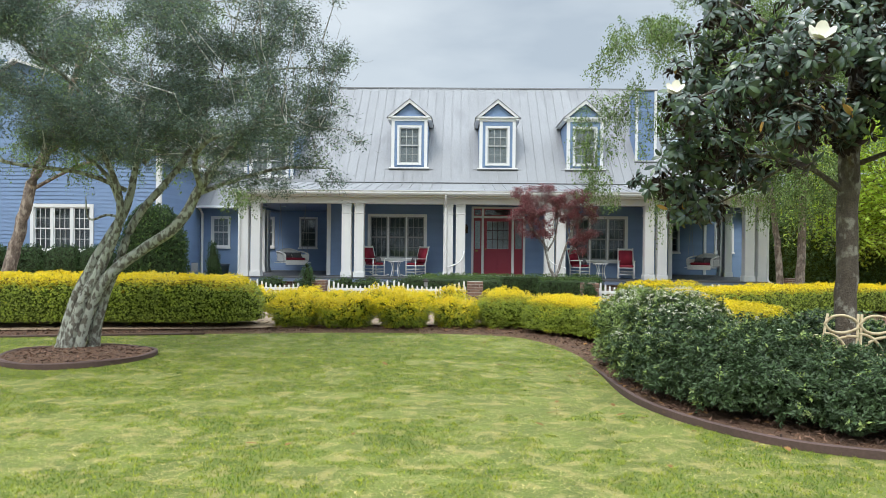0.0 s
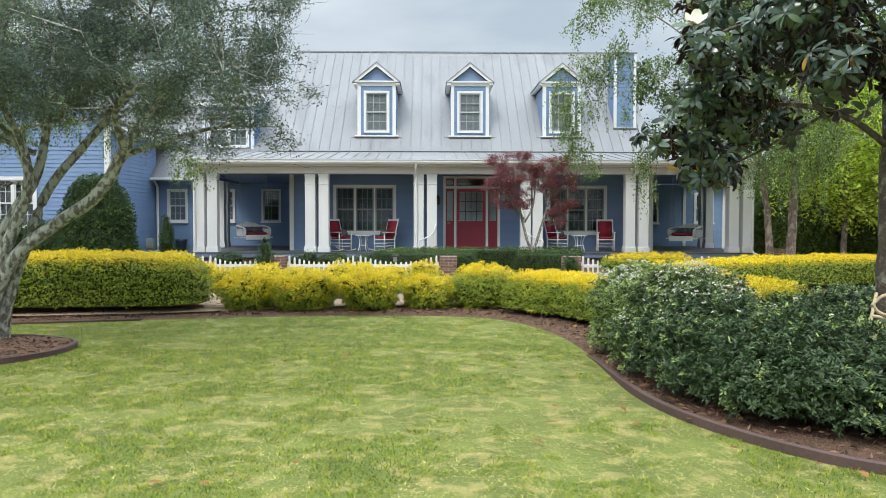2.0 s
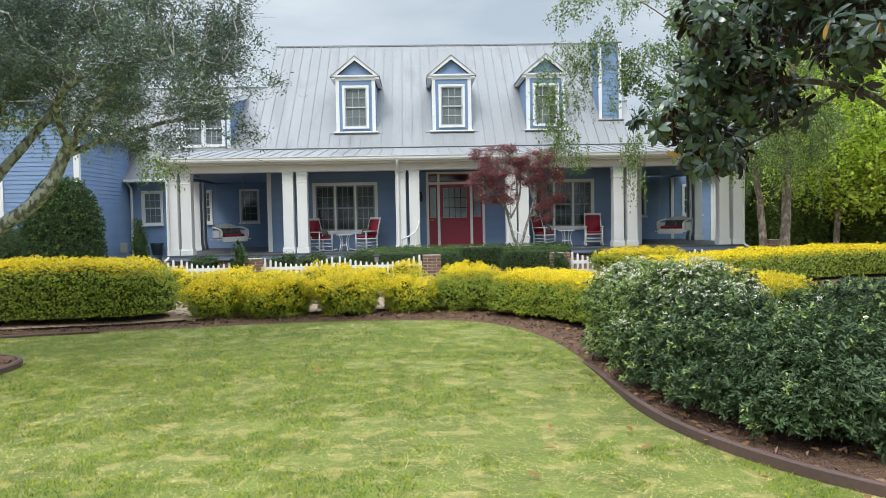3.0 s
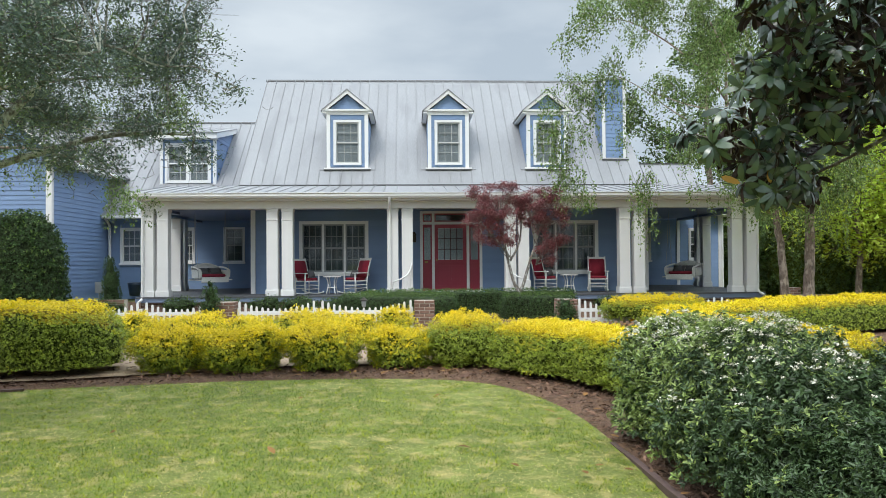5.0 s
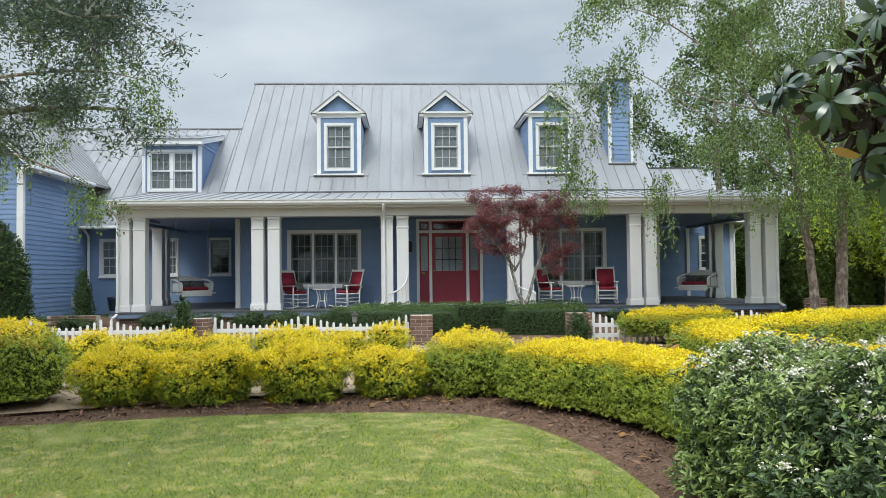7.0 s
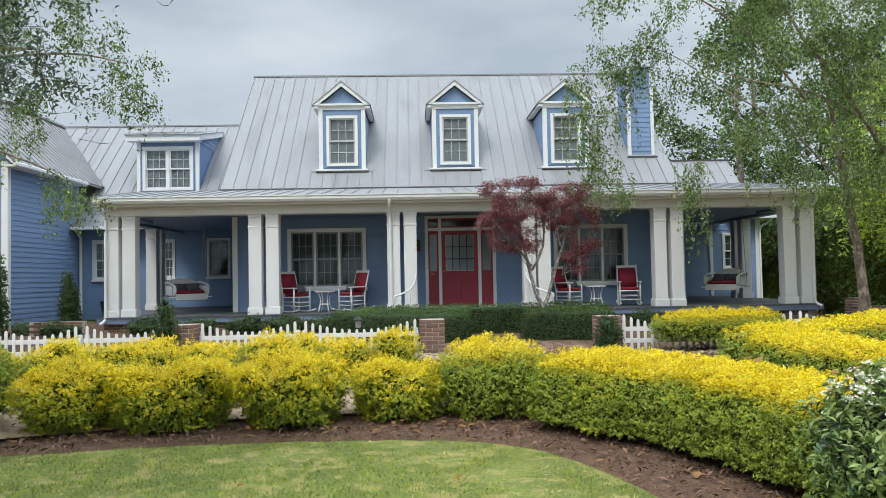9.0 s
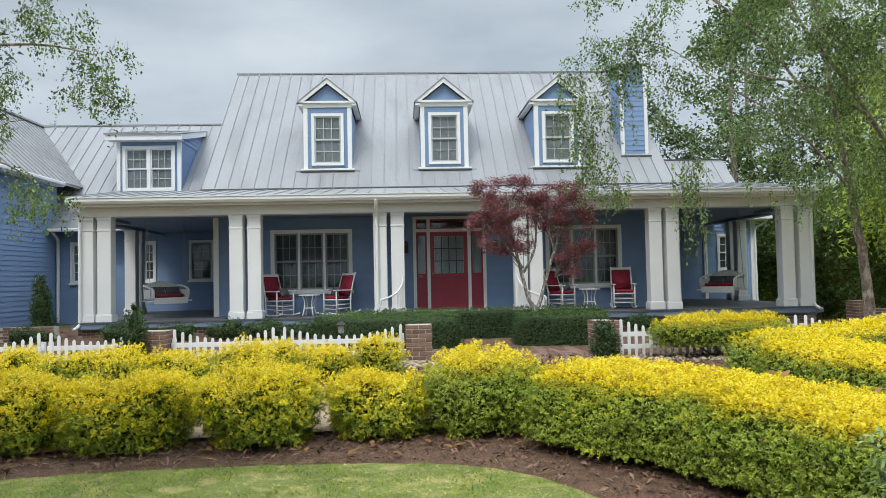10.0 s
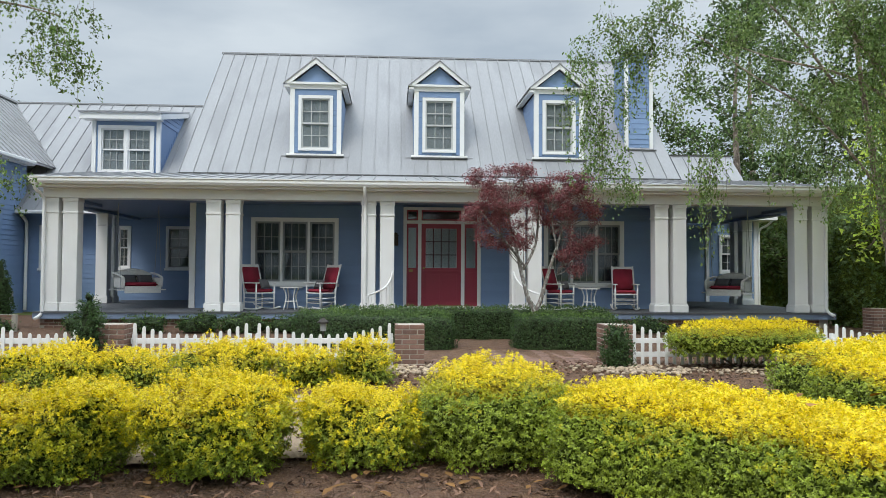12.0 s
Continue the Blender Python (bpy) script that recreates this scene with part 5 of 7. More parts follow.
def crown(parent, clumps, per, leaves, size, mats, weights, rng, aspect=0.5, sag=0.0, spread=0.05, twig=TWIG, twig_r=0.004, droop=0.0, per_twig=7, name="crown", whole_leaf=False):
    s, e = twiggy(clumps, per, 0.3, rng, sag)
    twig_mesh("twig", s, e, twig_r, twig, parent)
    t = np.repeat(np.arange(len(s)), per_twig)
    f = rng.uniform(0.25, 1.05, (len(t), 1))
    p = s[t] + (e - s)[t] * f + rng.normal(size=(len(t), 3)) * spread
    nrm = np.tile([[0.0, 0.0, 0.8]], (len(t), 1)) + 0.4 * rng.normal(size=(len(t), 3))
    whole = rng.choice(len(mats), len(s), p=weights)
    k = np.where(rng.random(len(t)) < 0.65, whole[t], rng.choice(len(mats), len(t), p=weights))
    lv, lf = leaf_arrays(p, nrm, size * rng.uniform(0.6, 1.3, len(t)), aspect * 1.15, 0.6, rng=rng, along=(e - s)[t], droop=droop, single=not whole_leaf)
    ob = raw_mesh(name, lv, lf, mats, np.repeat(k, 2) if whole_leaf else k, parent)
    ob["kind"] = "stuff"
    return ob


def limbs(parent, paths, material, sides=9, name="limb"):
    for path, radii in paths:
        pts = arc(path, 6)
        n = len(pts)
        rr = []
        for i in range(n):
            f = i / (n - 1) * (len(radii) - 1)
            j = min(int(f), len(radii) - 2)
            rr.append(radii[j] + (radii[j + 1] - radii[j]) * (f - j))
        pts = [p + Vector((lump(p, 3.0, 1), lump(p, 3.0, 7), 0)) * rr[i] * 0.35 for i, p in enumerate(pts)]
        part(name, tube(bmesh.new(), pts, rr, sides), material, parent, smooth=True)


def leaning_tree():
    t = thing("leaning_tree", "leaning multi-stemmed tree with lichen-covered bark and fine grey-green leaves", "tree")
    g = ground_z(0, -17.4)
    stems = [
        ([(-7.03, -17.45, g - 0.05), (-6.82, -17.45, 0.75), (-6.58, -17.4, 1.3), (-6.33, -17.4, 1.72), (-6.12, -17.3, 2.3), (-6.0, -17.2, 3.6)], [0.125, 0.088, 0.078, 0.070, 0.052, 0.023]),
        ([(-6.9, -17.55, g - 0.05), (-6.70, -17.55, 0.7), (-6.42, -17.5, 1.3), (-6.2, -17.5, 1.85), (-6.22, -17.6, 2.4), (-6.6, -17.8, 3.4)], [0.12, 0.078, 0.070, 0.060, 0.043, 0.023]),
        ([(-6.78, -17.5, g - 0.05), (-6.6, -17.5, 0.65), (-6.31, -17.5, 1.14), (-5.88, -17.5, 1.47), (-5.4, -17.5, 1.8), (-5.13, -17.5, 2.23), (-4.94, -17.5, 2.53), (-4.72, -17.5, 2.83), (-4.2, -17.5, 3.4)], [0.115, 0.080, 0.080, 0.076, 0.076, 0.068, 0.058, 0.039, 0.020]),
        ([(-6.64, -17.35, g - 0.05), (-6.52, -17.35, 0.6), (-6.3, -17.3, 1.3), (-6.1, -17.2, 1.9), (-5.75, -17.1, 2.4), (-5.5, -16.9, 2.82), (-5.25, -16.7, 3.6)], [0.10, 0.066, 0.060, 0.056, 0.050, 0.040, 0.023]),
    ]
    limbs(t, stems, BARK, 11, name="stem")
    boughs = [
        ([(-5.05, -17.55, 2.35), (-5.0, -17.9, 2.75), (-4.5, -18.2, 3.0), (-3.7, -18.3, 3.1)], [0.047, 0.035, 0.023, 0.008]),
        ([(-5.1, -17.5, 2.25), (-4.7, -17.3, 2.45), (-4.0, -17.2, 2.65), (-3.3, -17.2, 2.65)], [0.039, 0.031, 0.023, 0.008]),
        ([(-6.15, -17.4, 2.3), (-6.6, -17.8, 2.5), (-7.4, -18.2, 2.6), (-8.3, -18.4, 2.9)], [0.035, 0.027, 0.023, 0.009]),
        ([(-6.25, -17.4, 1.92), (-6.43, -17.4, 1.95), (-6.65, -17.45, 1.89), (-6.68, -17.5, 2.2)], [0.023, 0.018, 0.014, 0.007]),
        ([(-6.0, -17.2, 2.7), (-5.6, -17.0, 3.3), (-4.9, -16.8, 3.9), (-4.2, -16.6, 4.2), (-3.4, -16.4, 4.25)], [0.039, 0.031, 0.023, 0.016, 0.006]),
        ([(-4.4, -17.5, 3.2), (-3.9, -17.7, 3.32), (-3.5, -17.6, 3.18), (-3.1, -17.75, 3.12), (-2.75, -17.6, 2.95)], [0.020, 0.012, 0.007, 0.005, 0.002]),
        ([(-6.2, -17.5, 3.0), (-6.8, -17.9, 3.8), (-7.6, -18.3, 4.4)], [0.031, 0.023, 0.009]),
        ([(-5.4, -16.8, 3.3), (-5.0, -16.6, 4.4), (-4.8, -16.5, 5.4)], [0.027, 0.020, 0.008]),
        ([(-6.17, -17.5, 2.0), (-6.35, -17.6, 2.5), (-6.75, -17.8, 2.9), (-7.2, -17.9, 3.5)], [0.035, 0.028, 0.020, 0.008]),
    ]
    limbs(t, boughs, BARK)
    r = np.random.default_rng(11)
    clumps = []
    for k in range(150):
        a, b = r.uniform(0, math.tau), r.random() ** 0.5
        x, y = -6.2 + 2.9 * b * math.cos(a), -17.3 + 2.5 * b * math.sin(a)
        top = 5.9 - 0.35 * (x + 6.2) ** 2 * 0.5
        low = 2.65 + 0.15 * abs(x + 5.6)
        z = r.uniform(low, max(top, low + 0.5))
        if x < -7.6 and (z < 3.6 or k % 2):
            continue
        clumps.append((x, y, z, r.uniform(0.28, 0.60), 0.6))
    for x, y, z, rr in ((-3.6, -17.3, 2.75, 0.4), (-3.9, -18.2, 3.05, 0.45), (-3.35, -16.5, 4.2, 0.35), (-3.4, -17.6, 3.3, 0.3), (-4.3, -17.2, 2.45, 0.42), (-4.6, -18.0, 2.55, 0.4), (-4.1, -16.7, 3.6, 0.45), (-3.5, -17.8, 3.6, 0.3), (-3.8, -16.9, 4.7, 0.35), (-4.2, -17.3, 5.2, 0.4), (-3.15, -17.4, 4.15, 0.22), (-3.3, -17.2, 2.5, 0.3), (-3.9, -17.5, 2.35, 0.3), (-3.2, -17.8, 4.9, 0.25), (-2.95, -17.5, 3.0, 0.2)):
        clumps.append((x, y, z, rr, 0.6))
    for k in range(30):
        clumps.append((r.uniform(-7.1, -4.3), r.uniform(-18.6, -16.4), r.uniform(2.75, 3.7), r.uniform(0.3, 0.5), 0.6))
    crown(t, clumps, 40, 0, 0.040, [L_OAK, L_OAK2], [0.82, 0.18], r, 0.40, twig=TWIG_GREY, twig_r=0.0035, per_twig=62, spread=0.055)
    # branches that feed the clumps, and bare grey twigs among them
    wood = np.array([tuple(p) for path, _ in stems + boughs for p in arc(path, 4) if p.z > 1.9])
    starts, ends, fine_s, fine_e = [], [], [], []
    for x, y, z, rr, _ in clumps:
        c = np.array([x, y, z])
        d = np.linalg.norm(wood - c, axis=1) + 0.8 * np.clip(wood[:, 2] - z, 0, 9)
        p = wood[int(np.argmin(d))]
        last = p
        for f in (0.3, 0.55, 0.8, 1.0):
            q = p + (c - p) * f + r.normal(size=3) * 0.07 * np.linalg.norm(c - p) * (1 - f * 0.5)
            starts.append(last)
            ends.append(q)
            last = q
        for _ in range(10):
            d = unit(r.normal(size=(1, 3)) * np.array([[1, 1, 0.6]]))[0]
            a = c + r.normal(size=3) * 0.15
            for _ in range(3):
                b = a + d * rr * r.uniform(0.2, 0.42)
                fine_s.append(a)
                fine_e.append(b)
                a, d = b, unit((d + r.normal(size=3) * 0.45)[None])[0]
    twig_mesh("branch", np.array(starts), np.array(ends), 0.013, BARK, t)
    twig_mesh("bare_twig", np.array(fine_s), np.array(fine_e), 0.0028, TWIG_GREY, t)


leaning_tree()


def tree_ring():
    cx, cy, rad = -6.55, -17.95, 0.95
    g = ground_z(0, cy)
    bm = bmesh.new()
    rings = []
    for i in range(40):
        a = math.tau * i / 40
        w = 1 + 0.04 * math.sin(3 * a)
        rings.append([bm.verts.new((cx + (rad * w + u) * math.cos(a), cy + (rad * w + u) * math.sin(a), g + h)) for u, h in ((0.024, -0.03), (0.028, 0.055), (0.014, 0.066 + 0.008 * math.sin(5 * a)), (-0.014, 0.066 + 0.008 * math.sin(5 * a)), (-0.026, 0.055), (-0.022, -0.03))])
    for i in range(40):
        for k in range(5):
            bm.faces.new((rings[i][k], rings[(i + 1) % 40][k], rings[(i + 1) % 40][k + 1], rings[i][k + 1]))
    bmesh.ops.recalc_face_normals(bm, faces=bm.faces[:])
    tagged(part("tree_ring_edging", bm, EDGING), "dark brown round edging ring about the leaning tree", "edging", kind="structure")
    verts, faces = [(cx, cy, g + 0.09)], []
    for j in range(1, 9):
        for i in range(40):
            a = math.tau * i / 40
            rr = rad * j / 8
            verts.append((cx + rr * math.cos(a), cy + rr * math.sin(a), g + 0.05 + 0.05 * (1 - j / 8) + 0.02 * lump((rr * math.cos(a), rr * math.sin(a), 3), 4)))
    for i in range(40):
        faces.append((0, 1 + i, 1 + (i + 1) % 40))
        for j in range(7):
            a, b = 1 + j * 40 + i, 1 + j * 40 + (i + 1) % 40
            faces.append((a, a + 40, b + 40))
            faces.append((a, b + 40, b))
    tagged(raw_mesh("tree_mulch", verts, faces, [MULCH], smooth=True), "brown mulch disc at the tree foot", "mulch", kind="structure")


tree_ring()


def river_birch(name_label, trunks, clumps, strands, seed, per=60, weights=(0.48, 0.38, 0.14)):
    t = thing("river_birch", name_label, "tree")
    limbs(t, trunks, BARK_BIRCH, name="trunk")
    r = np.random.default_rng(seed)
    crown(t, clumps, per * 0.52, 0, 0.062, [L_BIRCH, L_BIRCH2, L_DEEP], list(weights), r, 0.52, sag=0.7, spread=0.05, per_twig=17, whole_leaf=True, droop=0.8, twig_r=0.0025)
    # hanging strands of leaves
    s, e = [], []
    for x, y, z, length, n, w in strands:
        for k in range(n):
            a = np.array([x, y, z]) + r.normal(size=3) * np.array([w, w, 0.2])
            s.append(a)
            e.append(a + np.array([r.normal() * 0.06, r.normal() * 0.06, -length * r.uniform(0.4, 1.1)]))
    s, e = np.array(s), np.array(e)
    twig_mesh("hanging_twig", s, e, 0.003, TWIG, t)
    k = np.repeat(np.arange(len(s)), 22)
    f = r.uniform(0.05, 1.0, (len(k), 1))
    p = s[k] + (e - s)[k] * f + r.normal(size=(len(k), 3)) * 0.035
    m = r.choice(2, len(k), p=[0.55, 0.45])
    lv, lf = leaf_arrays(p, r.normal(size=(len(k), 3)), 0.070 * r.uniform(0.6, 1.3, len(k)), 0.54, 0.5, rng=r, along=(e - s)[k], droop=0.5)
    ob = raw_mesh("hanging_leaves", lv, lf, [L_BIRCH, L_BIRCH2], np.repeat(m, 2), t)
    ob["kind"] = "stuff"
    return t


def cloud(seed, n, cx, cy, rx, ry, z0, z1, r0=0.4, r1=0.75, keep=None):
    r = np.random.default_rng(seed)
    out = []
    while len(out) < n:
        a, b = r.uniform(0, math.tau), r.random() ** 0.5
        f = r.random()
        wide = math.sin(math.pi * (0.15 + 0.75 * f)) ** 0.7
        x, y, z = cx + rx * b * wide * math.cos(a), cy + ry * b * wide * math.sin(a), z0 + (z1 - z0) * f
        if keep is None or keep(x, y, z):
            out.append((x, y, z, r.uniform(r0, r1), 0.8))
    return out


right_clumps = cloud(21, 124, 6.2, -6.8, 4.1, 3.0, 3.0, 10.0, keep=lambda x, y, z: (z > 4.3 - 0.15 * (x - 3) or x > 6.5) and not (x < 5.6 and z < 5.1) and not (x < 4.1 and z < 6.3) and lump((x, y, z), 0.75, 3.0) > -0.16)
right_clumps += [(x, y, z, 0.45, 0.9) for x, y, z in ((2.3, -6.2, 4.3), (2.35, -6.0, 4.9), (2.2, -6.4, 3.9), (2.45, -5.8, 3.6), (2.2, -6.3, 5.4), (2.6, -6.2, 3.2), (2.4, -6.5, 5.9), (2.0, -6.4, 4.7), (4.3, -6.4, 3.5), (2.7, -6.3, 5.6), (3.1, -6.4, 5.9), (3.5, -6.3, 6.2), (2.75, -6.1, 4.8), (1.95, -6.3, 5.3), (6.2, -8.3, 3.8), (7.0, -8.6, 3.2), (7.8, -8.6, 3.8), (6.6, -8.4, 4.8), (7.6, -8.5, 5.0), (5.6, -8.0, 4.6), (6.8, -7.6, 2.8), (7.6, -7.8, 2.6), (7.2, -8.0, 3.3), (2.9, -6.2, 5.45), (3.25, -6.2, 5.55), (3.0, -6.3, 5.8))]
right_clumps += [(x, y, z, rr, 0.9) for x, y, z, rr in ((3.6, -6.5, 5.6, 0.42), (3.75, -6.3, 5.0, 0.36), (3.65, -6.6, 4.4, 0.34), (3.9, -6.4, 5.4, 0.4), (3.5, -6.5, 6.3, 0.45), (6.7, -7.6, 3.9, 0.6), (7.3, -8.0, 4.4, 0.6), (8.1, -7.8, 4.2, 0.65), (7.0, -7.4, 5.2, 0.6), (7.8, -7.2, 3.5, 0.6), (6.6, -7.6, 5.0, 0.6), (7.1, -7.2, 5.8, 0.6), (6.9, -8.0, 6.5, 0.6), (7.4, -7.4, 7.1, 0.65), (6.3, -7.9, 5.9, 0.5), (6.5, -7.0, 7.4, 0.6), (7.5, -8.2, 5.4, 0.6), (6.9, -7.5, 8.2, 0.7), (7.7, -7.9, 6.4, 0.6))]
river_birch("slender river birch with peeling bark and drooping light green leaves", [
    ([(7.48, -6.7, 0.1), (7.42, -6.7, 1.2), (7.3, -6.6, 2.6), (7.1, -6.5, 4.2), (6.9, -6.4, 6.0), (6.6, -6.3, 8.0)], [0.125, 0.092, 0.078, 0.05, 0.03, 0.012]),
    ([(7.85, -6.95, 0.1), (7.9, -6.95, 1.3), (7.95, -6.95, 3.0), (8.1, -6.9, 5.0), (8.2, -6.8, 8.5)], [0.155, 0.115, 0.10, 0.07, 0.025]),
    ([(7.2, -6.6, 3.0), (6.2, -6.5, 4.2), (5.0, -6.4, 5.0), (3.6, -6.3, 5.9), (2.4, -6.2, 5.6)], [0.03, 0.02, 0.013, 0.008, 0.004]),
    ([(6.6, -6.4, 4.8), (5.6, -6.2, 6.2), (4.2, -6.1, 7.2), (3.0, -6.1, 7.4)], [0.03, 0.022, 0.014, 0.006]),
    ([(7.95, -6.95, 3.4), (7.0, -7.2, 4.7), (6.1, -7.3, 5.8), (5.5, -7.3, 6.9)], [0.055, 0.045, 0.034, 0.015]),
    ([(7.3, -7.1, 4.3), (6.2, -7.3, 4.75), (5.0, -7.3, 5.0), (4.2, -7.2, 5.3)], [0.032, 0.024, 0.016, 0.006]),
], right_clumps, [(2.25, -6.2, 4.4, 1.1, 26, 0.30), (2.6, -6.0, 3.7, 0.7, 12, 0.28), (3.0, -6.3, 5.4, 1.0, 14, 0.2), (4.10, -6.5, 3.35, 1.55, 26, 0.13), (5.6, -6.8, 3.5, 0.7, 10, 0.3), (2.95, -6.2, 3.1, 0.5, 8, 0.12), (8.0, -6.9, 2.6, 1.3, 16, 0.5), (6.4, -7.6, 3.3, 1.0, 34, 0.5), (7.4, -7.9, 3.3, 1.2, 44, 0.6), (5.2, -7.0, 4.4, 0.9, 14, 0.5), (7.0, -8.0, 5.6, 1.7, 30, 0.45), (7.4, -8.1, 4.4, 1.7, 26, 0.4)], 5)

left_clumps = cloud(22, 80, -10.6, -7.6, 4.2, 3.0, 3.6, 9.0, keep=lambda x, y, z: z > 4.0 or x < -9.5)
left_clumps += [(x, y, z, 0.42, 0.8) for x, y, z in ((-7.5, -7.3, 3.1), (-7.8, -7.4, 3.3), (-7.2, -7.2, 2.9), (-6.6, -7.3, 5.3), (-6.9, -7.2, 5.7), (-6.4, -7.3, 5.0), (-7.3, -7.4, 5.9), (-6.2, -7.2, 5.6), (-6.5, -6.8, 5.0), (-7.05, -6.6, 5.5), (-7.3, -6.7, 5.0), (-8.2, -6.8, 5.4), (-8.4, -6.8, 6.2), (-6.15, -7.2, 4.8), (-7.7, -6.9, 6.3), (-6.9, -6.9, 6.3), (-8.6, -7.0, 4.8))]
# mostly deep leaves: the dark look of backlit foliage put into the mix
river_birch("leaning river birch with reddish peeling bark by the wing", [
    ([(-13.6, -8.0, 0.1), (-13.35, -8.0, 1.2), (-13.1, -8.0, 2.2), (-12.8, -7.9, 3.4), (-12.2, -7.8, 5.0), (-11.4, -7.7, 7.5)], [0.19, 0.17, 0.15, 0.14, 0.10, 0.04]),
    ([(-12.6, -7.9, 3.9), (-11.2, -7.7, 4.9), (-9.4, -7.5, 5.4), (-7.6, -7.3, 5.6), (-6.5, -7.3, 5.4)], [0.07, 0.055, 0.04, 0.02, 0.008]),
    ([(-12.9, -7.9, 3.0), (-11.4, -7.7, 3.8), (-9.6, -7.5, 4.0), (-8.2, -7.4, 3.6), (-7.5, -7.3, 3.2)], [0.05, 0.04, 0.03, 0.018, 0.006]),
], left_clumps, [(-7.5, -7.3, 3.1, 0.6, 20, 0.3), (-6.6, -7.3, 5.0, 0.6, 12, 0.3), (-9.0, -7.6, 4.0, 0.9, 20, 0.5)], 6, 40, (0.34, 0.10, 0.56))


def red_maple():
    t = thing("japanese_maple", "small red-leaved maple with pale crooked forked trunk", "tree")
    limbs(t, [
        ([(1.44, -5.0, 0.1), (1.42, -5.0, 0.70), (1.27, -5.0, 1.0), (1.15, -5.0, 1.5), (0.98, -5.0, 2.2), (0.8, -5.0, 2.8)], [0.070, 0.056, 0.043, 0.036, 0.026, 0.010]),
        ([(1.43, -5.0, 0.68), (1.54, -5.0, 0.95), (1.71, -4.95, 1.5), (1.88, -4.95, 2.0), (2.1, -4.9, 2.7)], [0.046, 0.040, 0.034, 0.026, 0.010]),
        ([(1.18, -5.0, 1.6), (0.95, -5.1, 1.9), (0.6, -5.15, 2.3), (0.35, -5.2, 2.6)], [0.03, 0.024, 0.016, 0.006]),
        ([(1.20, -5.0, 1.5), (1.45, -4.9, 2.0), (1.5, -4.9, 2.7), (1.4, -4.9, 3.2)], [0.03, 0.024, 0.018, 0.006]),
        ([(1.88, -4.95, 1.5), (2.3, -5.1, 1.9), (2.6, -5.1, 2.3)], [0.025, 0.018, 0.006]),
        ([(1.92, -4.95, 1.7), (1.75, -5.1, 2.3), (1.7, -5.1, 3.0)], [0.022, 0.016, 0.006]),
    ], BARK_MAPLE, 8)
    r = np.random.default_rng(31)
    # fine branches rise and fan out from the limbs into small flat clumps
    roots = [(1.20, -5.0, 1.5), (1.05, -5.0, 2.0), (0.9, -5.0, 2.5), (0.75, -5.12, 2.1), (1.45, -4.92, 2.1), (1.48, -4.9, 2.5)], [(1.86, -4.95, 1.4), (1.93, -4.95, 1.8), (2.05, -4.92, 2.3), (2.35, -5.1, 1.95), (1.78, -5.08, 2.2), (1.72, -5.1, 2.6)]
    clumps = []
    for side, (cx, z0, z1, wide, n) in enumerate(((0.80, 1.95, 3.48, 0.76, 74), (2.02, 1.45, 3.34, 0.62, 66))):
        for k in range(n):
            f = r.random() ** 0.8
            z = z0 + (z1 - z0) * f
            w = wide * (0.55 + 0.45 * math.sin(math.pi * (0.15 + 0.75 * f)))
            a, q = r.uniform(0, math.tau), r.random() ** 0.4
            x, y = cx + w * q * math.cos(a), -5.0 + 0.62 * w * q * math.sin(a)
            if side and f < 0.35 and x < 1.9:
                x = 3.8 - x
            clumps.append((x, y, z, r.uniform(0.13, 0.23), 0.5))
            p = Vector(min(roots[side], key=lambda s: (Vector(s) - Vector((x, y, z))).length + (0.5 if s[2] > z else 0)))
            c = Vector((x, y, z))
            mid = p.lerp(c, 0.5) + Vector((r.normal() * 0.05, r.normal() * 0.05, 0.04))
            part("branch", tube(bmesh.new(), arc([p, mid, c], 3), [0.011, 0.010, 0.009, 0.008, 0.006, 0.005, 0.003], 5), BARK_MAPLE, t)
    crown(t, clumps, 330, 0, 0.045, [L_MAPLE, L_WINE], [0.62, 0.38], r, 0.46, twig=BARK_MAPLE, twig_r=0.0025, per_twig=8, spread=0.04)


red_maple()


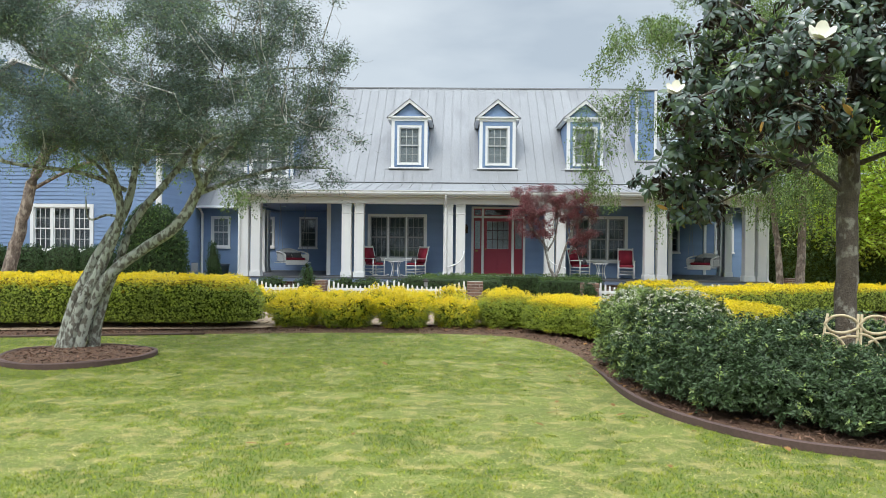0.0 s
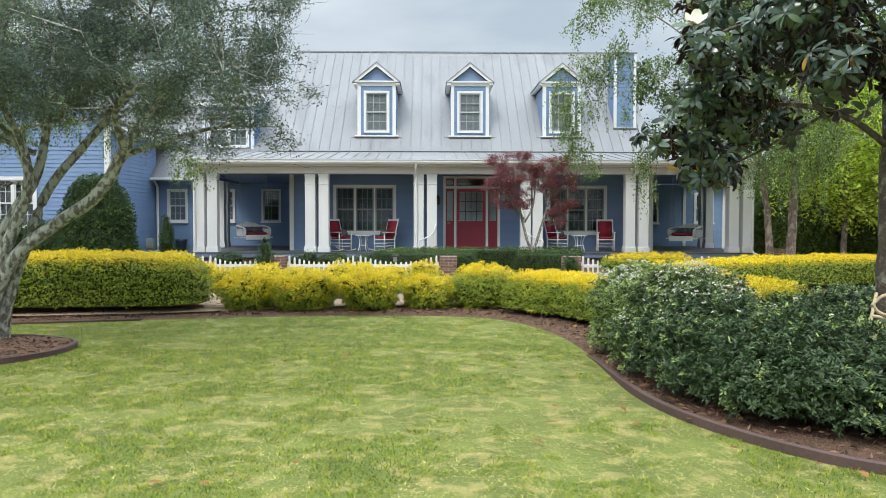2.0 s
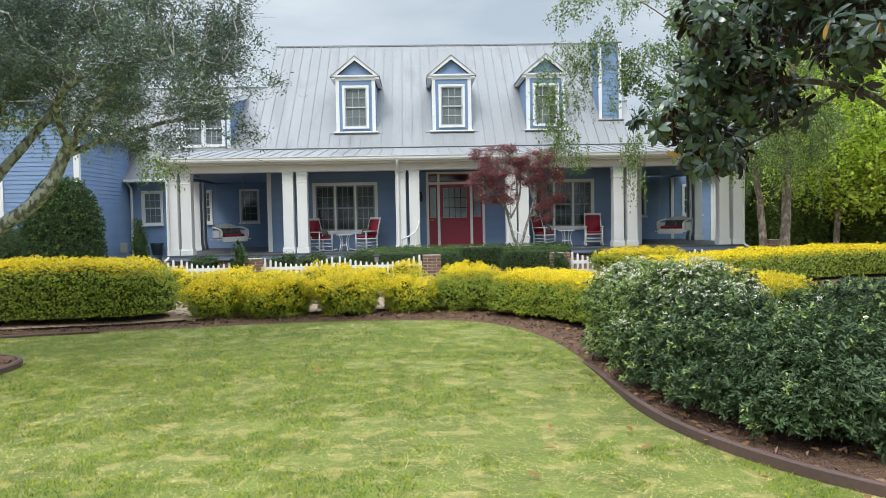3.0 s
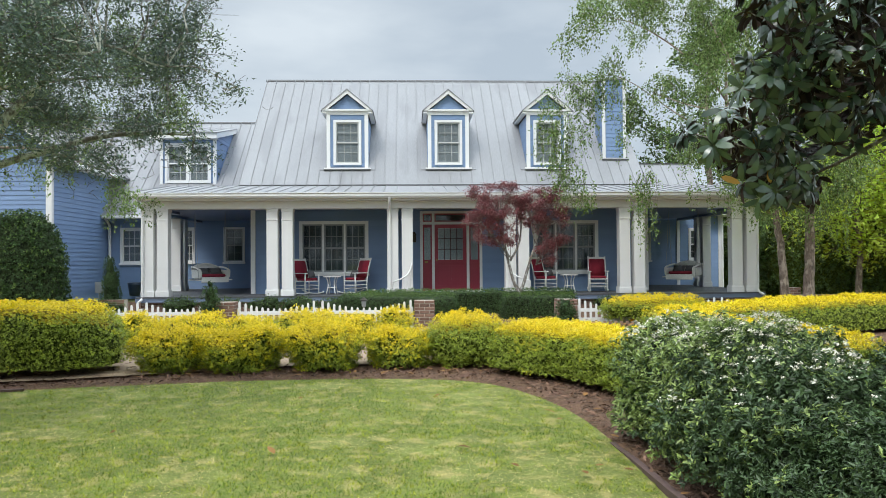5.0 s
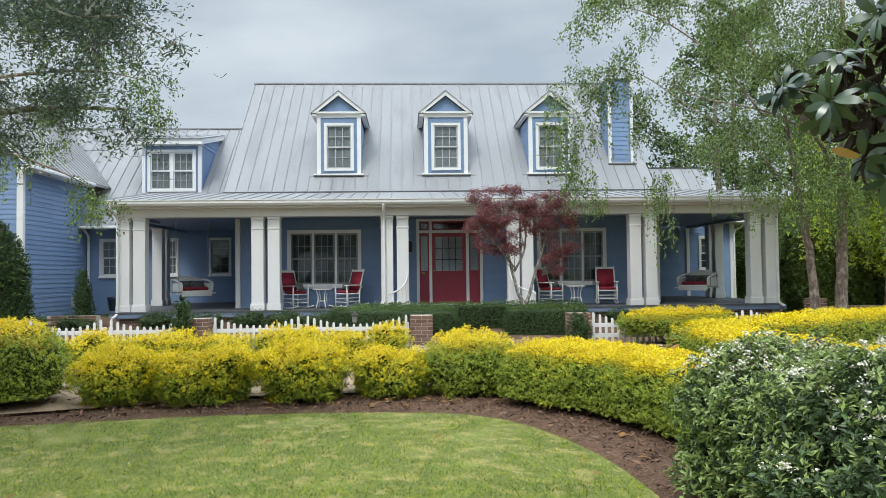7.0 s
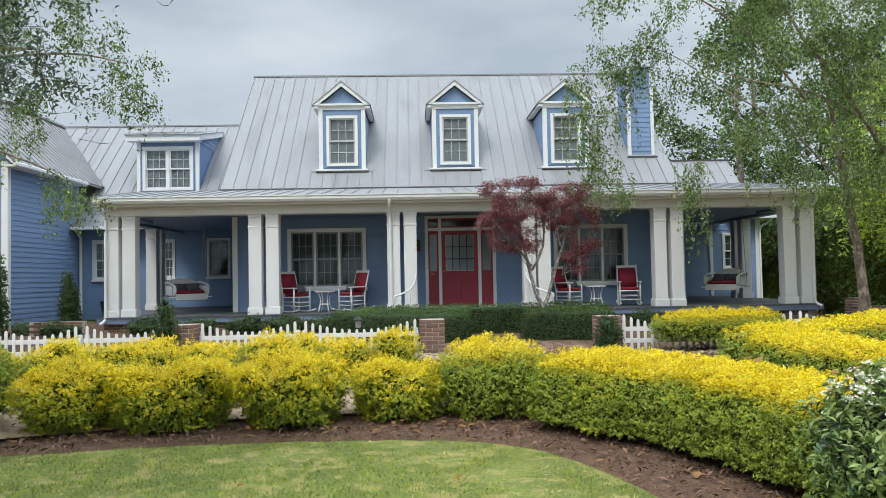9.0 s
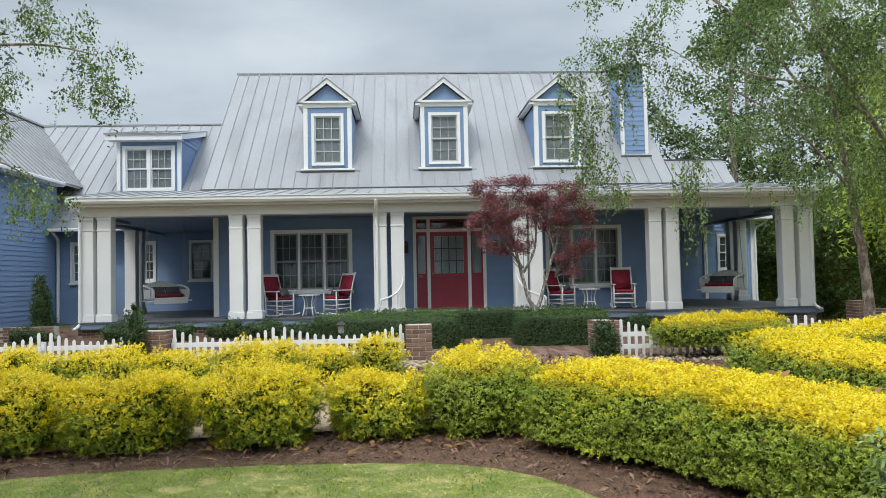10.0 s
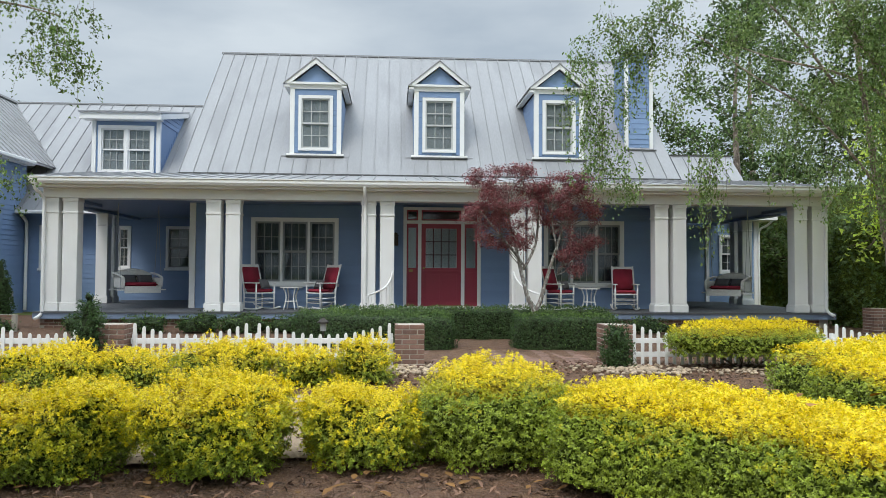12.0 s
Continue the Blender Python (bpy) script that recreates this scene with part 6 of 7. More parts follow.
def magnolia():
    t = thing("magnolia_tree", "magnolia tree with large glossy dark leaves and cream flowers", "tree")
    limbs(t, [([(2.84, -19.5, -0.02), (2.82, -19.5, 0.6), (2.80, -19.5, 1.6), (2.84, -19.5, 2.6), (2.95, -19.45, 3.8), (3.0, -19.4, 5.5)], [0.16, 0.118, 0.112, 0.108, 0.09, 0.045])], BARK_MAG, 14, "trunk")
    limbs(t, [
        ([(2.88, -19.5, 2.1), (2.3, -19.5, 2.5), (1.6, -19.3, 2.6), (0.9, -19.0, 2.35)], [0.035, 0.028, 0.020, 0.007]),
        ([(2.9, -19.5, 2.6), (2.2, -19.7, 3.1), (1.5, -19.7, 3.3), (0.9, -19.6, 3.1)], [0.035, 0.025, 0.018, 0.007]),
        ([(2.9, -19.5, 2.4), (2.4, -20.1, 2.8), (1.9, -20.6, 2.9), (1.6, -20.9, 2.9)], [0.030, 0.025, 0.015, 0.006]),
        ([(2.9, -19.5, 3.0), (2.2, -19.4, 3.9), (1.5, -19.3, 4.4)], [0.030, 0.022, 0.010]),
        ([(2.9, -19.5, 2.5), (3.5, -19.8, 2.7), (4.3, -20.0, 2.6)], [0.030, 0.022, 0.010]),
        ([(2.95, -19.5, 3.2), (3.6, -19.3, 3.8), (4.3, -19.2, 4.2)], [0.030, 0.022, 0.010]),
        ([(2.2, -19.4, 2.5), (1.8, -18.9, 2.2), (1.6, -18.4, 2.05)], [0.018, 0.013, 0.006]),
    ], BARK_MAG)
    r = np.random.default_rng(41)
    tips = []
    for x, y, z, rad, n in ((0.9, -19.0, 2.35, 0.35, 12), (1.5, -19.2, 2.55, 0.40, 18), (1.6, -18.5, 2.1, 0.3, 10), (1.25, -18.9, 2.15, 0.35, 12), (1.1, -19.5, 3.0, 0.45, 22), (1.7, -19.7, 3.2, 0.5, 24), (1.8, -20.5, 2.75, 0.45, 20), (1.6, -20.2, 3.3, 0.45, 20), (2.0, -20.1, 3.0, 0.4, 10), (2.2, -19.4, 3.6, 0.6, 26), (1.5, -19.3, 4.1, 0.55, 24), (2.4, -19.8, 4.2, 0.6, 24), (1.3, -19.0, 3.6, 0.5, 20), (3.3, -20.2, 3.0, 0.6, 26), (3.9, -20.0, 3.4, 0.5, 20), (4.3, -19.8, 3.2, 0.6, 24), (3.4, -19.4, 4.2, 0.7, 26), (2.8, -20.3, 3.6, 0.6, 24), (2.0, -20.6, 3.6, 0.45, 16), (2.6, -19.0, 3.0, 0.5, 18), (1.0, -19.3, 2.6, 0.35, 12), (2.0, -19.0, 2.5, 0.32, 10), (2.3, -18.6, 3.4, 0.6, 18), (1.7, -18.9, 4.8, 0.6, 18), (2.8, -19.5, 5.0, 0.8, 26), (0.95, -19.85, 3.0, 0.22, 6), (1.85, -21.0, 3.3, 0.2, 6), (2.55, -20.0, 3.0, 0.40, 18), (3.15, -20.0, 3.0, 0.4, 14), (3.3, -19.8, 3.6, 0.4, 14), (3.2, -20.2, 2.6, 0.3, 8), (2.75, -20.0, 3.7, 0.4, 14), (2.7, -19.9, 4.3, 0.45, 14), (2.6, -19.95, 2.8, 0.25, 7), (2.9, -20.2, 3.3, 0.45, 20), (1.9, -19.9, 3.6, 0.4, 12), (1.35, -19.6, 2.7, 0.35, 10)):
        for _ in range(int(n * 1.65)):
            d = Vector(r.normal(size=3)).normalized()
            tips.append((Vector((x, y, z)) + d * rad * r.uniform(0.3, 0.95), d))
    starts = np.array([tuple(p - d * 0.22 - Vector((0, 0, 0.05))) for p, d in tips])
    ends = np.array([tuple(p) for p, d in tips])
    twig_mesh("twig", starts, ends, 0.008, BARK_MAG, t)
    # whorls of long leaves: glossy face above, 2 mm below it a rusty face with shade in its colour
    outline = [(0.0, 0.0), (0.22, 0.36), (0.55, 0.5), (0.85, 0.36), (1.0, 0.0), (0.85, -0.36), (0.55, -0.5), (0.22, -0.36)]
    verts, faces, kinds, single = [], [], [], []
    for p, d in tips:
        axis = (d + Vector((0, -0.25, 0.45))).normalized()
        u = axis.orthogonal().normalized()
        v = axis.cross(u)
        count = r.integers(8, 13)
        for k in range(count):
            a = math.tau * k / count + r.uniform(-0.3, 0.3)
            out = u * math.cos(a) + v * math.sin(a)
            tilt = r.uniform(-0.45, 0.6)
            along = (out * math.cos(tilt) + axis * math.sin(tilt)).normalized()
            along = (along + Vector((0, 0, -0.18))).normalized()
            side = along.cross(axis).normalized()
            nrm = side.cross(along).normalized()
            roll = r.normal() * 0.45
            side, nrm = side * math.cos(roll) + nrm * math.sin(roll), nrm * math.cos(roll) - side * math.sin(roll)
            length, width = r.uniform(0.085, 0.155), r.uniform(0.034, 0.054)
            col = r.choice(3, p=[0.74, 0.252, 0.008])
            lv, lf, lk = (verts, faces, kinds) if p.y > -20.72 or len(single) >= 280 else ([], [], [])
            for sgn, idx in ((0.001, (0, 1, 3)[col]), (-0.001, 2)):
                base = len(lv)
                for s, w in outline:
                    q = p + along * (0.015 + s * length) + side * (w * width) + nrm * (abs(w) * width * 0.45 - 0.18 * length * s * s + sgn)
                    lv.append(tuple(q))
                for f in ((0, 1, 7), (1, 2, 6), (1, 6, 7), (2, 3, 5), (2, 5, 6), (3, 4, 5)):
                    lf.append(tuple(base + i for i in (f if sgn > 0 else f[::-1])))
                    lk.append(idx)
            if lv is not verts:
                single.append((lv, lf, lk))
    for lv, lf, lk in single:
        raw_mesh("leaf", lv, lf, [L_MAG, L_MAG2, L_RUST, L_OLD], lk, t)
    # pale closed buds at some outer tips
    for p, d in [q for q in tips if q[1].y < -0.55 and q[0].y < -19.6][::16]:
        bm = bmesh.new()
        axis = (d + Vector((0, 0, 0.9))).normalized()
        tube(bm, [p + axis * h for h in (0.0, 0.02, 0.04, 0.065, 0.08)], [0.007, 0.016, 0.019, 0.012, 0.003], 7)
        part("bud", bm, BUD, t, "pale green flower bud", True)
    ob = raw_mesh("crown", verts, faces, [L_MAG, L_MAG2, L_RUST, L_OLD], kinds, t)
    ob["kind"] = "stuff"
    for x, y, z, s in ((1.68, -21.25, 3.40, 1.05), (0.75, -20.06, 3.17, 0.85)):
        bm = bmesh.new()
        tip = Matrix.Translation((x, y, z)) @ pose(0, 0, 0, 48, 0, -12)
        for k in range(9):
            a = math.tau * k / 9 + 0.3 * (k % 2)
            lift = 0.25 if k % 2 else 0.75
            out = Vector((math.cos(a), math.sin(a), 0))
            side = Vector((-math.sin(a), math.cos(a), 0))
            ring = []
            for f, w in ((0.0, 0.015), (0.3, 0.042), (0.6, 0.054), (0.85, 0.042), (1.0, 0.012)):
                c = (out * f * 0.11 + Vector((0, 0, lift * f * 0.10 + 0.03 * f * f))) * s
                ring.append((bm.verts.new(c + side * w * s), bm.verts.new(c - Vector((0, 0, 0.008))), bm.verts.new(c - side * w * s)))
            for q0, q1 in zip(ring, ring[1:]):
                bm.faces.new((q0[0], q0[1], q1[1], q1[0]))
                bm.faces.new((q0[1], q0[2], q1[2], q1[1]))
        bm.transform(tip)
        part("flower", bm, PETAL, t, "large cream magnolia flower", True)


magnolia()


def far_tree(x, y, h, w, seed, mats, weights, trunk=0.2, z0=0.3, size=0.20, per=6, n=54):
    t = thing("woodland_tree", "tall leafy woodland tree behind the garden", "tree", "woodland trees")
    limbs(t, [([(x, y, 0), (x + 0.1, y, h * 0.3), (x - 0.1, y, h * 0.6), (x, y, h * 0.95)], [trunk, trunk * 0.8, trunk * 0.5, 0.03])], BARK_BIRCH, 7, "trunk")
    r = np.random.default_rng(seed)
    cl = cloud(seed, n, x, y, w, w, h * z0, h, 0.6, 1.2)
    crown(t, cl, per, 0, size, mats, weights, r, 0.6, spread=0.16, per_twig=12, twig_r=0.012)


FARM = [L_FAR, L_BIRCH]
for i, (x, y, h, w) in enumerate(((9.6, 14, 9.6, 2.8), (12, 9, 11.5, 3.2), (16, 6, 10.5, 3.4), (20, 9, 13, 3.8), (15, 14, 14, 3.6), (24, 4, 12, 3.8), (20, 0, 9, 3.0), (28, 10, 14, 4.2))):
    far_tree(x, y, h, w, 200 + i, FARM, [0.75, 0.25], z0=0.15)
for i, (x, y, h, w) in enumerate(((11.1, -3.5, 6.2, 2.0), (13.9, -3.9, 6.0, 2.3), (17.0, -4.9, 6.4, 2.5))):
    far_tree(x, y, h, w, 300 + i, [L_FAR2, L_SPRING], [0.75, 0.25], 0.1, 0.30, 0.15, 5.5, 86)
for i, (x, y, h, w) in enumerate(((-28, 2, 11, 3.5), (-24, 16, 13, 4.0))):
    far_tree(x, y, h, w, 400 + i, FARM, [0.75, 0.25])
# unseen wood line behind the viewpoint, added for dark reflections in the window glass
for i in range(16):
    far_tree(-45 + i * 6.0, -52 - 5 * (i % 3), 12 + 2 * (i % 4), 4.2, 500 + i, FARM, [0.8, 0.2], z0=0.02, size=0.55, per=2.0, n=14)


# ------------------------------------------------------------------ grass
def grass():
    r = np.random.default_rng(61)
    pts = []
    for x0, x1, y0, y1, per in ((-6.5, 2.5, -24.4, -21.0, 5200), (-9.5, -6.5, -24.4, -21.0, 2400), (-9.0, 1.2, -21.0, -17.5, 4600), (-12, 0.6, -17.5, -14.7, 3200), (-16, -9.0, -22, -15.5, 450)):
        n = int((x1 - x0) * (y1 - y0) * per)
        pts.append(np.stack([r.uniform(x0, x1, n), r.uniform(y0, y1, n)], axis=1))
    p = np.concatenate(pts)
    p = p[~in_bed(p[:, 0] + 0.035 * r.normal(size=len(p)), p[:, 1] - 0.05 + np.where(p[:, 1] > -18, 0.10, 0.04) * r.normal(size=len(p)))]
    p = p[np.hypot(p[:, 0] + 6.55, p[:, 1] + 17.95) > 0.97]
    n = len(p)
    # dry patches a hand to a step wide, thin on the far lawn
    dry = np.array([0.55 * noise.noise(Vector((a * 0.55, b * 0.75, 0))) + 0.95 * noise.noise(Vector((a * 1.9, b * 2.3, 4))) + 0.8 * noise.noise(Vector((a * 6.5, b * 6.5, 8))) + 0.75 * math.exp(-((a + 0.30) / 0.8) ** 2 - ((b + 20.2) / 1.7) ** 2) + 0.5 * math.exp(-((a + 0.6) / 0.45) ** 2 - ((b + 16.4) / 0.6) ** 2) - 0.22 * min(max((b + 19.5) / 2.5, -0.5), 1.0) for a, b in p])
    tuft = np.array([noise.noise(Vector((a * 17, b * 17, 2))) for a, b in p])
    z = 0.012 * np.clip(p[:, 1] + 20, 0, 10.5)
    h = 0.018 * r.uniform(0.5, 1.4, n) * (1 + 0.8 * tuft) * (1 - 0.6 * np.clip(dry, 0, 1))
    a = r.uniform(0, math.tau, n)
    lean = h * r.uniform(0.5, 2.2, n)
    w = r.uniform(0.0016, 0.0034, n) * (1 - 0.1 * np.clip(dry, 0, 1))
    base = np.stack([p[:, 0], p[:, 1], z - 0.002], axis=1)
    side = np.stack([-np.sin(a), np.cos(a), np.zeros(n)], axis=1) * w[:, None]
    tip = base + np.stack([np.cos(a) * lean, np.sin(a) * lean, h], axis=1)
    faces = np.arange(n * 3).reshape(-1, 3)
    # darker blades off the dry patches; in low spots they paint the gap shadows
    k = np.where(r.random(n) < np.clip(0.46 - 0.8 * dry - 1.7 * tuft, 0.05, 0.95), 1, 0)
    k[r.random(n) < np.clip((dry - 0.08) * 3.0, 0.015, 0.88)] = 2
    tip = np.where((k == 2)[:, None], base + (tip - base) * np.array([[0.9, 0.9, 0.5]]), tip)
    verts = np.stack([base - side, base + side, tip], axis=1).reshape(-1, 3)
    tagged(raw_mesh("grass", verts, faces, [G_BLADE, G_BLADE2, G_STRAW], k), "mown green lawn grass with dry straw patches", "grass", kind="stuff")


grass()


# ------------------------------------------------------------------ front door
def front_door():
    x0, x1, z0, z1 = DOOR
    d = thing("door_1", "red panelled front door with sidelights and transom", "door", kind="structure")
    y = 0.0
    part("threshold", boxes((x0, x1, y - 0.08, y + 0.12, z0 - 0.018, z0 + 0.03), bevel=0.006), WHITE, d)
    for a, b in ((x0, x0 + 0.085), (x1 - 0.085, x1), (-0.645, -0.56), (0.46, 0.545)):
        part("jamb", boxes((a, b, y - 0.045, y + 0.12, z0 + 0.031, z1)), WHITE, d)
    spans = ((x0 + 0.085, -0.645), (-0.56, 0.46), (0.545, x1 - 0.085))
    for a, b in spans:
        part("head", boxes((a, b, y - 0.044, y + 0.12, z1 - 0.07, z1)), WHITE, d)
        part("transom_bar", boxes((a, b, y - 0.044, y + 0.12, 2.69, 2.77)), WHITE, d)
        tr = part("transom_light", boxes((a, b, y + 0.02, y + 0.05, 2.77, 2.81), (a, b, y + 0.02, y + 0.05, z1 - 0.11, z1 - 0.07), (a, a + 0.04, y + 0.02, y + 0.05, 2.81, z1 - 0.11), (b - 0.04, b, y + 0.02, y + 0.05, 2.81, z1 - 0.11)), RED, d)
        part("pane", boxes((a + 0.04, b - 0.04, y + 0.033, y + 0.038, 2.81, z1 - 0.11)), GLASS, tr).visible_shadow = False
    # slab with twelve lights over two panels
    a, b, lo, hi = -0.558, 0.458, z0 + 0.032, 2.688
    gx0, gx1, gz0, gz1 = a + 0.11, b - 0.11, 1.56, 2.57
    slab = part("door_slab", boxes((a, gx0, y + 0.015, y + 0.06, lo, hi), (gx1, b, y + 0.015, y + 0.06, lo, hi), (gx0, gx1, y + 0.015, y + 0.06, gz1, hi), (gx0, gx1, y + 0.015, y + 0.06, lo, gz0)), RED, d)
    part("door_bar", boxes(*[(gx0 + (gx1 - gx0) * i / 4 - 0.011, gx0 + (gx1 - gx0) * i / 4 + 0.011, y + 0.02, y + 0.055, gz0, gz1) for i in (1, 2, 3)],
                           *[(gx0, gx1, y + 0.022, y + 0.053, gz0 + (gz1 - gz0) * j / 3 - 0.011, gz0 + (gz1 - gz0) * j / 3 + 0.011) for j in (1, 2)]), DOOR_BAR, slab)
    for i in range(4):
        for j in range(3):
            w, h = (gx1 - gx0) / 4, (gz1 - gz0) / 3
            part("pane", boxes((gx0 + i * w + 0.011, gx0 + (i + 1) * w - 0.011, y + 0.035, y + 0.04, gz0 + j * h + 0.011, gz0 + (j + 1) * h - 0.011)), GLASS, slab).visible_shadow = False
    part("shelf_moulding", boxes((a + 0.05, b - 0.05, y - 0.012, y + 0.0148, gz0 - 0.11, gz0 - 0.065), bevel=0.006), RED, slab)
    for i in range(2):
        px0 = a + 0.10 + i * 0.43
        part("door_panel", boxes((px0, px0 + 0.38, y + 0.004, y + 0.0148, lo + 0.16, gz0 - 0.17), bevel=0.008), RED, slab)
    part("door_back", boxes((gx0, gx1, y + 0.045, y + 0.049, gz0, gz1)), PANE_SHEEN, slab)
    part("door_knob", tube(bmesh.new(), [(a + 0.06, y + 0.02, 1.56), (a + 0.06, y - 0.03, 1.56), (a + 0.06, y - 0.06, 1.56)], [0.012, 0.012, 0.03], 10), BRASS, slab, "aged brass knob")
    for s0, s1 in (spans[0], spans[2]):
        sl = part("sidelight", boxes((s0, s0 + 0.045, y + 0.015, y + 0.06, lo, hi), (s1 - 0.045, s1, y + 0.015, y + 0.06, lo, hi), (s0 + 0.045, s1 - 0.045, y + 0.015, y + 0.06, 2.59, hi), (s0 + 0.045, s1 - 0.045, y + 0.015, y + 0.06, lo, 1.56)), RED, d)
        part("pane", boxes((s0 + 0.045, s1 - 0.045, y + 0.035, y + 0.04, 1.56, 2.59)), GLASS, sl).visible_shadow = False
        part("sidelight_panel", boxes((s0 + 0.05, s1 - 0.05, y + 0.004, y + 0.0148, lo + 0.12, 1.46), bevel=0.006), RED, sl)
        part("sidelight_back", boxes((s0 + 0.045, s1 - 0.045, y + 0.045, y + 0.049, 1.56, 2.59)), PANE_SHEEN, sl)
    part("transom_back", boxes((x0 + 0.09, x1 - 0.09, y + 0.13, y + 0.14, 2.70, z1 - 0.02)), DARK, d)
    part("door_wreath_handle", boxes((spans[0][0] + 0.06, spans[0][0] + 0.16, y - 0.006, y + 0.0035, 1.46, 1.52), bevel=0.003), BRASS, d, "small brass ornament")


front_door()
for x in (-1.22, 1.20):
    lamp = thing("wall_lantern", "dark bronze wall lantern beside the front door", "lantern", at=(x, 0, 0))
    part("backplate", boxes((-0.05, 0.05, -0.05, -0.026, 2.15, 2.45), bevel=0.006), BRONZE, lamp)
    part("cage", boxes((-0.07, 0.07, -0.20, -0.06, 2.12, 2.36), bevel=0.012), BRONZE, lamp)
    part("hood", prism([(-0.09, 2.362), (0.09, 2.362), (0.0, 2.46)], "y", -0.22, -0.045), BRONZE, lamp)


# ------------------------------------------------------------------ porch furniture
def rocking_chair():
    c = thing("rocking_chair", "white slatted rocking chair with red seat and back cushions", "chair", "porch rocking chairs")
    for s in (-1, 1):
        x = s * 0.27
        part("rocker", tube(bmesh.new(), arc([(x, -0.48, 0.075), (x, -0.25, 0.028), (x, 0.05, 0.022), (x, 0.35, 0.06), (x, 0.52, 0.12)], 5), 0.02, 8), WHITE, c, smooth=True)
        part("front_leg", tube(bmesh.new(), [(x, -0.25, 0.03), (x, -0.25, 0.35), (x, -0.26, 0.63)], [0.018, 0.023, 0.018], 8), WHITE, c, smooth=True)
        part("back_post", tube(bmesh.new(), arc([(x, 0.20, 0.035), (x, 0.20, 0.4), (x * 0.98, 0.27, 0.75), (x * 0.96, 0.38, 1.10)], 4), 0.02, 8), WHITE, c, smooth=True)
        part("armrest", boxes((x - 0.045, x + 0.045, -0.34, 0.24, 0.63, 0.655), bevel=0.01), WHITE, c)
    for y, z in ((-0.25, 0.16), (-0.25, 0.26), (0.2, 0.18), (0.2, 0.28)):
        part("stretcher", tube(bmesh.new(), [(-0.27, y, z), (0.27, y, z)], 0.011, 6), WHITE, c, smooth=True)
    for s in (-1, 1):
        for z in (0.17, 0.27):
            part("stretcher", tube(bmesh.new(), [(s * 0.27, -0.25, z), (s * 0.27, 0.2, z + 0.02)], 0.011, 6), WHITE, c, smooth=True)
    part("seat", boxes((-0.28, 0.28, -0.28, 0.22, 0.385, 0.415), bevel=0.01), WHITE, c)
    part("top_rail", boxes((-0.27, 0.27, 0.345, 0.372, 1.0, 1.09), bevel=0.01), WHITE, c)
    for i in range(5):
        x = -0.2 + i * 0.1
        part("back_slat", tube(bmesh.new(), [(x, 0.22, 0.42), (x, 0.27, 0.72), (x, 0.35, 1.02)], 0.014, 6), WHITE, c)
    bm = boxes((-0.255, 0.255, -0.27, 0.19, 0.416, 0.50))
    bmesh.ops.bevel(bm, geom=bm.edges[:], offset=0.035, segments=3, affect="EDGES")
    part("seat_cushion", bm, CUSHION, c, "red seat cushion", True)
    bm = boxes((-0.245, 0.245, -0.045, 0.045, 0, 0.58))
    bmesh.ops.bevel(bm, geom=bm.edges[:], offset=0.035, segments=3, affect="EDGES")
    bm.transform(pose(0, 0.20, 0.485, -16, 0, 0))
    part("back_cushion", bm, CUSHION, c, "red back cushion", True)
    return c


def pillow_mesh(w, h, t):
    bm = bmesh.new()
    n = 8
    grid = {}
    for side in (1, -1):
        for i in range(n + 1):
            for j in range(n + 1):
                u, v = i / n * 2 - 1, j / n * 2 - 1
                edge = max(abs(u), abs(v)) == 1
                k = (i, j, 0 if edge else side)
                if k not in grid:
                    puff = (1 - u * u) ** 0.5 * (1 - v * v) ** 0.5
                    pin = 1 - 0.10 * (1 - abs(u)) * abs(v) ** 3 - 0.10 * (1 - abs(v)) * abs(u) ** 3
                    grid[k] = bm.verts.new((u * w / 2 * pin, side * t / 2 * puff if not edge else 0, v * h / 2 * pin))
        for i in range(n):
            for j in range(n):
                q = [grid[(a, b, 0 if (a in (0, n) or b in (0, n)) else side)] for a, b in ((i, j), (i + 1, j), (i + 1, j + 1), (i, j + 1))]
                bm.faces.new(q if side < 0 else q[::-1])
    return bm


chair = rocking_chair()
chair.matrix_world = pose(-4.52, -0.72, FLOOR, 0, 0, 48)
for x, y, rz in ((-3.0, -0.72, -48), (2.85, -0.65, 42), (4.5, -0.72, -8)):
    copy_thing(chair, pose(x, y, FLOOR, 0, 0, rz))
for x, y, z, rz in ((-4.36, -0.84, FLOOR + 0.62, 60), (-3.06, -0.76, FLOOR + 0.62, -48), (2.98, -0.76, FLOOR + 0.62, 50)):
    ob = part("throw_pillow", pillow_mesh(0.34, 0.25, 0.11), PILLOW, None, smooth=True)
    ob.matrix_world = pose(x, y, z, -24, 0, rz)
    tagged(ob, "charcoal throw pillow leaning in a rocking chair", "pillow", "throw pillows")


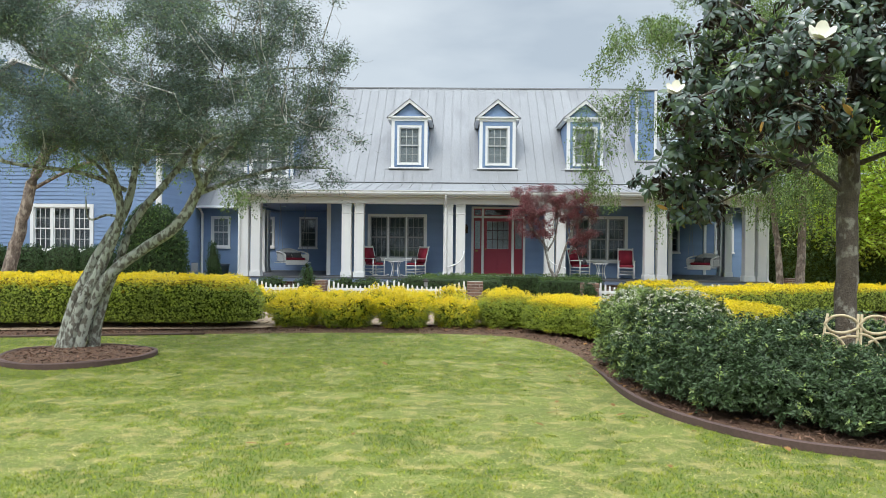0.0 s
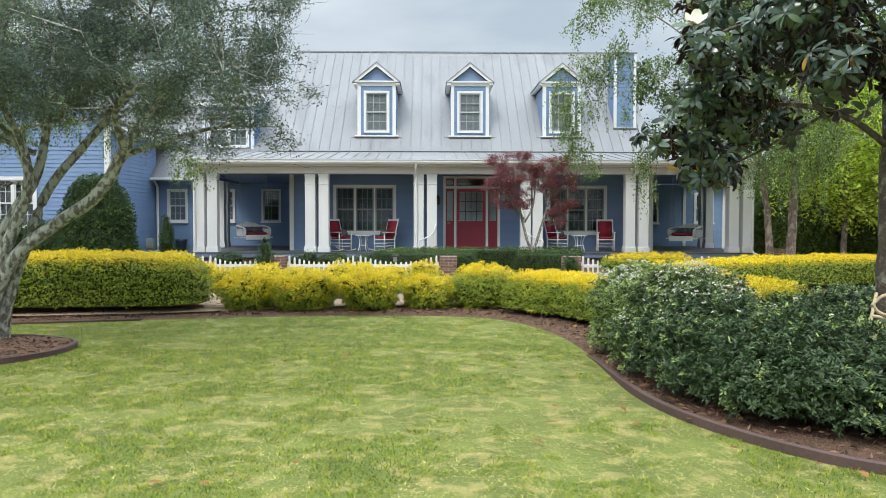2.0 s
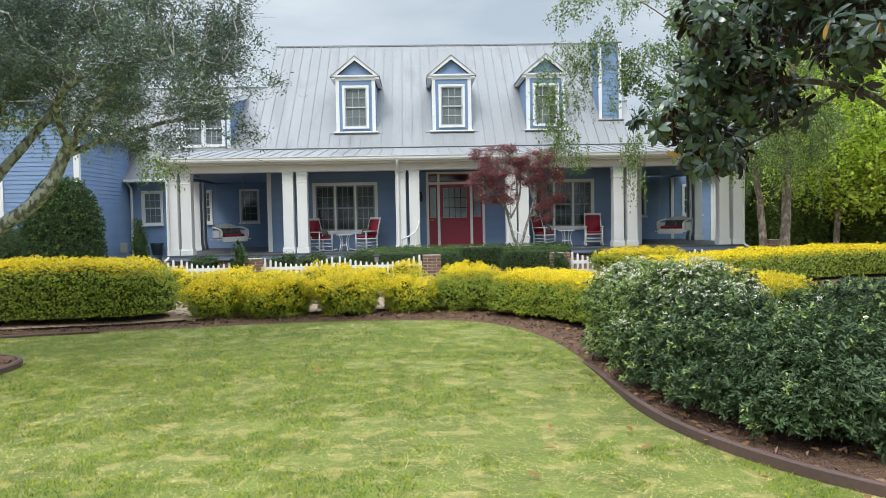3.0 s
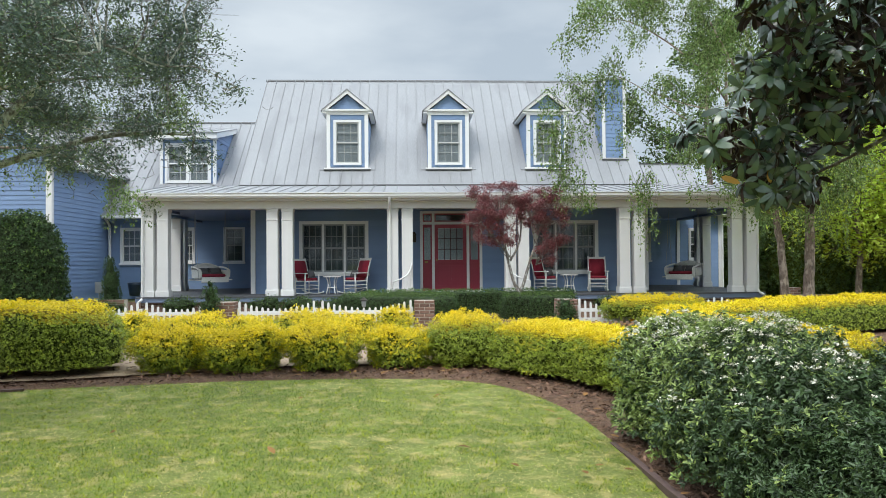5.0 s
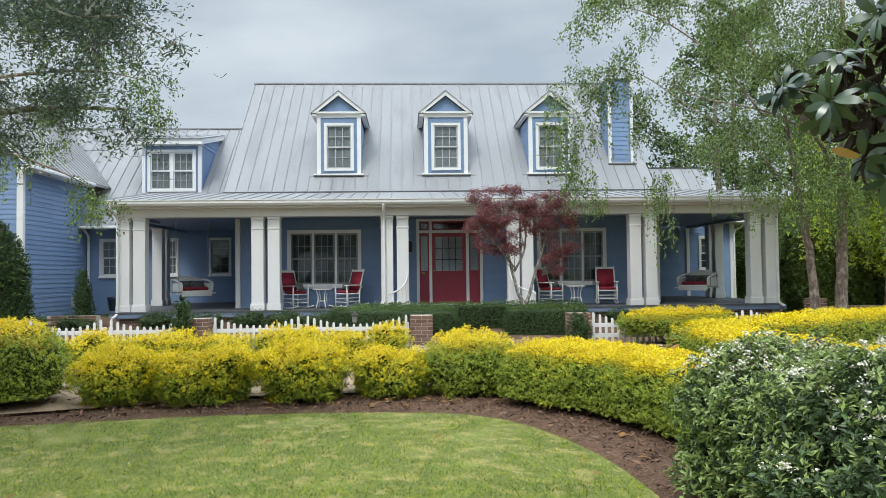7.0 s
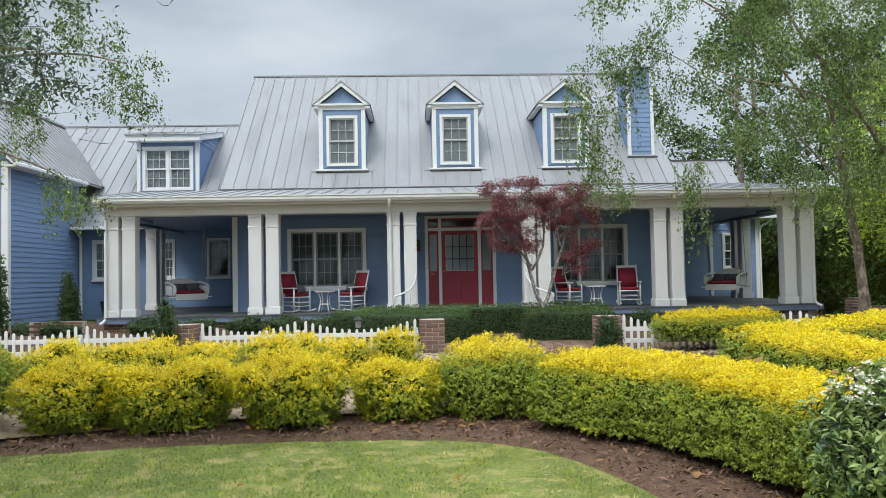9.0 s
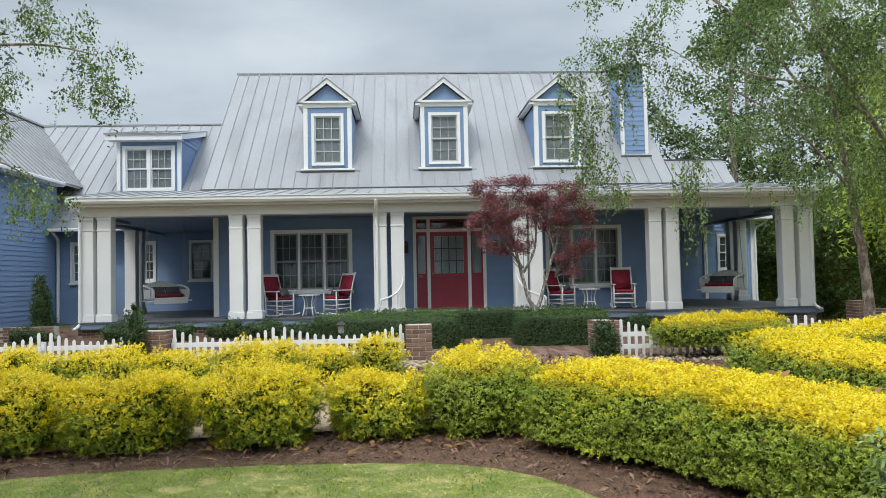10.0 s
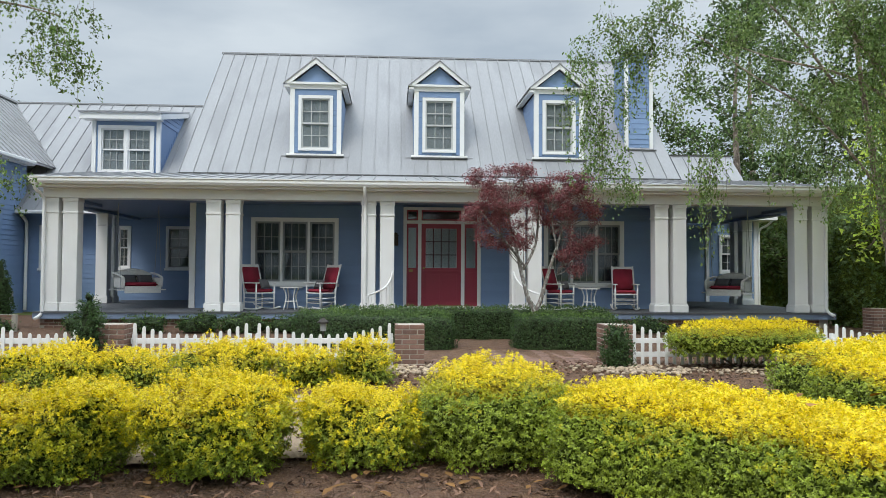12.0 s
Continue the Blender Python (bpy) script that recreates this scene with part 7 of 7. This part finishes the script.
def side_table():
    t = thing("side_table", "small white round side table between rocking chairs", "table", "porch side tables")
    bm = bmesh.new()
    bmesh.ops.create_cone(bm, cap_ends=True, segments=24, radius1=0.27, radius2=0.27, depth=0.03, matrix=Matrix.Translation((0, 0, 0.535)))
    part("tabletop", bm, WHITE, t)
    for k in range(4):
        a = math.tau * k / 4 + 0.6
        part("leg", tube(bmesh.new(), arc([(0.2 * math.cos(a), 0.2 * math.sin(a), 0.52), (0.13 * math.cos(a), 0.13 * math.sin(a), 0.3), (0.2 * math.cos(a), 0.2 * math.sin(a), 0.0)], 4), [0.017] * 9, 7), WHITE, t, smooth=True)
    bm = bmesh.new()
    bmesh.ops.create_cone(bm, cap_ends=True, segments=20, radius1=0.15, radius2=0.15, depth=0.02, matrix=Matrix.Translation((0, 0, 0.20)))
    part("lower_shelf", bm, WHITE, t)
    return t


table = side_table()
table.matrix_world = pose(-3.74, -0.72, FLOOR)
copy_thing(table, pose(3.6, -0.72, FLOOR, 0, 0, 20))


def porch_swing():
    s = thing("porch_swing", "white wicker hanging porch swing with red cushion", "swing", "porch swings")
    part("seat", boxes((-0.44, 0.44, -0.30, 0.25, 0.0, 0.05), bevel=0.015), WICKER, s)
    part("front_apron", boxes((-0.45, 0.45, -0.325, -0.301, -0.11, 0.06), bevel=0.008), WICKER, s)
    bm = bmesh.new()
    rows = []
    for i in range(17):
        u = i / 16 * 2 - 1
        top = 0.35 + 0.13 * (1 - u * u)
        rows.append([bm.verts.new((0.475 * u, 0.26 + 0.10 * k / 4 + off, 0.02 + (top - 0.02) * k / 4)) for off in (0, 0.03) for k in range(5)])
    for a, b in zip(rows, rows[1:]):
        for k in range(4):
            bm.faces.new((a[k], a[k + 1], b[k + 1], b[k]))
            bm.faces.new((a[k + 5], b[k + 5], b[k + 6], a[k + 6]))
        bm.faces.new((a[4], a[9], b[9], b[4]))
    bmesh.ops.recalc_face_normals(bm, faces=bm.faces[:])
    part("backrest", bm, WICKER, s, smooth=True)
    part("back_rail", tube(bmesh.new(), [(0.475 * (i / 16 * 2 - 1), 0.375, 0.35 + 0.13 * (1 - (i / 16 * 2 - 1) ** 2)) for i in range(17)], 0.02, 8), WICKER, s, smooth=True)
    for k in (-1, 1):
        x = k * 0.465
        part("arm", tube(bmesh.new(), arc([(x, 0.36, 0.38), (x * 1.05, 0.1, 0.36), (x * 1.05, -0.2, 0.30), (x * 1.02, -0.32, 0.24), (x, -0.31, 0.05)], 5), 0.028, 8), WICKER, s, smooth=True)
        part("arm_panel", boxes((x - 0.012, x + 0.012, -0.29, 0.34, 0.03, 0.27)), WICKER, s)
        for y in (-0.24, 0.26):
            part("chain", tube(bmesh.new(), [(x * 1.09, y, -0.03), (x * 1.09, y * 0.4 + 0.02, 1.1), (x * 1.09, 0.02, WALL_TOP - FLOOR - 0.52)], 0.007, 5), GREYPLASTIC, s)
    for y in (-0.24, 0.26):
        part("support_bar", boxes((-0.60, 0.60, y - 0.02, y + 0.02, -0.045, -0.012)), WHITE, s)
    bm = boxes((-0.40, 0.40, -0.29, 0.20, 0.051, 0.15))
    bmesh.ops.bevel(bm, geom=bm.edges[:], offset=0.04, segments=3, affect="EDGES")
    part("seat_cushion", bm, CUSHION, s, "red seat cushion", True)
    return s


swing = porch_swing()
swing.matrix_world = pose(-7.62, 0.05, FLOOR + 0.48, 0, 0, 40)
copy_thing(swing, pose(7.42, -0.15, FLOOR + 0.46, 0, 0, -46))
for base_x, base_y, rz in ((-7.62, 0.05, 40), (7.42, -0.15, -46)):
    m = pose(base_x, base_y, FLOOR + (0.48 if base_x < 0 else 0.46), 0, 0, rz)
    for u in (-0.20, 0.21):
        ob = part("throw_pillow", pillow_mesh(0.42, 0.27, 0.14), PILLOW, None, smooth=True)
        ob.matrix_world = m @ pose(u, 0.10, 0.235, -38, 0, 6 * u)
        tagged(ob, "charcoal throw pillow on a porch swing", "pillow", "throw pillows")
# curved stair rails and steps
for k in range(3):
    tagged(part("porch_step", boxes((-1.5, 1.5, -2.22 - 0.32 * k, -1.92 - 0.32 * k, 0.05, FLOOR - 0.14 * (k + 1)), bevel=0.01), BRICK), "brick porch step below the front door", "step", "porch steps")


def stair_rail(x, s):
    r = thing("stair_handrail", "white curved iron handrail beside the porch steps", "railing", "stair handrails")
    path = arc([(x, -1.84, 1.46), (x - s * 0.03, -2.05, 1.30), (x - s * 0.16, -2.35, 1.10), (x - s * 0.40, -2.7, 0.98), (x - s * 0.52, -2.82, 0.94), (x - s * 0.53, -2.83, 0.86)], 6)
    part("rail", tube(bmesh.new(), path, 0.022, 8), WHITE, r, smooth=True)
    for i in range(2, len(path) - 4, 3):
        p = path[i]
        part("baluster", tube(bmesh.new(), [(p.x, p.y, 0.1), (p.x, p.y, p.z)], 0.011, 6), WHITE, r)


stair_rail(-1.30, 1)
stair_rail(1.52, -1)


# ------------------------------------------------------------------ brick piers, fence, path
def brick_mesh(l, w, h):
    bm = boxes((-l / 2, l / 2, -w / 2, w / 2, -h / 2, h / 2), bevel=0.004)
    me = bpy.data.meshes.new("brick")
    bm.to_mesh(me)
    bm.free()
    me.materials.append(BRICK)
    return me


STRETCHER, HEADER, PAVER = brick_mesh(0.192, 0.092, 0.055), brick_mesh(0.092, 0.192, 0.055), brick_mesh(0.194, 0.094, 0.05)
brick_rng = random.Random(5)


def lay(me, parent, x, y, z, rz=0.0):
    ob = new("brick", me)
    ob.parent = parent
    ob.matrix_local = pose(x + brick_rng.uniform(-0.002, 0.002), y + brick_rng.uniform(-0.003, 0.003), z, brick_rng.uniform(-0.5, 0.5), 0, rz + brick_rng.uniform(-0.6, 0.6))
    return ob


def brick_pier(x, y, courses=9, side=0.40):
    g = ground_z(x, y)
    p = thing("brick_pier", "square red-brown brick fence pier with flat top", "pier", "brick fence piers", at=(x, y, g))
    h = courses * 0.0665
    part("mortar_core", boxes((-side / 2 + 0.007, side / 2 - 0.007, -side / 2 + 0.007, side / 2 - 0.007, -0.05, h - 0.006)), MORTAR, p)
    e, f = side / 2 - 0.046, side / 2 - 0.097
    for c in range(courses):
        z = 0.033 + c * 0.0665
        for sy in (-1, 1):
            if c % 2:
                lay(STRETCHER, p, 0.0, sy * e, z)
                for sx in (-1, 1):
                    lay(HEADER, p, sx * e, sy * f, z)
            else:
                for sx in (-1, 1):
                    lay(STRETCHER, p, sx * f, sy * e, z)
        if c % 2 == 0:
            for sx in (-1, 1):
                lay(STRETCHER, p, sx * e, 0.0, z, 90)
    return p


PIER_Y = -8.92
for x in (-8.2, -5.0, -1.06, 1.80):
    brick_pier(x, PIER_Y)


def picket_mesh(h):
    w, t = 0.0225, 0.016
    prof = [(-w, 0.0), (w, 0.0), (w, h - 0.03), (w * 0.55, h - 0.006), (0, h), (-w * 0.55, h - 0.006), (-w, h - 0.03)]
    return prism(prof, "y", -t / 2, t / 2)


def fence_panel(x0, x1, high=0.60, dip=0.43):
    g = ground_z(0, PIER_Y)
    f = thing("picket_fence", "white scalloped picket fence panel between brick piers", "fence", "picket fence panels", at=(x0, PIER_Y, g))
    n = max(int(round((x1 - x0) / 0.117)), 3)
    for i in range(n):
        u = (i + 0.5) / n
        h = dip + (high - dip) * (2 * u - 1) ** 2
        bm = picket_mesh(h)
        bm.transform(pose((x1 - x0) * u, -0.028, 0.03, 0, brick_rng.uniform(-0.7, 0.7), 0))
        part("picket", bm, WHITE, f)
    for z in (0.14, 0.33):
        part("rail", boxes((0, x1 - x0, -0.019, 0.019, z, z + 0.07), bevel=0.004), WHITE, f)
    for x in (0.03, x1 - x0 - 0.03):
        part("post", boxes((x - 0.028, x + 0.028, 0.02, 0.076, -0.02, 0.46), bevel=0.004), WHITE, f)


for a, b in ((-3.15, -1.28), (-4.78, -3.2), (-6.6, -5.22), (-7.98, -6.65), (2.02, 3.5), (3.55, 4.9), (4.95, 6.3), (6.35, 7.8), (-10.2, -8.45)):
    fence_panel(a, b)

path = thing("brick_path", "reddish brick paver path between the fence piers", "path", kind="structure", at=(0.37, -7.9, ground_z(0, -7.9) - 0.045))
part("path_bed", boxes((-1.22, 1.24, -1.05, 1.0, 0.0, 0.052)), MORTAR, path)
for j in range(20):
    for i in range(12):
        lay(PAVER, path, -1.1 + i * 0.202 + (0.1 if j % 2 else 0), -0.98 + j * 0.101, 0.055)


def brick_run(name, label, x0, x1, y, z0, courses, kind="structure"):
    w = thing(name, label, "wall", kind=kind, at=(x0, y, z0))
    part("mortar_core", boxes((0, x1 - x0, 0.012, 0.10, -0.05, courses * 0.0665 - 0.004)), MORTAR, w)
    for c in range(courses):
        n = int((x1 - x0) / 0.204)
        for i in range(n):
            lay(STRETCHER, w, 0.1 + i * 0.204 + (0.1 if c % 2 and i < n - 1 else 0), 0.048, 0.033 + c * 0.0665)


brick_run("brick_foundation", "red-brown brick foundation under the porch deck", -9.15, -2.6, -1.80, 0.08, 5)
brick_run("brick_foundation", "red-brown brick foundation under the porch deck", 3.4, 9.1, -1.80, 0.08, 5)
brick_run("low_brick_wall", "low red-brown brick garden wall beside the porch", 9.4, 14.0, -3.6, 0.12, 6)
brick_run("low_brick_wall", "low red-brown brick garden wall beside the porch", -10.4, -9.1, -3.0, 0.12, 6)
brick_pier(9.15, -3.6, 9)


# ------------------------------------------------------------------ garden bench, lantern, planter, boxes
def garden_bench():
    b = thing("garden_bench", "cream weathered iron garden bench with looped back", "bench", at=(2.27, -20.12, 0.0), rz=-8)
    r, w = 0.015, 0.335

    def back(x, z):
        return (x, 0.02 - 0.10 * (z - 0.45), z)

    for x in (0.0, w - 0.015, w + 0.02, 2 * w - 0.015, 2 * w + 0.02, 3 * w):
        lean = -0.03 if x == 0 else 0.0
        part("back_post", tube(bmesh.new(), [(x + lean, 0.02, 0.0), (x + lean, 0.02, 0.45), (x - lean, -0.025, 0.90)], r * 0.9, 8), CREAM_IRON, b, smooth=True)
    for x in (0.0, 3 * w):
        part("front_leg", tube(bmesh.new(), [(x, 0.46, 0.0), (x, 0.46, 0.44)], r, 8), CREAM_IRON, b, smooth=True)
        part("armrest", tube(bmesh.new(), arc([(x, 0.0, 0.62), (x, 0.28, 0.64), (x, 0.46, 0.44)], 5), r, 8), CREAM_IRON, b, smooth=True)
    for x in (0.0, w, 2 * w):
        for pts in (((0.0, 0.79), (0.07, 0.865), (0.17, 0.885), (0.27, 0.855), (0.315, 0.81)),
                    ((0.0, 0.80), (0.06, 0.73), (0.16, 0.705), (0.26, 0.725), (0.335, 0.765)),
                    ((0.0, 0.70), (0.08, 0.685), (0.15, 0.64), (0.21, 0.56), (0.25, 0.47)),
                    ((0.02, 0.49), (0.07, 0.58), (0.15, 0.645), (0.25, 0.67), (0.335, 0.67))):
            part("back_loop", tube(bmesh.new(), arc([back(x + u, z) for u, z in pts], 6), r, 7), CREAM_IRON, b, smooth=True)
    for k in range(6):
        y = 0.03 + k * 0.075
        part("seat_slat", boxes((-0.02, 3 * w + 0.02, y, y + 0.05, 0.435, 0.45), bevel=0.004), CREAM_IRON, b)


garden_bench()


def path_lantern(x, y):
    g = ground_z(x, y)
    l = thing("path_lantern", "small dark bronze path light among boxwoods", "lantern", at=(x, y, g))
    part("stake", tube(bmesh.new(), [(0, 0, 0), (0, 0, 0.42)], 0.012, 8), BRONZE, l)
    part("lamp_body", tube(bmesh.new(), [(0, 0, 0.40), (0, 0, 0.52)], [0.045, 0.055], 10), GREYPLASTIC, l)
    part("hat", tube(bmesh.new(), [(0, 0, 0.52), (0, 0, 0.54), (0, 0, 0.60)], [0.09, 0.085, 0.015], 12), BRONZE, l)


path_lantern(-2.35, -7.6)


def planter(x, y, z):
    p = thing("planter_pot", "dark blue glazed planter pot by the wall", "pot", at=(x, y, z))
    part("pot", tube(bmesh.new(), [(0, 0, 0), (0, 0, 0.05), (0, 0, 0.40), (0, 0, 0.50), (0, 0, 0.50), (0, 0, 0.42)], [0.17, 0.19, 0.25, 0.27, 0.235, 0.22], 18), mat("dark_blue_glaze", (0.02, 0.035, 0.06), 0.3, var=0.2, bump=0.05), p, smooth=True)


planter(-11.74, 5.0, 0.30)
box_ = thing("utility_box", "grey electrical utility box on the wing wall", "utility box", at=(-12.63, 3.8, 0.20))
part("case", boxes((-0.13, 0.13, 0.05, 0.2, 0.25, 0.65), bevel=0.015), GREYPLASTIC, box_)
part("lid", boxes((-0.115, 0.115, 0.035, 0.0495, 0.27, 0.62), bevel=0.005), GREYPLASTIC, box_)
part("conduit", tube(bmesh.new(), [(0, 0.12, -0.4), (0, 0.12, 0.25)], 0.02, 8), GREYPLASTIC, box_)


# ------------------------------------------------------------------ litter: chips, dry leaves, stones
def litter():
    r = np.random.default_rng(71)
    # bark chips over the mulch near the lawn and in the tree ring
    n = 42000
    p = np.stack([r.uniform(-9.5, 5.0, n), r.uniform(-22.4, -8.5, n)], axis=1)
    p = p[in_bed(p[:, 0], p[:, 1])]
    a, q = r.uniform(0, math.tau, 900), r.random(900) ** 0.5 * 0.9
    ring = np.stack([-6.55 + q * np.cos(a), -17.95 + q * np.sin(a)], axis=1)
    z = 0.012 * np.clip(p[:, 1] + 20, 0, 10.5) + 0.045
    at = np.concatenate([np.column_stack([p, z]), np.column_stack([ring, 0.02 + 0.06 + 0.05 * (1 - q / 0.95)])])
    lv, lf = leaf_arrays(at, np.tile([[0, 0, 1.0]], (len(at), 1)), 0.05 * r.uniform(0.4, 1.6, len(at)), 0.33, 0.45, rng=r)
    tagged(raw_mesh("bark_chips", lv, lf, [CHIP]), "loose brown bark chips over the mulch", "mulch", kind="stuff")
    # fallen magnolia leaves: curled ovals
    pts = [(r.normal(0.75, 0.35), r.normal(-19.0, 1.9)) for _ in range(90)] + [(r.uniform(-4.8, 0.1), -14.95 + r.uniform(0.05, 0.55)) for _ in range(46)]
    pts += [(r.uniform(-6.5, 0.2), r.uniform(-23.2, -15.6)) for _ in range(16)] + [(r.normal(-0.2, 0.4), r.normal(-20.0, 1.6)) for _ in range(14)]
    tops = [(0.8 + 0.45 * (-15.4 - y) + r.normal() * 0.2, y, 0.73 + ground_z(0, y)) for y in r.uniform(-16.9, -14.9, 14)]
    pts = [(x, y, ground_z(x, y) + (0.05 if in_bed(np.array([x]), np.array([y]))[0] else 0.028)) for x, y in pts] + tops
    outline = [(0.0, 0.0), (0.22, 0.30), (0.5, 0.5), (0.8, 0.34), (1.0, 0.0), (0.8, -0.34), (0.5, -0.5), (0.22, -0.30)]
    verts, faces = [], []
    for x, y, z in pts:
        a, tilt, l, w, curl = r.uniform(0, math.tau), r.normal() * 0.2, r.uniform(0.05, 0.12), r.uniform(0.03, 0.055), r.uniform(0.1, 0.45)
        c, s_ = math.cos(a), math.sin(a)
        base = len(verts)
        for f, g in outline:
            u, v = (f - 0.5) * l, g * w
            verts.append((x + u * c - v * s_, y + u * s_ + v * c, z + 0.012 + abs(g) * w * curl + u * tilt))
        faces += [tuple(base + k for k in t) for t in ((0, 1, 7), (1, 2, 6), (1, 6, 7), (2, 3, 5), (2, 5, 6), (3, 4, 5))]
    tagged(raw_mesh("fallen_leaves", verts, faces, [DRYLEAF]), "dry brown fallen leaves on mulch and lawn", "leaves", kind="stuff")
    verts, faces = [], []
    # river stones about the piers
    bm = bmesh.new()
    bmesh.ops.create_icosphere(bm, subdivisions=1, radius=1.0)
    sv = np.array([tuple(v.co) for v in bm.verts])
    sf = np.array([[v.index for v in f.verts] for f in bm.faces])
    bm.free()
    spots = [(r.normal(-1.0, 0.35), r.normal(-9.65, 0.3)) for _ in range(260)] + [(r.normal(1.75, 0.35), r.normal(-9.65, 0.25)) for _ in range(220)] + [(r.uniform(2.0, 5.5), r.normal(-9.75, 0.2)) for _ in range(260)]
    for k, (x, y) in enumerate(spots):
        s = r.uniform(0.016, 0.036)
        sc = np.array([s * r.uniform(0.8, 1.4), s * r.uniform(0.8, 1.3), s * r.uniform(0.5, 0.8)])
        a = r.uniform(0, math.tau)
        v = sv * sc * (1 + 0.12 * r.normal(size=(len(sv), 1)))
        v = np.column_stack([v[:, 0] * math.cos(a) - v[:, 1] * math.sin(a), v[:, 0] * math.sin(a) + v[:, 1] * math.cos(a), v[:, 2]]) + np.array([x, y, ground_z(x, y) + 0.06])
        faces.append(sf + len(sv) * k)
        verts.append(v)
    tagged(raw_mesh("river_stones", np.concatenate(verts), np.concatenate(faces), [PEBBLE], smooth=True), "pale rounded river stones around the fence piers", "stones", kind="stuff")


litter()
